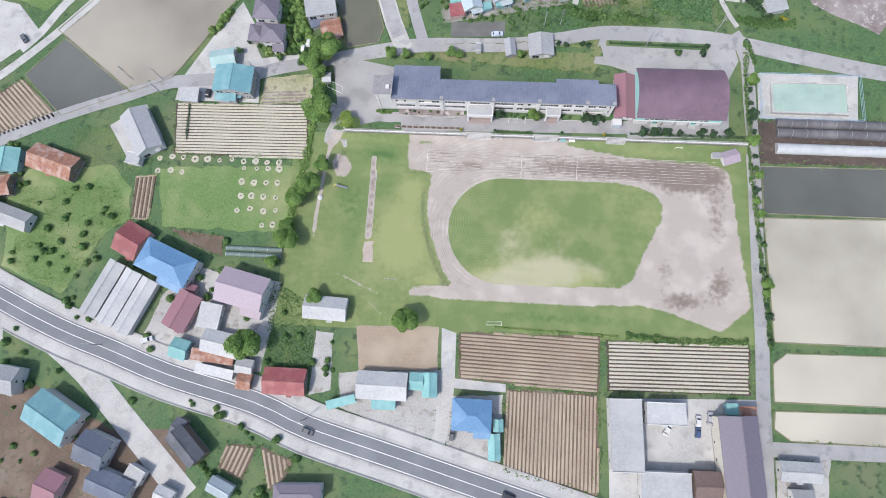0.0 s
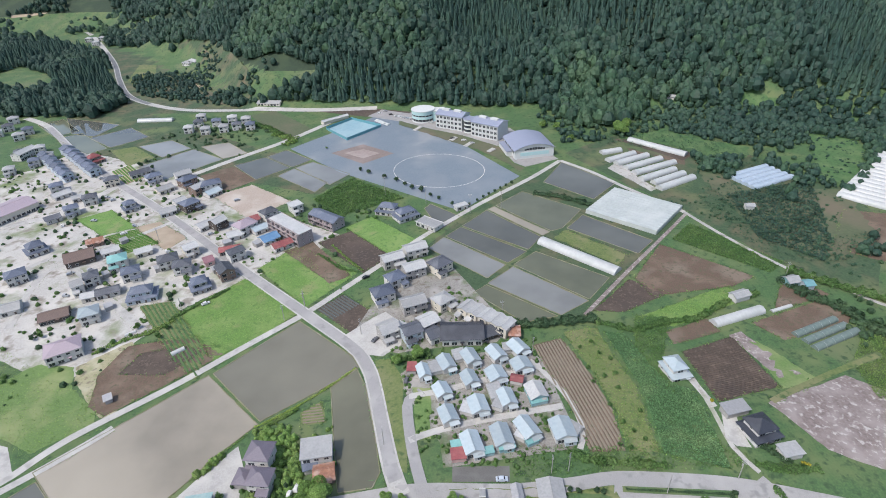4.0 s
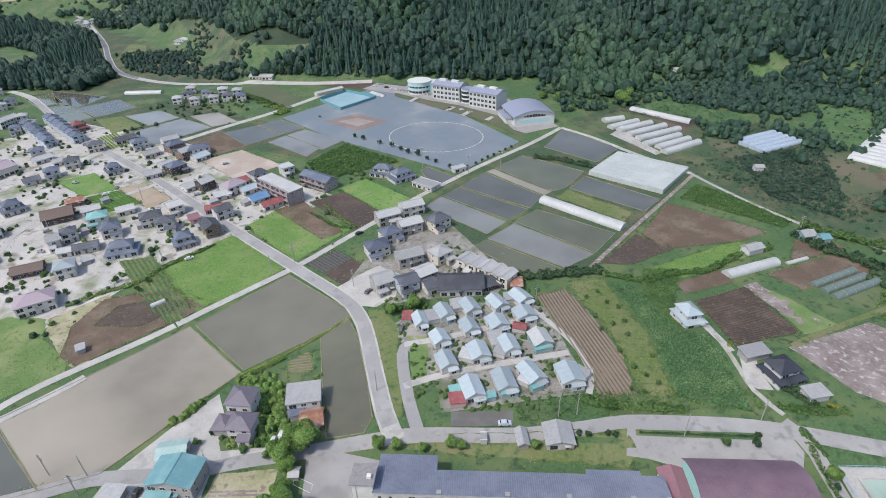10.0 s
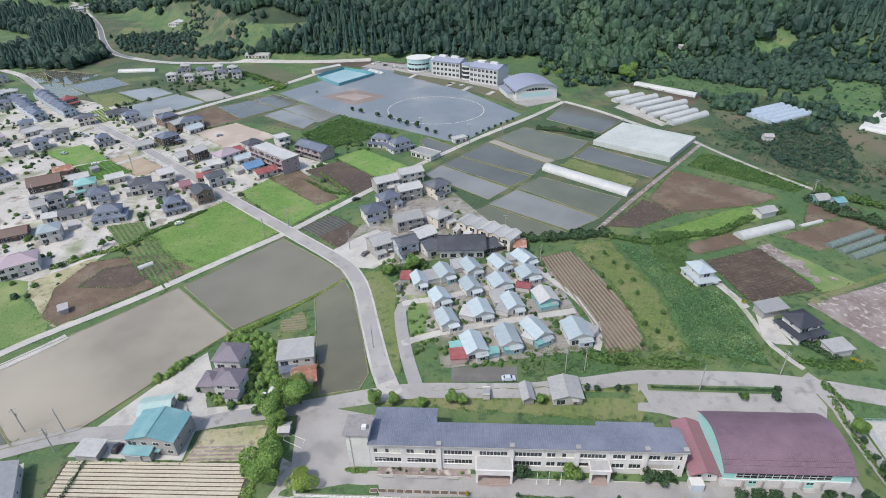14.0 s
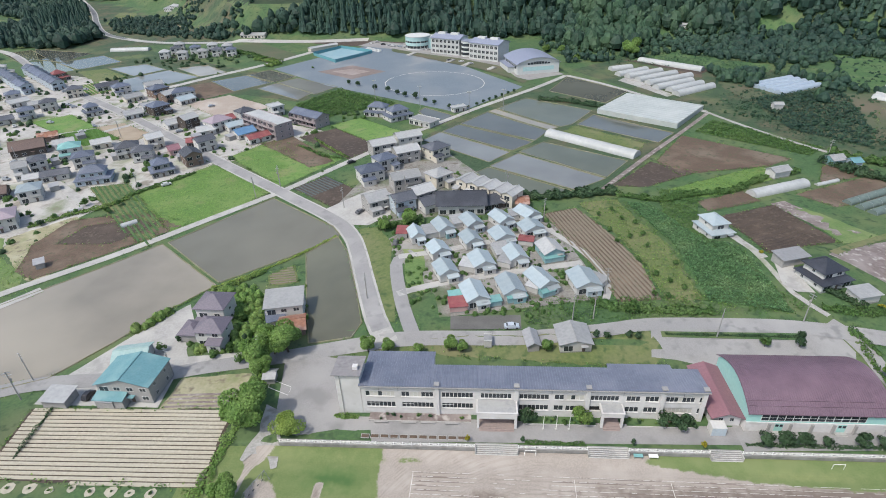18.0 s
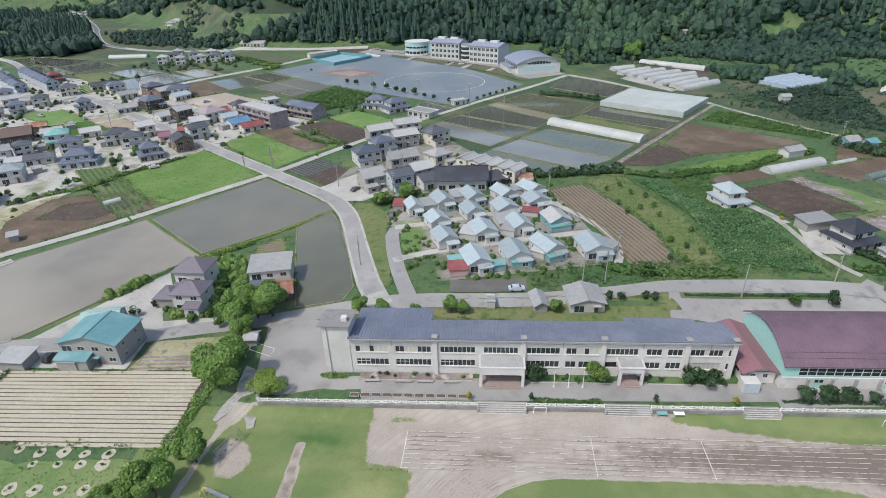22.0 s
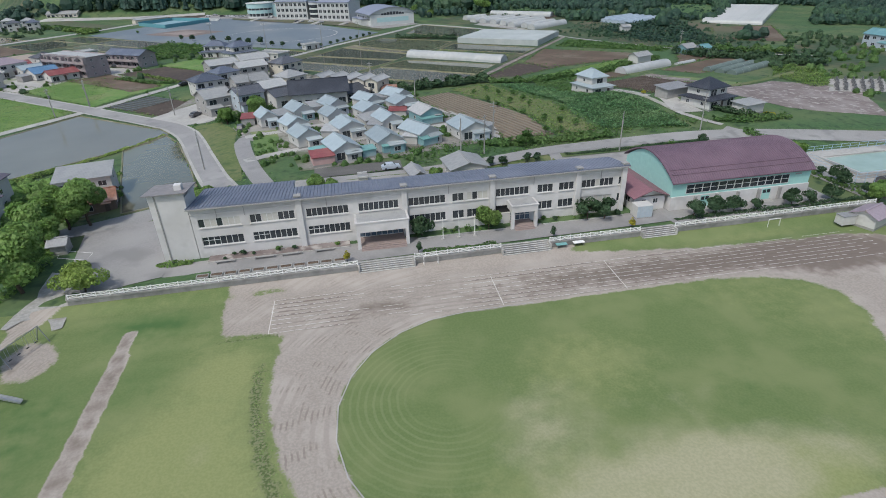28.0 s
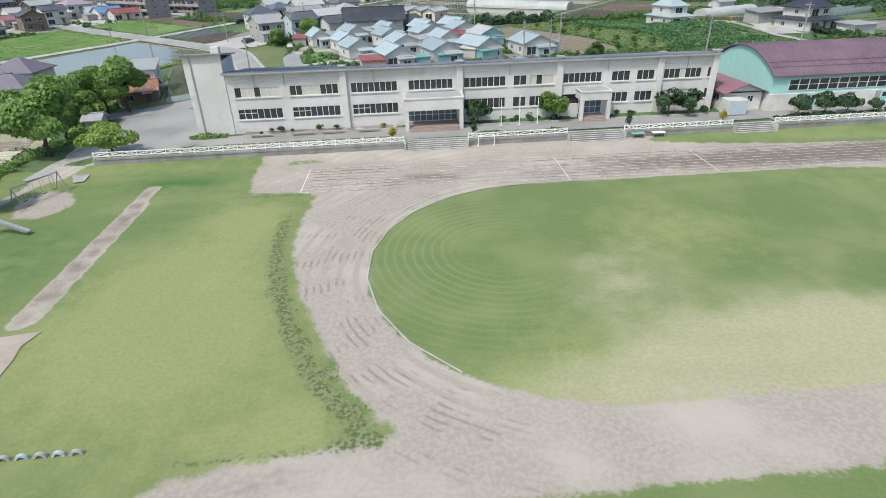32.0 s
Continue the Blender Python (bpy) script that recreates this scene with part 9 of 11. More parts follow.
    # Dry grass; the southern infield patches also carry painted overexposed sunlight.
    dry = 0.6 * ell(-23, 60, 4, 5) + 0.5 * ell(-25, 48, 6, 10) + 0.7 * ell(-26, 38, 10, 8) + 0.7 * ell(22, 52, 12, 9) + 0.5 * ell(-12, 27, 8, 3) + 0.5 * worn + 0.9 * ell(26, 30, 24, 5) + 0.42 * (gx < -12) + 0.55 * ell(30, 33, 14, 5) + 0.6 * ell(65, 77.5, 22, 2.2) + 0.5 * ell(10, 30, 16, 2.5) + 0.45 * ell(-30, 47, 4, 6) + 0.4 * ell(8, 36, 14, 9)
    lush = 0.2 * ell(2, 49, 9, 11) + 0.7 * ell(-35, 74, 10, 4) + 0.5 * ell(-47, 58, 8, 14) + 0.5 * ell(-33, 62, 7, 10) + 0.35 * ell(-42, 45, 6, 14) + 0.6 * ell(30, 17, 40, 3) + 0.3 * ell(-48, 33, 9, 9) + 0.4 * ell(38, 42, 9, 8)
    # Where the earth is mixed to a darker brown: track, runway, eastern edge.
    umber = 0.6 * ell(-51.5, 67.5, 1.6, 3.5) + 0.9 * ell(71, 25, 8, 4) + 0.8 * ell(84, 31, 5, 7) + 0.6 * ell(66, 35, 4, 5) + 0.65 * ell(84, 54, 4, 10) + 0.6 * ell(-3, 70.5, 5, 2.0) + 0.95 * ell(48, 71, 40, 4.6) + 0.35 * ell(-12.5, 52, 2, 12) + 0.9 * ell(74, 68, 13, 7) + 0.6 * soft(inside([(-38.9, 73.0), (-36.9, 72.5), (-36.3, 42.0), (-38.9, 41.4)], gx, gy), 1) + 0.55 * ell(-14, 24.5, 5, 1.5)
    # Bleached infield: dry ground with the glare of bright sun painted in.
    parched_glare = 0.6 * ell(12, 43, 7, 9, -20) + 1.1 * ell(13, 29.0, 14, 4.5) + 0.8 * ell(25, 34, 11, 6) + 0.5 * ell(42, 33, 16, 6) + 0.35 * ell(-25, 47, 5, 8) + 0.3 * ell(30, 47, 14, 8)
    belt = np.interp(gy, [25, 28, 31.5, 37.5, 44.5, 51.5, 58.5, 66], [-9.0, -9.8, -12.2, -15.0, -17.4, -18.9, -19.2, -17.5])
    weedy = 0.78 * np.exp(-((gx - belt) / (1.0 + 0.5 * ss(62, 34, gy))) ** 2) * ss(24.5, 27, gy) * (1 - ss(58, 64, gy)) + 0.8 * np.exp(-((gy - 66.9) / 0.5) ** 2) * ss(-27, -25, gx) * (1 - ss(-17, -16, gx)) + 0.7 * np.exp(-((gy - 26.4) / 0.45) ** 2) * ss(-23, -21, gx) * (1 - ss(-9, -7, gx))
    ruts = (1 - ss(-4, 4, gx)) * ss(28.0, 26.5, ring) + 0.5 * ss(60, 64, gy) * (1 - ss(8, 14, gx))
    lanes = ss(-19, -17, gx) * (1 - ss(-8, -4, gx)) + ss(9, 14, gx) * (1 - ss(76, 88, gx)) + 0.35 * ss(-5, 0, gx) * (1 - ss(8, 12, gx))
    lanes = lanes * ss(66.6, 67.4, gy) * (1 - ss(75.6, 76.4, gy))
    mown = infield * np.clip(1.3 - np.hypot((gx + 1) / 14, (gy - 49) / 15), 0, 1) * ss(3, 7, np.hypot(gx - 3.5, gy - 49.6)) * (1 - ss(2, 12, gx))
    ny, nx = gx.shape
    idx = np.arange(nx * ny).reshape(ny, nx)
    f = np.stack([idx[:-1, :-1], idx[:-1, 1:], idx[1:, 1:], idx[1:, :-1]], -1).reshape(-1, 4)
    me = mesh("playground", np.stack([gx, gy, ground(gx, gy) + 0.06 + 0.5 * ss(77.5, 81.2, gy) * ss(-56, -52, gx)], -1).reshape(-1, 3), f, m)
    for name, v in (("bare", bare), ("dry", dry), ("lush", lush), ("umber", umber), ("ruts", ruts), ("lanes", lanes), ("mown", mown), ("parched_glare", parched_glare), ("weedy", weedy)):
        me.attributes.new(name, "FLOAT", "POINT").data.foreach_set("value", np.clip(v, 0, 1).astype(np.float32).ravel())
    return tagged(new("playground", me), "school playground of worn lawn and bare pale earth", "playground", kind="structure")


school_ground()
strip("kerb", [(20.0, 66.3)] + [tuple(p) for p in TRACK_EDGE[0:20:2]], 0.16, 0.13, CONC, "thin pale kerb round the grass", category="kerb")
hedge([(-18.9, 60.0), (-18.4, 52.0), (-16.8, 44.0), (-14.0, 36.0), (-9.0, 27.8)], 2.6, 0.12, LEAF_LIGHT, "weedy edge between lawn and track", 60, 0.07, name="weeds", category="weeds", kind="stuff")
for k in range(9):
    y = 67.2 + k * 1.06
    verts, faces, x = [], [], -18.6
    while x < 84:
        ln = random.uniform(0.9, 2.2)
        if random.random() < (0.92 if 10 < x < 80 or x < -8 else 0.3):
            yy = y + 0.35 - 0.0097 * (x + 18.6)
            i = len(verts)
            verts += [(x, yy - 0.04, 0.085), (x + ln, yy - 0.045, 0.085), (x + ln, yy + 0.04, 0.085), (x, yy + 0.045, 0.085)]
            faces.append((i, i + 1, i + 2, i + 3))
        x += ln + random.uniform(0.05, 0.5)
    tagged(new("lane_line", mesh("lane_line", verts, faces, WORN)), "worn white running lane line on dirt", "lane line", kind="structure")
for x in (-18.6, 15.5, 35.3):
    strip("cross_line", [(x, 67.4 if x < 0 else 66.6), (x + 0.3, 76.1 if x < 0 else 75.2)], 0.12, 0.1, WORN, "white start line on dirt", category="lane line", cell=20)
field("jump_pit", [(-39.4, 33.0), (-35.6, 33.2), (-35.9, 41.3), (-39.2, 41.0)], DIRT, "pale sand long-jump pit", 0.12, "sand pit")
sw = thing("swing_set", pose(-51.0, 70.6, 0.06, 0, 0, 66), "grey metal swing frame with hanging seats", "swing")
STEELD = mat("painted_steel", (0.22, 0.23, 0.24), (0.18, 0.19, 0.2), bump=0.02)
for x in (-3.0, 3.0):
    for s in (-1, 1):
        bm = bmesh.new()
        bmesh.ops.create_cone(bm, cap_ends=True, segments=8, radius1=0.06, radius2=0.06, depth=2.75, matrix=Matrix.Translation((x, s * 0.55, 1.25)) @ Matrix.Rotation(s * 0.42, 4, "X"))
        part("leg", bm, STEELD, sw)
bm = bmesh.new()
bmesh.ops.create_cone(bm, cap_ends=True, segments=8, radius1=0.06, radius2=0.06, depth=6.2, matrix=Matrix.Translation((0, 0, 2.5)) @ Matrix.Rotation(math.pi / 2, 4, "Y"))
part("beam", bm, STEELD, sw)
for x in (-2.0, -0.7, 0.7, 2.0):
    s = slab("seat", x - 0.25, x + 0.25, -0.1, 0.1, 0.5, 0.54, DARK_IN, sw)
    for px in (-0.22, 0.22):
        slab("chain", x + px - 0.015, x + px + 0.015, -0.015, 0.015, 0.54, 2.5, STEEL, s)
sl = thing("slide", pose(-50.4, 60.4, 0.06, 0, 0, -8), "steel playground slide with a yellow ladder", "slide")
YEL = mat("yellow_paint", (0.42, 0.37, 0.13), (0.36, 0.32, 0.12), bump=0.02)
bm = bmesh.new()
for y0, y1, h in ((-0.28, 0.28, 0.0), (-0.32, -0.28, 0.18), (0.28, 0.32, 0.18)):
    v = [bm.verts.new(q) for q in ((0, y0, 1.9), (0, y1, 1.9), (3.8, y1, 0.35), (3.8, y0, 0.35), (0, y0, 1.98 + h), (0, y1, 1.98 + h), (3.8, y1, 0.43 + h), (3.8, y0, 0.43 + h))]
    for q in ((3, 2, 1, 0), (4, 5, 6, 7), (0, 1, 5, 4), (1, 2, 6, 5), (2, 3, 7, 6), (3, 0, 4, 7)):
        bm.faces.new([v[i] for i in q])
part("chute", bm, STEEL, sl)
slab("platform", -0.8, 0.0, -0.4, 0.4, 1.84, 1.92, YEL, sl)
for px in (-0.75, -0.05):
    for py in (-0.38, 0.38):
        slab("post", px - 0.04, px + 0.04, py - 0.04, py + 0.04, 0, 2.6, YEL, sl)
for k in range(6):
    slab("rung", -1.6 + 0.13 * k, -1.5 + 0.13 * k, -0.35, 0.35, 0.3 + 0.28 * k, 0.34 + 0.28 * k, YEL, sl)
slab("stringer", -1.66, -0.8, -0.4, -0.36, 0.1, 0.2, YEL, sl)
rock = bmesh.new()
bmesh.ops.create_icosphere(rock, subdivisions=3, radius=1.0)
for v in rock.verts:
    v.co *= 1 + 0.12 * noise.noise(v.co * 1.4)
    v.co.z *= 0.55
rk = thing("boulder", pose(-56.3, 56.1, 0.35), "large pale painted boulder on grass", "boulder")
part("stone", rock, WHITE, rk)
for k in range(5):
    t = thing("half_tyre", pose(-30.6 + k * 1.05, 27.7, 0.05), "half-buried tyre on the lawn", "tyre", "half-buried tyres")
    bm = bmesh.new()
    for j in range(13):
        a = math.pi * j / 12
        for r in (0.26, 0.4):
            for y in (-0.1, 0.1):
                bm.verts.new((math.cos(a) * r, y, math.sin(a) * r))
    bm.verts.ensure_lookup_table()
    for j in range(12):
        b0, b1 = j * 4, j * 4 + 4
        for p, q in ((0, 1), (1, 3), (3, 2), (2, 0)):
            bm.faces.new((bm.verts[b0 + p], bm.verts[b0 + q], bm.verts[b1 + q], bm.verts[b1 + p]))
    part("tyre", bm, BLUEWALL if k % 2 else CONC, t)
# bare rings under the young bushes of the orchard plot
for k in range(32):
    x = -118.0 + (k % 11) * 4.5 + random.uniform(-0.4, 0.4)
    y = 69.0 - (k // 11) * 5.0 + random.uniform(-0.5, 0.5)
    if k >= 14:
        x, y = -86.0 + (k % 4) * 4.5 + random.uniform(-0.4, 0.4), 66.0 - ((k - 14) // 4) * 5.2 + random.uniform(-0.5, 0.5)
    r = random.uniform(0.9, 1.5)
    ring = [(x + r * math.cos(a) * random.uniform(0.8, 1.1), y + r * math.sin(a) * random.uniform(0.8, 1.1)) for a in np.linspace(0, math.tau, 10)[:-1]]
    field("straw_ring", ring, MULCH_PALE, "pale straw mulch ring on grass", 0.09, "mulch ring")
    tree("shrub", x, y, random.uniform(0.25, 0.45), "tiny bush in a mulch ring", "bush", "orchard bushes")

# ---- trees and hedges ----
for x, y, s, tag in ((-62.6, 107.0, 1.05, "broad_b"), (-56.6, 112.6, 0.95, "broad"), (-60.6, 103.4, 0.75, "broad_b"), (-58.6, 88.0, 1.05, "broad"), (-59.6, 95.5, 0.7, "broad_b"),
                     (-55.6, 67.6, 0.75, "broad_b"), (-59.4, 60.0, 0.75, "broad"), (-63.0, 57.0, 0.7, "broad_b"), (-64.0, 54.5, 0.7, "broad"), (-65.5, 39.0, 0.8, "broad"),
                     (-66.5, 44.0, 0.7, "broad_b"), (-60.5, 112.0, 0.8, "broad"), (-53.5, 20.0, 0.7, "broad_b"), (-22.0, 13.0, 0.85, "broad"), (-75.0, 2.0, 1.05, "broad"), (-70.5, 31.0, 0.6, "broad_b")):
    tree(tag, x, y, s * 1.2, "broadleaf tree with a dense green crown", "tree", "trees west of the playground")
tree("maple", -48.2, 84.9, 1.0, "yellow-green young maple tree beside the car park")
for x, y, s, tag in ((7.0, 89.4, 0.85, "pine"), (19.3, 89.0, 0.85, "light"), (38.3, 88.6, 0.95, "pine"), (41.5, 88.2, 0.9, "pine"), (44.5, 88.6, 0.5, "small_dark"), (58.0, 84.6, 0.75, "pine"), (62.5, 84.6, 0.8, "pine"), (66.5, 84.8, 0.7, "pine"), (71.0, 84.8, 0.5, "pine"), (78.5, 84.6, 0.75, "pine"), (82.5, 84.8, 0.6, "pine"), (88.0, 85.0, 0.7, "pine"), (15.5, 88.8, 0.5, "small")):
    tree(tag, x, y, s, "clipped evergreen garden tree before the school", "tree", "garden trees")
for x, tag in ((-6.8, "cone_light"), (5.4, "cone"), (29.6, "cone"), (44.6, "cone_light")):
    tree(tag, x, 83.2, 0.75, "small rounded conifer beside the stairs", "shrub", squash=1.3)
for k in range(26):
    x = random.choice((random.uniform(-29, -7), random.uniform(6, 22), random.uniform(30, 45)))
    tree(random.choice(("shrub", "shrub_light", "shrub_dark")), x, random.uniform(88.9, 90.4), random.uniform(0.3, 0.6), "low clipped shrub in the planting bed", "shrub", "bed shrubs", z=1.6)
hedge([(6.0, 83.3), (19.0, 83.3)], 1.6, 0.8, LEAF, "low flowering hedge behind the rail fence", 60, 0.16)
hedge([(54.0, 84.2), (94.0, 84.2)], 1.8, 0.9, LEAF_DARK, "dark low hedge before the sports hall", 45, 0.18)
hedge([(-38.5, 90.0), (-32.5, 89.4)], 2.0, 1.0, LEAF_LIGHT, "yellow-green shrubs at the tower foot", 60, 0.18)
for x, y, s in ((-34.0, 111.6, 0.85), (-28.4, 111.8, 0.7), (-20.2, 111.4, 0.55), (-11.4, 112.6, 0.75), (-8.4, 112.2, 0.6), (13.6, 112.8, 0.6)):
    tree("broad_b", x, y, s * 0.8, "broadleaf tree between lane and school", "tree")
for x, y in ((27.6, 117.4), (30.2, 117.0), (36.4, 117.4), (38.6, 117.0)):
    tree("small_dark", x, y, 0.75, "round clipped dark tree behind the school", "tree")
hedge([(46.0, 118.6), (80.6, 117.4)], 1.1, 1.0, LEAF_DARK, "clipped hedge island beside the lane", 70, 0.16)
field("hedge_island", [(45.2, 119.8), (82.0, 118.6), (81.4, 116.4), (45.0, 117.6)], GRASS, "green grass island with a clipped hedge", 0.2, "verge")
tree("small_dark", 80.7, 117.3, 0.7, "round clipped dark tree at the hedge end", "tree")
for k in range(24):
    y = 12.0 + k * 4.1 + random.uniform(-1, 1)
    tree(random.choice(("broad_b", "small", "small_dark", "pine")), 97.0 + 0.022 * (80 - y) + random.uniform(-0.8, 0.8), y, random.uniform(0.55, 0.9) if k > 14 else random.uniform(0.4, 0.7), "green tree in the row east of the playground", "tree", "eastern tree row")
hedge([(99.5, 10.0), (97.5, 50.0), (96.0, 78.0), (95.0, 116.0)], 2.4, 1.3, LEAF, "rough hedge along the eastern lane", 26, 0.28)
hedge([(52.0, 12.5), (70.0, 11.5), (92.0, 12.5)], 3.5, 1.6, LEAF, "rough bushes along the field edge", 32, 0.28)
hedge([(8.0, 13.0), (50.0, 12.0)], 1.2, 0.6, LEAF_LIGHT, "weedy strip along the field edge", 18, 0.2)
hedge([(-64.0, 112.0), (-59.0, 96.0), (-62.0, 84.0), (-63.0, 70.0), (-66.0, 58.0), (-66.0, 40.0)], 4.0, 1.5, LEAF_TREE, "rough undergrowth below the western trees", 40, 0.26)
hedge([(-109.0, 76.0), (-110.0, 92.0)], 1.2, 1.6, LEAF_DARK, "row of small clipped conifers", 30, 0.18)
# gardens by the paddies
for x, y, s, tag in ((-82.0, 117.0, 0.9, "small"), (-80.0, 123.0, 0.8, "small"), (-76.0, 119.0, 0.7, "red"), (-73.0, 113.0, 0.9, "small"), (-71.0, 118.0, 0.8, "small_dark"), (-75.0, 126.0, 1.0, "small"), (-69.0, 108.5, 1.0, "small"),
                     (-95.0, 108.0, 0.9, "small"), (-99.0, 104.0, 0.9, "shrub_light"), (-93.0, 113.0, 0.9, "small"), (-97.0, 110.0, 1.1, "shrub"), (-90.0, 117.0, 0.8, "small_dark"), (-88.0, 121.0, 0.8, "small"), (-77.0, 110.5, 1.3, "shrub"), (-72.5, 123.0, 1.2, "shrub")):
    tree(tag, x, y, s, "garden tree between the houses and paddies", "tree", "garden trees")
hedge([(-92.0, 143.6), (-82.0, 151.0), (-72.0, 160.8), (-61.5, 172.2), (-57.6, 176.6)], 1.8, 0.9, LEAF_LIME, "weedy yellow-green bank along the paddies", 60, 0.18)
hedge([(-107.0, 118.6), (-99.6, 131.4), (-93.4, 140.0)], 1.6, 1.3, LEAF_LIGHT, "thin brush along the paddy edge", 22, 0.16)
hedge([(-90.0, 142.6), (-84.0, 146.8), (-77.0, 153.6)], 2.6, 1.7, LEAF_LIGHT, "yellow-green bushes on the paddy bank", 50, 0.24)

# ---- vegetation of the valley ----
hedge([(28.8, 133.3), (36.0, 129.8), (49.0, 128.7), (61.7, 127.5)], 5, 2.2, LEAF, "dense bushes on the bank above the lane", 60, 0.34)
hedge([(11.3, 203.5), (25.6, 204.5), (38.8, 206.7), (52.0, 209.0)], 7, 4.2, LEAF_DARK, "dark trees behind the terrace houses", 90, 0.45)
hedge([(51.7, 206.8), (68.0, 200.5), (82.2, 206.9), (98.1, 209.2), (119.2, 225.3), (134.4, 230.1)], 5, 2.6, LEAF, "bushes along the meadow edge", 55, 0.38)
hedge([(-42.1, 179.2), (-34.8, 180.5), (-25.2, 183.9)], 5, 3.0, LEAF, "garden bushes behind the estate", 80, 0.3)
hedge([(32.8, 343.5), (49.2, 338.8), (69.3, 325.9)], 7, 3.0, LEAF_DARK, "shrubs between the paddies", 60, 0.4)
hedge([(-97.5, 267.1), (-80.8, 251.8), (-70.8, 248.9)], 2.5, 1.8, LEAF, "hedge beside the ploughed field", 40, 0.3)
hedge([(-91.6, 276.9), (-75.7, 257.6), (-67.9, 250.0)], 2, 1.6, LEAF_LIGHT, "row of young bushes", 40, 0.28)
hedge([(150.7, 242.8), (156.9, 227.8), (167.5, 218.6), (174.4, 201.7), (186.2, 194.1)], 9, 4.5, LEAF_DARK, "dark thicket beside the farm road", 70, 0.5)
hedge([(157.1, 250.9), (167.0, 242.8), (180.3, 232.7), (195.2, 223.2)], 8, 4.5, LEAF, "thicket beside the farm road", 60, 0.5)
hedge([(-158.8, 207.3), (-149.4, 218.5), (-137.4, 233.0)], 3, 1.8, LEAF, "garden bushes beside the grass lot", 40, 0.3)
hedge([(-184.5, 183.0), (-173.8, 192.8), (-163.1, 198.9), (-155.9, 207.3)], 4, 2.0, LEAF_LIGHT, "garden bushes behind houses", 50, 0.3)
hedge([(-123.3, 552.0), (-169.0, 547.3), (-221.3, 545.5)], 10, 7, LEAF_DARK, "dark trees at the wood's edge", 60, 0.8)
hedge([(-190.3, 465.3), (-165.1, 449.9), (-171.0, 436.8)], 12, 3, LEAF_LIGHT, "bright bushes beside the sports ground", 60, 0.5)
hedge([(-228.7, 498.1), (-200.8, 480.7), (-177.5, 457.5)], 9, 3, LEAF, "bushes between far houses", 50, 0.5)
hedge([(94.0, 120.4), (96.5, 116.0), (98.3, 111.9)], 2.5, 1.6, LEAF, "bushes at the lane corner", 40, 0.28)
hedge([(91.0, 128.4), (99.3, 126.5), (112.1, 127.2)], 5, 2.0, LEAF, "green verge bushes below the dark house", 50, 0.3)
hedge([(94.4, 137.0), (99.7, 131.7), (103.8, 128.8)], 4, 2.2, LEAF_DARK, "garden bushes of the dark house", 60, 0.3)
scrub([(54.1, 199.6), (62.5, 198.0), (71.3, 169.0), (80.7, 158.8), (82.7, 126.2), (62.2, 132.6), (61.4, 166.2)], 30000, 1.1, 0.24, LEAF_VINE, "dense green weeds and brambles", clumps=0.5, seed=4)
scrub([(35.3, 199.5), (51.0, 203.4), (59.7, 166.3), (60.4, 133.1), (50.4, 133.3), (45.5, 170.3)], 3500, 0.5, 0.22, LEAF_LIGHT, "tufts of grass", clumps=0.6, seed=5)
scrub([(-96.2, 303.7), (-91.2, 317.5), (-55.4, 338.8), (-99.1, 370.9), (-119.4, 338.7)], 9000, 2.2, 0.5, LEAF, "dense orchard foliage", clumps=0.3, seed=6)
scrub([(108.4, 283.5), (123.8, 302.2), (159.6, 259.3), (148.6, 249.2)], 7000, 1.0, 0.4, LEAF, "dense green crop", clumps=0.2, seed=7)
scrub([(-158.0, 211.7), (-132.4, 242.4), (-93.8, 214.3), (-122.8, 178.4)], 11000, 0.3, 0.15, LEAF_LIGHT, "tall bright grass", clumps=0.4, seed=8)
scrub([(-128.9, 252.0), (-113.0, 276.5), (-94.3, 254.7), (-92.2, 218.8)], 4500, 0.3, 0.15, LEAF_LIGHT, "tall bright grass", clumps=0.4, seed=9)
scrub([(-257.2, 200.1), (-199.9, 170.1), (-168.0, 157.3), (-153.9, 141.0), (-178.4, 123.0), (-185.3, 115.6)], 9000, 0.4, 0.2, LEAF_LIGHT, "rough green weeds", clumps=0.6, seed=10)
scrub([(-180.4, 218.2), (-164.5, 222.5), (-130.1, 187.1), (-127.4, 168.8), (-146.2, 182.3)], 1800, 0.7, 0.24, LEAF, "garden vegetables", clumps=0.7, seed=11)
scrub([(70.1, 211.6), (85.4, 211.2), (73.2, 174.8), (73.4, 159.4), (63.4, 180.6)], 5000, 0.8, 0.26, LEAF, "dense green weeds and brambles", clumps=0.5, seed=22)
scrub([(70.4, 210.4), (120.8, 236.6), (130.7, 227.7), (86.4, 203.9)], 4500, 0.3, 0.18, LEAF_LIGHT, "bright green meadow grass", clumps=0.4, seed=12)
scrub([(46.1, 481.0), (97.1, 463.3), (91.3, 430.4), (163.5, 409.0), (167.1, 362.2), (139.0, 345.0), (144.2, 291.2), (161.0, 259.3), (189.4, 259.1), (215.5, 270.8), (231.0, 296.8), (196.7, 283.7), (221.9, 360.4), (192.2, 419.3), (179.6, 458.5), (116.6, 466.4)], 12000, 1.6, 0.55, FOREST_LIGHT, "scrubby orchard slope", clumps=0.9, seed=13)
scrub([(159.0, 340.2), (221.9, 360.4), (196.7, 283.7), (180.9, 259.2), (157.1, 284.2)], 9000, 1.8, 0.6, FOREST, "dark scrub on the slope", clumps=0.6, seed=14)
scrub([(-38.4, 170.2), (-33.1, 150.9), (-29.4, 134.4), (-30.3, 117.9), (-34.5, 127.1), (-42.4, 157.6)], 1500, 0.5, 0.22, LEAF_LIGHT, "grass verge between road and lane", clumps=0.5, seed=15)
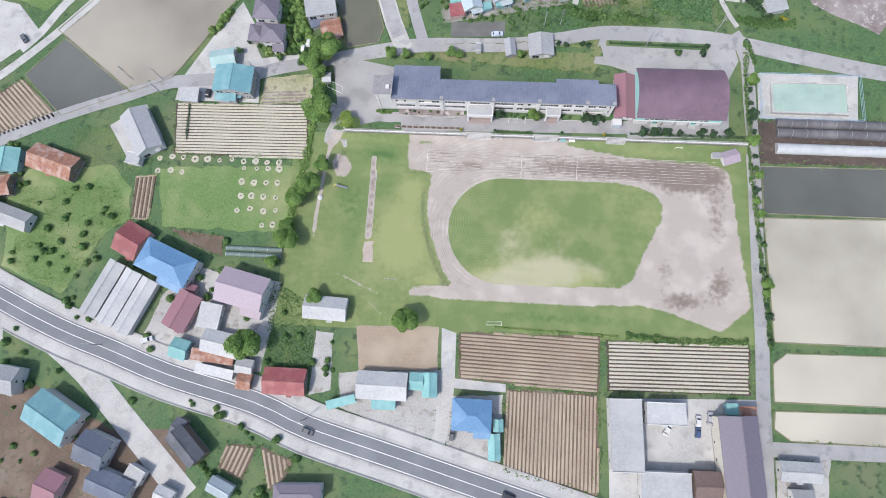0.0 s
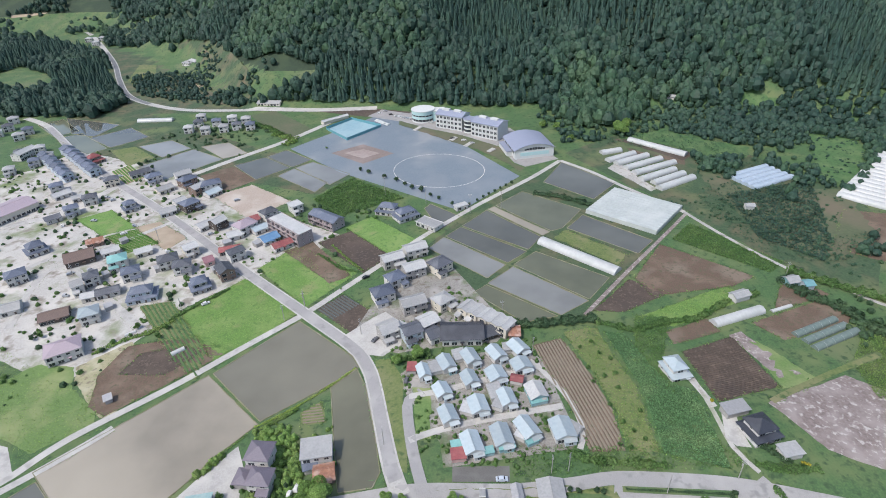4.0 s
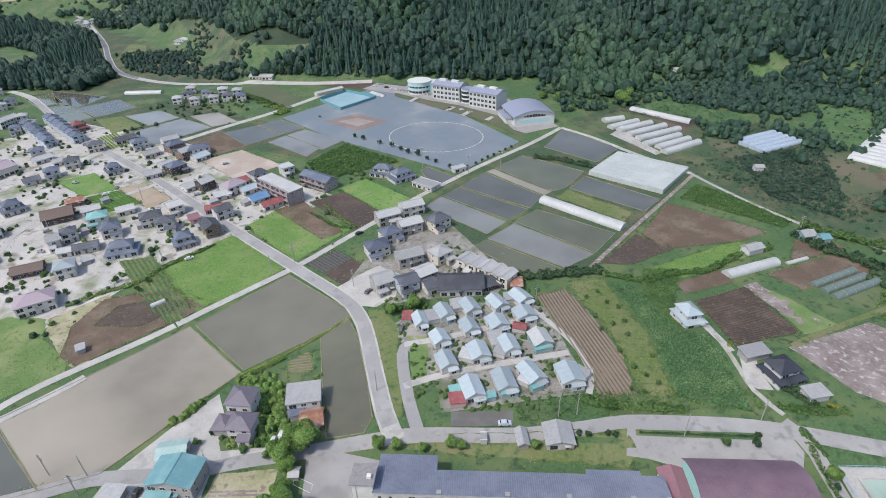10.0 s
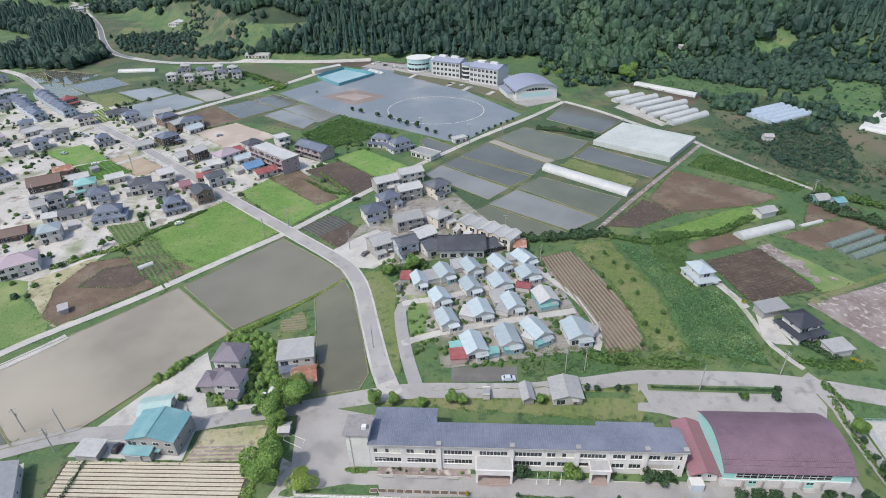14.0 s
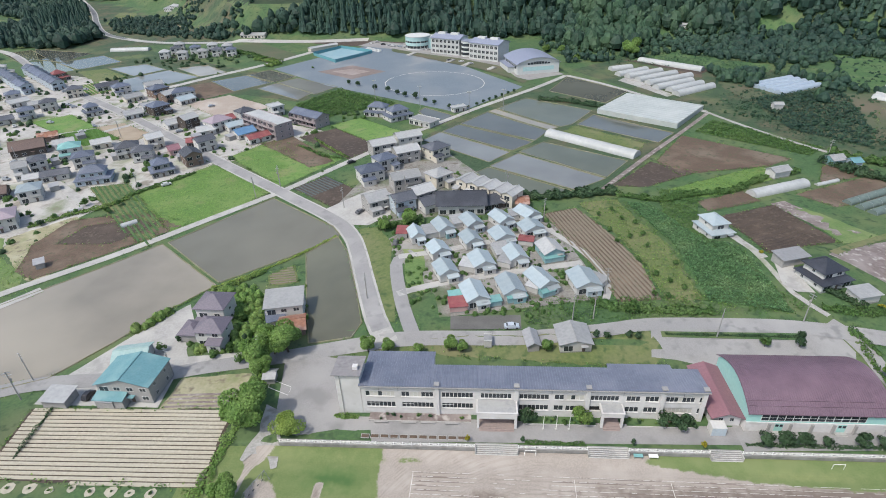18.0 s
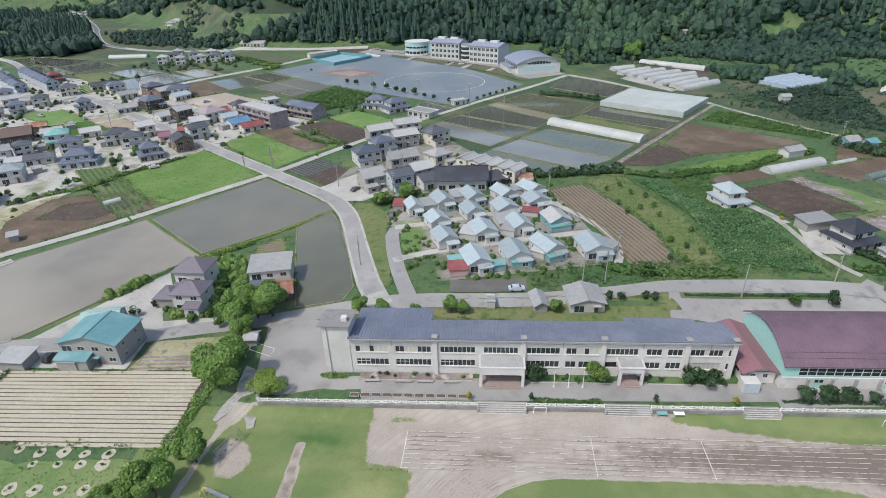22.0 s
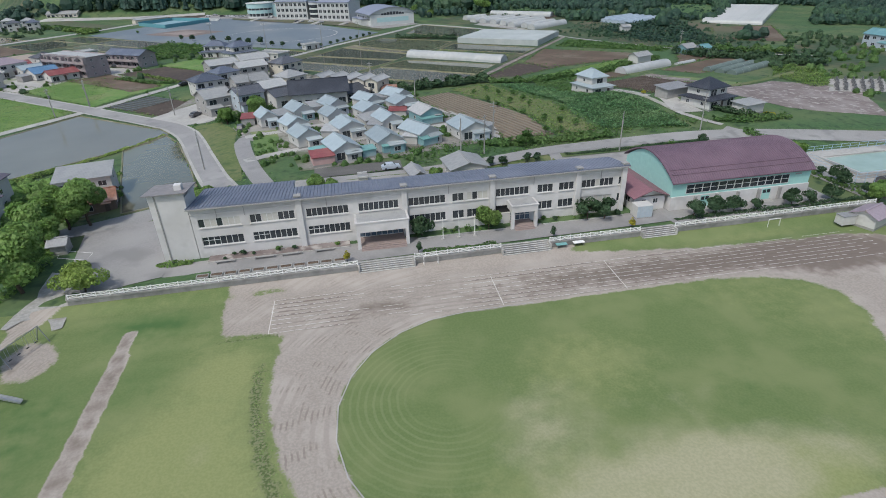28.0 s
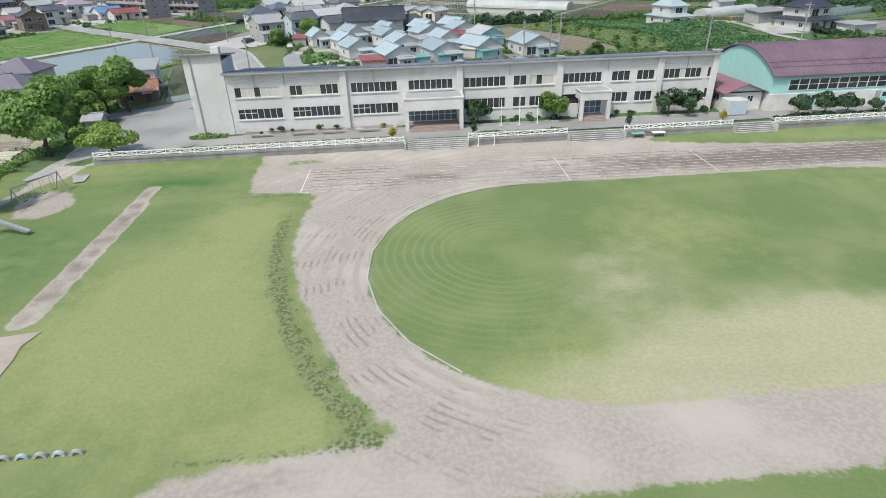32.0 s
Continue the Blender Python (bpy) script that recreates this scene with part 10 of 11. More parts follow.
scrub([(-118.4, 65.4), (-63.3, 68.7), (-63.0, 42.7), (-113.5, 42.5)], 3000, 0.2, 0.16, LEAF_LIGHT, "rough grass of the orchard plot", clumps=0.5, seed=16)
scrub([(-168.8, 55.6), (-132.1, 57.1), (-123.4, 44.6), (-133.2, 39.9), (-145.4, 15.5), (-166.6, 25.7)], 9000, 0.35, 0.18, LEAF_LIGHT, "rough green weeds", clumps=0.6, seed=17)
scrub([(-153.9, 79.8), (-141.1, 82.5), (-124.6, 64.0), (-136.9, 48.2), (-151.4, 56.3)], 3500, 0.2, 0.15, LEAF_LIGHT, "short green garden grass", clumps=0.4, seed=18)
scrub([(-70.7, 24.4), (-60.2, 20.9), (-53.0, 9.5), (-54.7, -11.4), (-69.4, -2.9)], 3000, 0.4, 0.25, LEAF, "garden grass", clumps=0.4, seed=19)
scrub([(6.6, 135.8), (88.6, 135.5), (86.7, 127.0), (30.0, 124.5), (9.1, 121.6)], 2500, 0.6, 0.3, LEAF, "verge weeds", clumps=0.5, seed=21)
tree("young", 42.6, 175.5, 0.9, "young fruit tree in dry grass", "tree", "young fruit trees")
tree("young", 43.4, 167.0, 0.9, "young fruit tree in dry grass", "tree", "young fruit trees")
tree("young", 48.4, 170.2, 0.9, "young fruit tree in dry grass", "tree", "young fruit trees")
tree("young", 47.5, 154.4, 0.9, "young fruit tree in dry grass", "tree", "young fruit trees")
tree("young", 52.5, 163.4, 0.9, "young fruit tree in dry grass", "tree", "young fruit trees")
tree("young", 50.8, 145.9, 0.9, "young fruit tree in dry grass", "tree", "young fruit trees")
tree("young", 53.9, 141.8, 0.9, "young fruit tree in dry grass", "tree", "young fruit trees")
tree("young", 47.7, 135.8, 0.9, "young fruit tree in dry grass", "tree", "young fruit trees")
tree("young", 51.3, 134.5, 0.9, "young fruit tree in dry grass", "tree", "young fruit trees")
tree("young", 56.9, 138.0, 0.9, "young fruit tree in dry grass", "tree", "young fruit trees")
tree("young", 41.1, 188.4, 0.9, "young fruit tree in dry grass", "tree", "young fruit trees")
tree("young", 46.6, 192.3, 0.9, "young fruit tree in dry grass", "tree", "young fruit trees")
tree("young", 48.9, 184.6, 0.9, "young fruit tree in dry grass", "tree", "young fruit trees")
tree("young", 52.8, 180.8, 0.9, "young fruit tree in dry grass", "tree", "young fruit trees")
tree("young", 58.1, 151.0, 0.9, "young fruit tree in dry grass", "tree", "young fruit trees")
tree("young", 53.2, 171.8, 0.9, "young fruit tree in dry grass", "tree", "young fruit trees")
tree("small_dark", -95.3, 384.2, 1.125, "dark tree along the sports ground", "tree", "sports ground trees")
tree("small_dark", -87.9, 378.7, 1.25, "dark tree along the sports ground", "tree", "sports ground trees")
tree("small_dark", -74.6, 370.1, 1.25, "dark tree along the sports ground", "tree", "sports ground trees")
tree("small_dark", -64.7, 364.9, 1.25, "dark tree along the sports ground", "tree", "sports ground trees")
tree("small_dark", -57.7, 357.9, 1.125, "dark tree along the sports ground", "tree", "sports ground trees")
tree("small_dark", -51.8, 352.2, 1.25, "dark tree along the sports ground", "tree", "sports ground trees")
tree("small_dark", -44.6, 348.3, 1.5, "dark tree along the sports ground", "tree", "sports ground trees")
tree("small_dark", -38.1, 341.0, 1.0, "dark tree along the sports ground", "tree", "sports ground trees")
tree("small_dark", -32.0, 336.5, 1.0, "dark tree along the sports ground", "tree", "sports ground trees")
tree("small_dark", -22.1, 327.9, 1.0, "dark tree along the sports ground", "tree", "sports ground trees")
tree("small_dark", -10.9, 327.7, 0.75, "dark tree along the sports ground", "tree", "sports ground trees")
tree("small_dark", -5.4, 333.3, 0.75, "dark tree along the sports ground", "tree", "sports ground trees")
tree("small_dark", -1.6, 338.4, 0.75, "dark tree along the sports ground", "tree", "sports ground trees")
tree("small_dark", 2.3, 342.6, 0.75, "dark tree along the sports ground", "tree", "sports ground trees")
tree("small_dark", 6.2, 346.9, 0.75, "dark tree along the sports ground", "tree", "sports ground trees")
tree("small_dark", 10.1, 351.3, 0.75, "dark tree along the sports ground", "tree", "sports ground trees")
tree("small_dark", 14.2, 355.8, 0.75, "dark tree along the sports ground", "tree", "sports ground trees")
tree("small_dark", 18.3, 360.4, 0.75, "dark tree along the sports ground", "tree", "sports ground trees")
tree("small", -157.6, 194.9, 1, "green garden tree among the houses", "tree")
tree("small", -171.3, 200.9, 1.1, "green garden tree among the houses", "tree")
tree("small", -190.5, 192.6, 0.8, "green garden tree among the houses", "tree")
tree("small_dark", -180.2, 184.9, 0.9, "green garden tree among the houses", "tree")
tree("small", -157.1, 201.0, 1.0, "green garden tree among the houses", "tree")
tree("broad_b", -29.9, 181.0, 0.9, "green garden tree among the houses", "tree")
tree("small", -36.0, 179.8, 0.9, "green garden tree among the houses", "tree")
tree("broad_b", -39.3, 177.2, 0.7, "green garden tree among the houses", "tree")
tree("small", -26.5, 183.9, 0.9, "green garden tree among the houses", "tree")
tree("small", 39.4, 127.5, 1.3, "green garden tree among the houses", "tree")
tree("small", 70.4, 114.6, 0.9, "green garden tree among the houses", "tree")
tree("small_dark", 79.0, 114.7, 1.0, "green garden tree among the houses", "tree")
tree("small", 8.8, 175.4, 0.7, "green garden tree among the houses", "tree")
tree("small", -6.5, 170.0, 0.6, "green garden tree among the houses", "tree")
tree("small", -7.3, 154.2, 0.5, "green garden tree among the houses", "tree")
tree("small_dark", 15.3, 151.7, 0.6, "green garden tree among the houses", "tree")
tree("small", -217.4, 194.3, 1.0, "green garden tree among the houses", "tree")
tree("small_dark", -220.2, 192.2, 1.1, "green garden tree among the houses", "tree")
tree("small", -200.3, 194.5, 1.0, "green garden tree among the houses", "tree")
tree("small", -47.6, 237.9, 0.7, "green garden tree among the houses", "tree")
tree("shrub_yellow", 107.5, 129.0, 0.9, "yellow flowering shrub beside the drive", "shrub")
tree("shrub_yellow", 108.8, 128.6, 0.8, "yellow flowering shrub beside the drive", "shrub")
tree("shrub_yellow", 85.5, 154.9, 0.8, "yellow flowering shrub beside the drive", "shrub")
tree("small_dark", -280.0, 398.8, 1.2, "green garden tree among the houses", "tree")
tree("small_dark", -264.9, 392.5, 1.2, "green garden tree among the houses", "tree")
tree("small", -314.4, 348.1, 1.0, "green garden tree among the houses", "tree")
tree("small", -202.8, 416.8, 0.6, "green garden tree among the houses", "tree")
tree("broad", 112.9, 448.6, 1.6, "green garden tree among the houses", "tree")
tree("light", 69.9, 437.8, 1.0, "yellow-green tree at the wood's edge", "tree")
tree("light", 61.7, 465.4, 1.2, "yellow-green tree at the wood's edge", "tree")
tree("light", 50.1, 470.4, 1.1, "yellow-green tree at the wood's edge", "tree")
tree("shrub", -76.7, 233.1, 0.7, "green garden shrub among the houses", "shrub")
tree("small", -132.4, 428.6, 0.7, "green garden tree among the houses", "tree")

# greenhouses
FILM_DULL = mat("dull_white_film", (0.385, 0.41, 0.405), (0.34, 0.365, 0.36), fine=0.5, broad=0.1, c=(0.43, 0.45, 0.445), rough=0.4, bump=0.1)
for x, y, L, a in ((98.0, 413.6, 17.0, 20), (103.5, 402.8, 27.0, 32), (110.6, 398.0, 31.0, 31), (117.3, 390.6, 35.0, 31), (123.5, 382.8, 39.0, 30), (123.0, 371.4, 33.0, 32), (128.5, 364.8, 30.0, 33), (131.7, 357.4, 34.0, 33)):
    tunnel(x, y, a, L, 6.0, 3.0, FILM, "white plastic tunnel greenhouse in a row", group="tunnel greenhouses")
field("yard", [(90.0, 384.0), (100.0, 396.0), (109.0, 366.0), (117.0, 350.0), (112.0, 346.0), (104.0, 360.0)], GRAVEL, "gravel yard before the tunnel greenhouses", 0.1, "yard")
field("field", [(106.0, 440.0), (122.0, 446.0), (160.0, 408.0), (148.0, 396.0)], DARKSOIL, "dark soil strip beside the long greenhouse", 0.09, "field")
tunnel(51.2, 265.0, -41, 50.0, 7.5, 3.2, FILM, "long white plastic greenhouse between paddies")
tunnel(135.0, 421.5, -44, 49.0, 6.5, 3.0, FILM, "long white plastic greenhouse by the wood")
wide = thing("wide_greenhouse", pose(94.0, 318.5, float(ground(94, 318)), 0, 0, -37), "wide flat white film greenhouse between paddies", "greenhouse")
for k in range(12):
    part("roof_bay", roof_mesh("gable_x", 46.0, 3.35, 0.25, 0.0, 0.08, 2.5, 0, -19.8 + 3.4 * k + 1.7), FILM_DULL, wide)
for y in (-19.8, 21.0):
    slab("side_film", -23, 23, y - 0.05, y + 0.05, -0.3, 2.5, FILM_DULL, wide)
for x in (-23.0, 23.0):
    slab("end_film", x - 0.05, x + 0.05, -19.7, 20.9, -0.3, 2.5, FILM_DULL, wide)
for k in range(5):
    u = -10.0 + 5.0 * k
    tunnel(190.5 + u * math.cos(radians(118)), 366.0 + u * math.sin(radians(118)), 28, 38.0, 5.2, 2.4, FILM_GREY, "bay of a blue-grey plastic greenhouse", group="grey greenhouse bays")
for k in range(15):
    u = 4.0 + 6.5 * k
    tunnel(238.0 + u * math.cos(radians(46)), 324.0 + u * math.sin(radians(46)), -44, 34.0, 6.6, 2.8, FILM, "bay of a white plastic greenhouse on the slope", group="slope greenhouse bays")
tunnel(117.5, 211.5, 23, 28.3, 5.5, 2.6, FILM, "white plastic tunnel greenhouse")
tunnel(140.3, 218.4, 23, 12.0, 2.0, 1.0, FILM, "small white plastic row tunnel")
for x, y, L in ((148.7, 204.5, 26.0), (153.4, 196.0, 27.0), (151.0, 200.2, 26.0)):
    tunnel(x, y, 27, L, 3.8, 1.9, NET_GREEN, "green netted vegetable tunnel", group="netted tunnels")
tunnel(-322.0, 506.5, 2, 35.0, 6.5, 2.8, FILM, "long white plastic greenhouse")
for k in range(2):
    tunnel(137.0, 87.0 + 3.6 * k, 0, 63.0, 3.5, 2.4, NET, "black netted shade tunnel", group="shade tunnels")
tunnel(136.6, 81.2, 0, 63.0, 4.0, 2.2, FILM, "long white plastic tunnel beside the shade tunnels")
for k in range(2):
    tunnel(-78.0, 33.8 + 2.2 * k, 0, 20.0, 1.8, 1.2, NET_GREEN, "green netted vegetable row", group="vegetable nets")
tunnel(-143.8, 185.7, 45, 6.0, 2.4, 1.5, FILM, "small pale garden tunnel")
tunnel(-173.7, 197.6, 40, 5.0, 1.6, 1.0, FILM, "small pale row cover")

# utility poles along the lanes
utility_pole(22.1, 124.3, 9.5, 100)
utility_pole(-120.6, 93.8, 9.5, 26)
utility_pole(-122.2, 100.5, 9.5, 152)
utility_pole(-85.3, 103.7, 9.5, 165)
utility_pole(-92.7, 220.2, 9.5, 130)
utility_pole(-100.1, 209.0, 9.5, 85)
utility_pole(-59.3, 198.6, 9.5, 65)
utility_pole(59.3, 117.6, 9.5, 60)
utility_pole(83.8, 123.0, 9.5, 120)
utility_pole(-34.6, 205.8, 9.5, 5)
utility_pole(-92.0, 217.9, 9.5, 175)
utility_pole(-99.5, 207.8, 9.5, 66)
utility_pole(20.1, 184.5, 9.5, 45)
utility_pole(28.1, 125.4, 9.5, 46)
utility_pole(-202.7, 282.7, 9.5, 25)
utility_pole(-154.5, 213.6, 9.5, 55)
utility_pole(-114.7, 279.3, 9.5, 120)
utility_pole(-184.3, 233.0, 9.5, 70)
utility_pole(-232.9, 243.7, 9.5, 120)
utility_pole(-134.2, 100.3, 9.5, 55)
utility_pole(-53.7, -20.9, 9.5, 0)
utility_pole(-127.9, -0.4, 9.5, 0)
utility_pole(7.5, 210.9, 9.5, 0)
utility_pole(153.7, 244.5, 9.5, 146)
utility_pole(33.6, 137.1, 9.5, 0)
utility_pole(-35.7, 185.0, 9.5, 160)
utility_pole(-38.4, 134.9, 9.5, 105)
# parked cars
car(4.9, 120.8, 5, (0.42, 0.46, 0.52), "silver blue hatchback in the car park")
car(-103.1, 95.0, 85, (0.03, 0.03, 0.035), "black van beside the house", True)
car(-52.3, -24.6, -18, (0.1, 0.1, 0.11), "dark grey car on the main road")
car(14.6, -40.6, -18, (0.05, 0.05, 0.055), "black car on the main road")
car(-51.7, 193.9, 60, (0.1, 0.1, 0.11), "dark car beside a house")
car(-33.8, 167.0, 85, (0.05, 0.08, 0.07), "dark kei van in the estate yard", True)
car(-180.7, 115.8, 130, (0.12, 0.12, 0.13), "dark car in the parking lot")
car(-111.6, 2.1, 20, (0.5, 0.5, 0.5), "white car in the yard")
car(-4.5, -22.9, 85, (0.1, 0.1, 0.12), "dark van beside the blue house", True)
car(74.6, -13.7, 85, (0.5, 0.5, 0.5), "white truck-like van in the factory yard", True)
car(74.4, -17.2, 85, (0.05, 0.08, 0.16), "blue van in the factory yard", True)
car(64.9, -16.9, 60, (0.55, 0.55, 0.55), "white car in the factory yard")
car(78.5, -12.6, 85, (0.3, 0.3, 0.32), "grey car in the factory yard")
car(-35.7, 246.1, 20, (0.55, 0.55, 0.55), "white car between houses")
car(-66.8, 117.3, 85, (0.55, 0.55, 0.55), "white van beside the garden", True)
car(-68.6, 115.2, 80, (0.55, 0.55, 0.55), "white kei van beside the garden", True)
car(-65.1, 243.4, 40, (0.06, 0.06, 0.06), "black car at the lane corner")
car(-108.6, 302.4, 20, (0.08, 0.08, 0.08), "dark car by the apartments")
car(-17.9, 442.3, 10, (0.5, 0.5, 0.5), "white car before the large school")
car(-10.7, 435.4, 10, (0.3, 0.3, 0.3), "grey car before the large school")
car(-27.6, 446.8, 10, (0.06, 0.06, 0.06), "black car before the large school")
car(-101.2, 514.6, 0, (0.5, 0.5, 0.5), "white car in the far car park")
car(-89.6, 510.4, 0, (0.06, 0.06, 0.06), "black car in the far car park")
car(-80.6, 503.2, 0, (0.5, 0.5, 0.5), "white car in the far car park")
car(-96.6, 520.9, 0, (0.3, 0.3, 0.3), "grey car in the far car park")

# ---- the large school by the wood ----
J_ROOF = mat("far_school_roof", (0.24, 0.26, 0.34), (0.21, 0.23, 0.30), fine=0.8, broad=0.1, rough=0.5, bump=0.2, wave=(0.8, "X"))
J_WALL = mat("far_school_wall", (0.52, 0.53, 0.525), (0.47, 0.48, 0.475), fine=0.8, broad=0.15, bump=0.05)
J_TEAL = mat("far_school_teal", (0.38, 0.54, 0.55), (0.33, 0.48, 0.49), fine=0.8, broad=0.15, bump=0.05)


def block(x, y, turn, w, d, floors, name, label):
    z = float(ground(x, y)) - 0.2
    root = thing(name, pose(x, y, z, 0, 0, turn), label, "school block", "large school blocks")
    h = 3.9 * floors + 0.8
    slab("wall", -w / 2, w / 2, -d / 2, d / 2, -1.5, h, J_WALL, root)
    part("roof", roof_mesh("gable_x", w, d, 2.4, 0.8, 0.25, h), J_ROOF, root)
    part("gable", walls_mesh(w - 0.1, d - 0.1, h, "gable_x", 2.3, 0, 0, h - 0.3), J_WALL, root)
    n = int(w / 3.4)
    for f in range(floors):
        for k in range(n):
            px = (k + 0.5) / n * w - w / 2
            wd = slab("window", px - 1.25, px + 1.25, -d / 2 - 0.12, -d / 2, 1.3 + 3.9 * f, 3.5 + 3.9 * f, FRAME, root)
            for s in (-1, 1):
                slab("pane", px + s * 0.6 - 0.52, px + s * 0.6 + 0.52, -d / 2 - 0.16, -d / 2 - 0.12, 1.4 + 3.9 * f, 3.4 + 3.9 * f, PANE, wd)
        slab("ledge", -w / 2 - 0.1, w / 2 + 0.1, -d / 2 - 0.35, -d / 2, 3.9 * f + 4.0, 3.9 * f + 4.25, J_WALL, root)
    for k in range(n + 1):
        px = k / n * w - w / 2
        slab("column", px - 0.25, px + 0.25, -d / 2 - 0.3, -d / 2, -1, h, J_WALL, root)
    for k in (-0.25, 0.2):
        slab("roof_light", k * w - 3.5, k * w + 3.5, -1.6, 1.6, h + 2.0, h + 3.6, J_WALL, root)
    return root


block(-28.5, 476.2, -27, 26.0, 15.0, 3, "school_block", "white three-storey school block with blue-grey roof")
block(3.8, 454.2, -33, 26.0, 17.0, 3, "school_block", "white three-storey school block with blue-grey roof")
lk = thing("school_link", pose(-13.4, 463.6, float(ground(-13, 463)), 0, 0, -30), "round glazed stair tower between two school blocks", "school block")
for z0, z1, r, m in ((-1, 1.2, 5.2, J_WALL), (1.2, 3.4, 5.0, PANE), (3.4, 4.6, 5.2, J_WALL), (4.6, 6.8, 5.0, PANE), (6.8, 8.0, 5.2, J_WALL), (8.0, 10.2, 5.0, PANE), (10.2, 11.8, 5.3, J_WALL)):
    part("band" if m is J_WALL else "glazing", post(bmesh.new(), 0, 0, z0, z1, r, 28), m, lk)
slab("link_wall", -7, 7, 3, 9, -1, 11, J_TEAL, lk)
part("roof", post(bmesh.new(), 0, 0, 11.8, 12.2, 5.6, 28), J_ROOF, lk)
rd = thing("round_library", pose(-57.0, 496.0, float(ground(-57, 492)) - 0.3), "round pale teal building with bands of windows", "school block")
for z0, z1, r, m in ((-2, 1.6, 10.6, J_WALL), (1.6, 3.6, 10.4, PANE), (3.6, 6.0, 10.6, J_TEAL), (6.0, 7.4, 10.4, PANE), (7.4, 10.6, 10.6, J_TEAL), (10.6, 11.0, 11.0, J_WALL)):
    part("band" if m is not PANE else "glazing", post(bmesh.new(), 0, 0, z0, z1, r, 32), m, rd)
for k in range(20):
    a = math.tau * k / 20
    part("mullion", boxes((-0.15, 0.15, -0.1, 0.1, 1.6, 7.4)), J_WALL, rd).matrix_basis = pose(math.cos(a) * 10.5, math.sin(a) * 10.5, 0, 0, 0, math.degrees(a) + 90)
slab("wing", 6, 19, -5, 7, -1, 9.6, J_TEAL, rd)
slab("wing_roof", 6, 19.4, -5.4, 7.4, 9.6, 9.9, J_WALL, rd)
gy = thing("far_sports_hall", pose(34.2, 420.5, float(ground(33, 418)) - 0.2, 0, 0, 14), "large white hall with an arched blue-grey roof", "sports hall")
slab("wall", -15.5, 15.5, -16, 16, -1, 7.2, J_WALL, gy)
bm = bmesh.new()
ends = []
for y, dz in ((-17.0, 0.25), (17.0, 0.25), (17.0, 0.0), (-17.0, 0.0)):
    ends.append([bm.verts.new((-16.6 + 33.2 * k / 24, y, 6.9 + dz + 4.3 * math.sin(math.pi * k / 24) ** 0.8)) for k in range(25)])
for a, b in zip(ends, ends[1:] + ends[:1]):
    for k in range(24):
        bm.faces.new((a[k], a[k + 1], b[k + 1], b[k]))
for k in (0, 24):
    bm.faces.new([e[k] for e in ends])
bmesh.ops.recalc_face_normals(bm, faces=bm.faces[:])
part("roof", bm, J_ROOF, gy)
for y in (-16.0, 15.8):
    bm = bmesh.new()
    lo = [bm.verts.new((-15.5 + 31 * k / 24, y, 6.9 + 4.2 * math.sin(math.pi * (k + 0.6) / 25.2) ** 0.8)) for k in range(25)]
    hi = [bm.verts.new((-15.5 + 31 * k / 24, y + 0.2, 6.9 + 4.2 * math.sin(math.pi * (k + 0.6) / 25.2) ** 0.8)) for k in range(25)]
    bm.faces.new(lo)
    bm.faces.new(hi[::-1])
    for k in range(24):
        bm.faces.new((lo[k], lo[k + 1], hi[k + 1], hi[k]))
    bmesh.ops.recalc_face_normals(bm, faces=bm.faces[:])
    part("gable", bm, J_WALL, gy)
for k in range(8):
    slab("pane", -8.2 + k * 2.1, -6.4 + k * 2.1, -16.12, -16.0, 6.6, 7.4 + 1.1 * math.sin(math.pi * (k + 0.5) / 8), PANE, gy)
slab("front_band", -11.5, 11.5, -16.1, -16.0, 2.2, 5.0, J_TEAL, gy)
for k in range(7):
    slab("side_window", -15.62, -15.5, -12.5 + k * 3.8, -10.0 + k * 3.8, 3.4, 5.4, PANE, gy)
slab("side_wing", -20, -15.5, -8, 14, -1, 4.0, J_WALL, gy)
slab("side_roof", -20.4, -15.5, -8.4, 14.4, 4.0, 4.3, J_ROOF, gy)
# forecourt, embankment and stairs between the large school and its sports ground
field("yard", [(-80.0, 496.0), (-70.0, 487.0), (-46.0, 470.5), (-20.0, 455.0), (12.0, 428.0), (22.0, 396.0), (30.0, 388.0), (56.0, 402.0), (52.0, 410.0), (22.0, 470.0), (-20.0, 500.0), (-70.0, 520.0)], PAVE, "paved forecourt of the large school", 0.14, "yard")
field("bank", [(-79.0, 494.0), (-70.0, 486.0), (-46.0, 469.5), (-20.0, 454.0), (11.0, 427.0), (21.0, 395.0), (29.0, 385.0), (25.7, 379.7), (12.2, 401.0), (-5.9, 422.4), (-35.5, 446.3), (-78.5, 484.0)], TERRACE, "dry grass embankment above the sports ground", 0.35, "embankment")
field("car_park", [(-112.0, 508.0), (-101.0, 526.0), (-70.0, 513.0), (-76.0, 491.0)], PAVE, "grey car park beside the large school", 0.16, "car park")
for x, y, a in ((-60.2, 471.6, -38), (-27.2, 445.4, -38), (-13.9, 433.2, -38), (4.2, 419.4, -42)):
    st = thing("stairs", pose(x, y, float(ground(x, y)) + 0.1, 0, 0, a), "pale concrete stairs down to the sports ground", "stairs", "embankment stairs", "structure")
    for k in range(6):
        slab("step", -2.0, 2.0, -4.5 + k * 1.5, 4.5, -0.2, 0.15 + 0.18 * k, CONC, st)
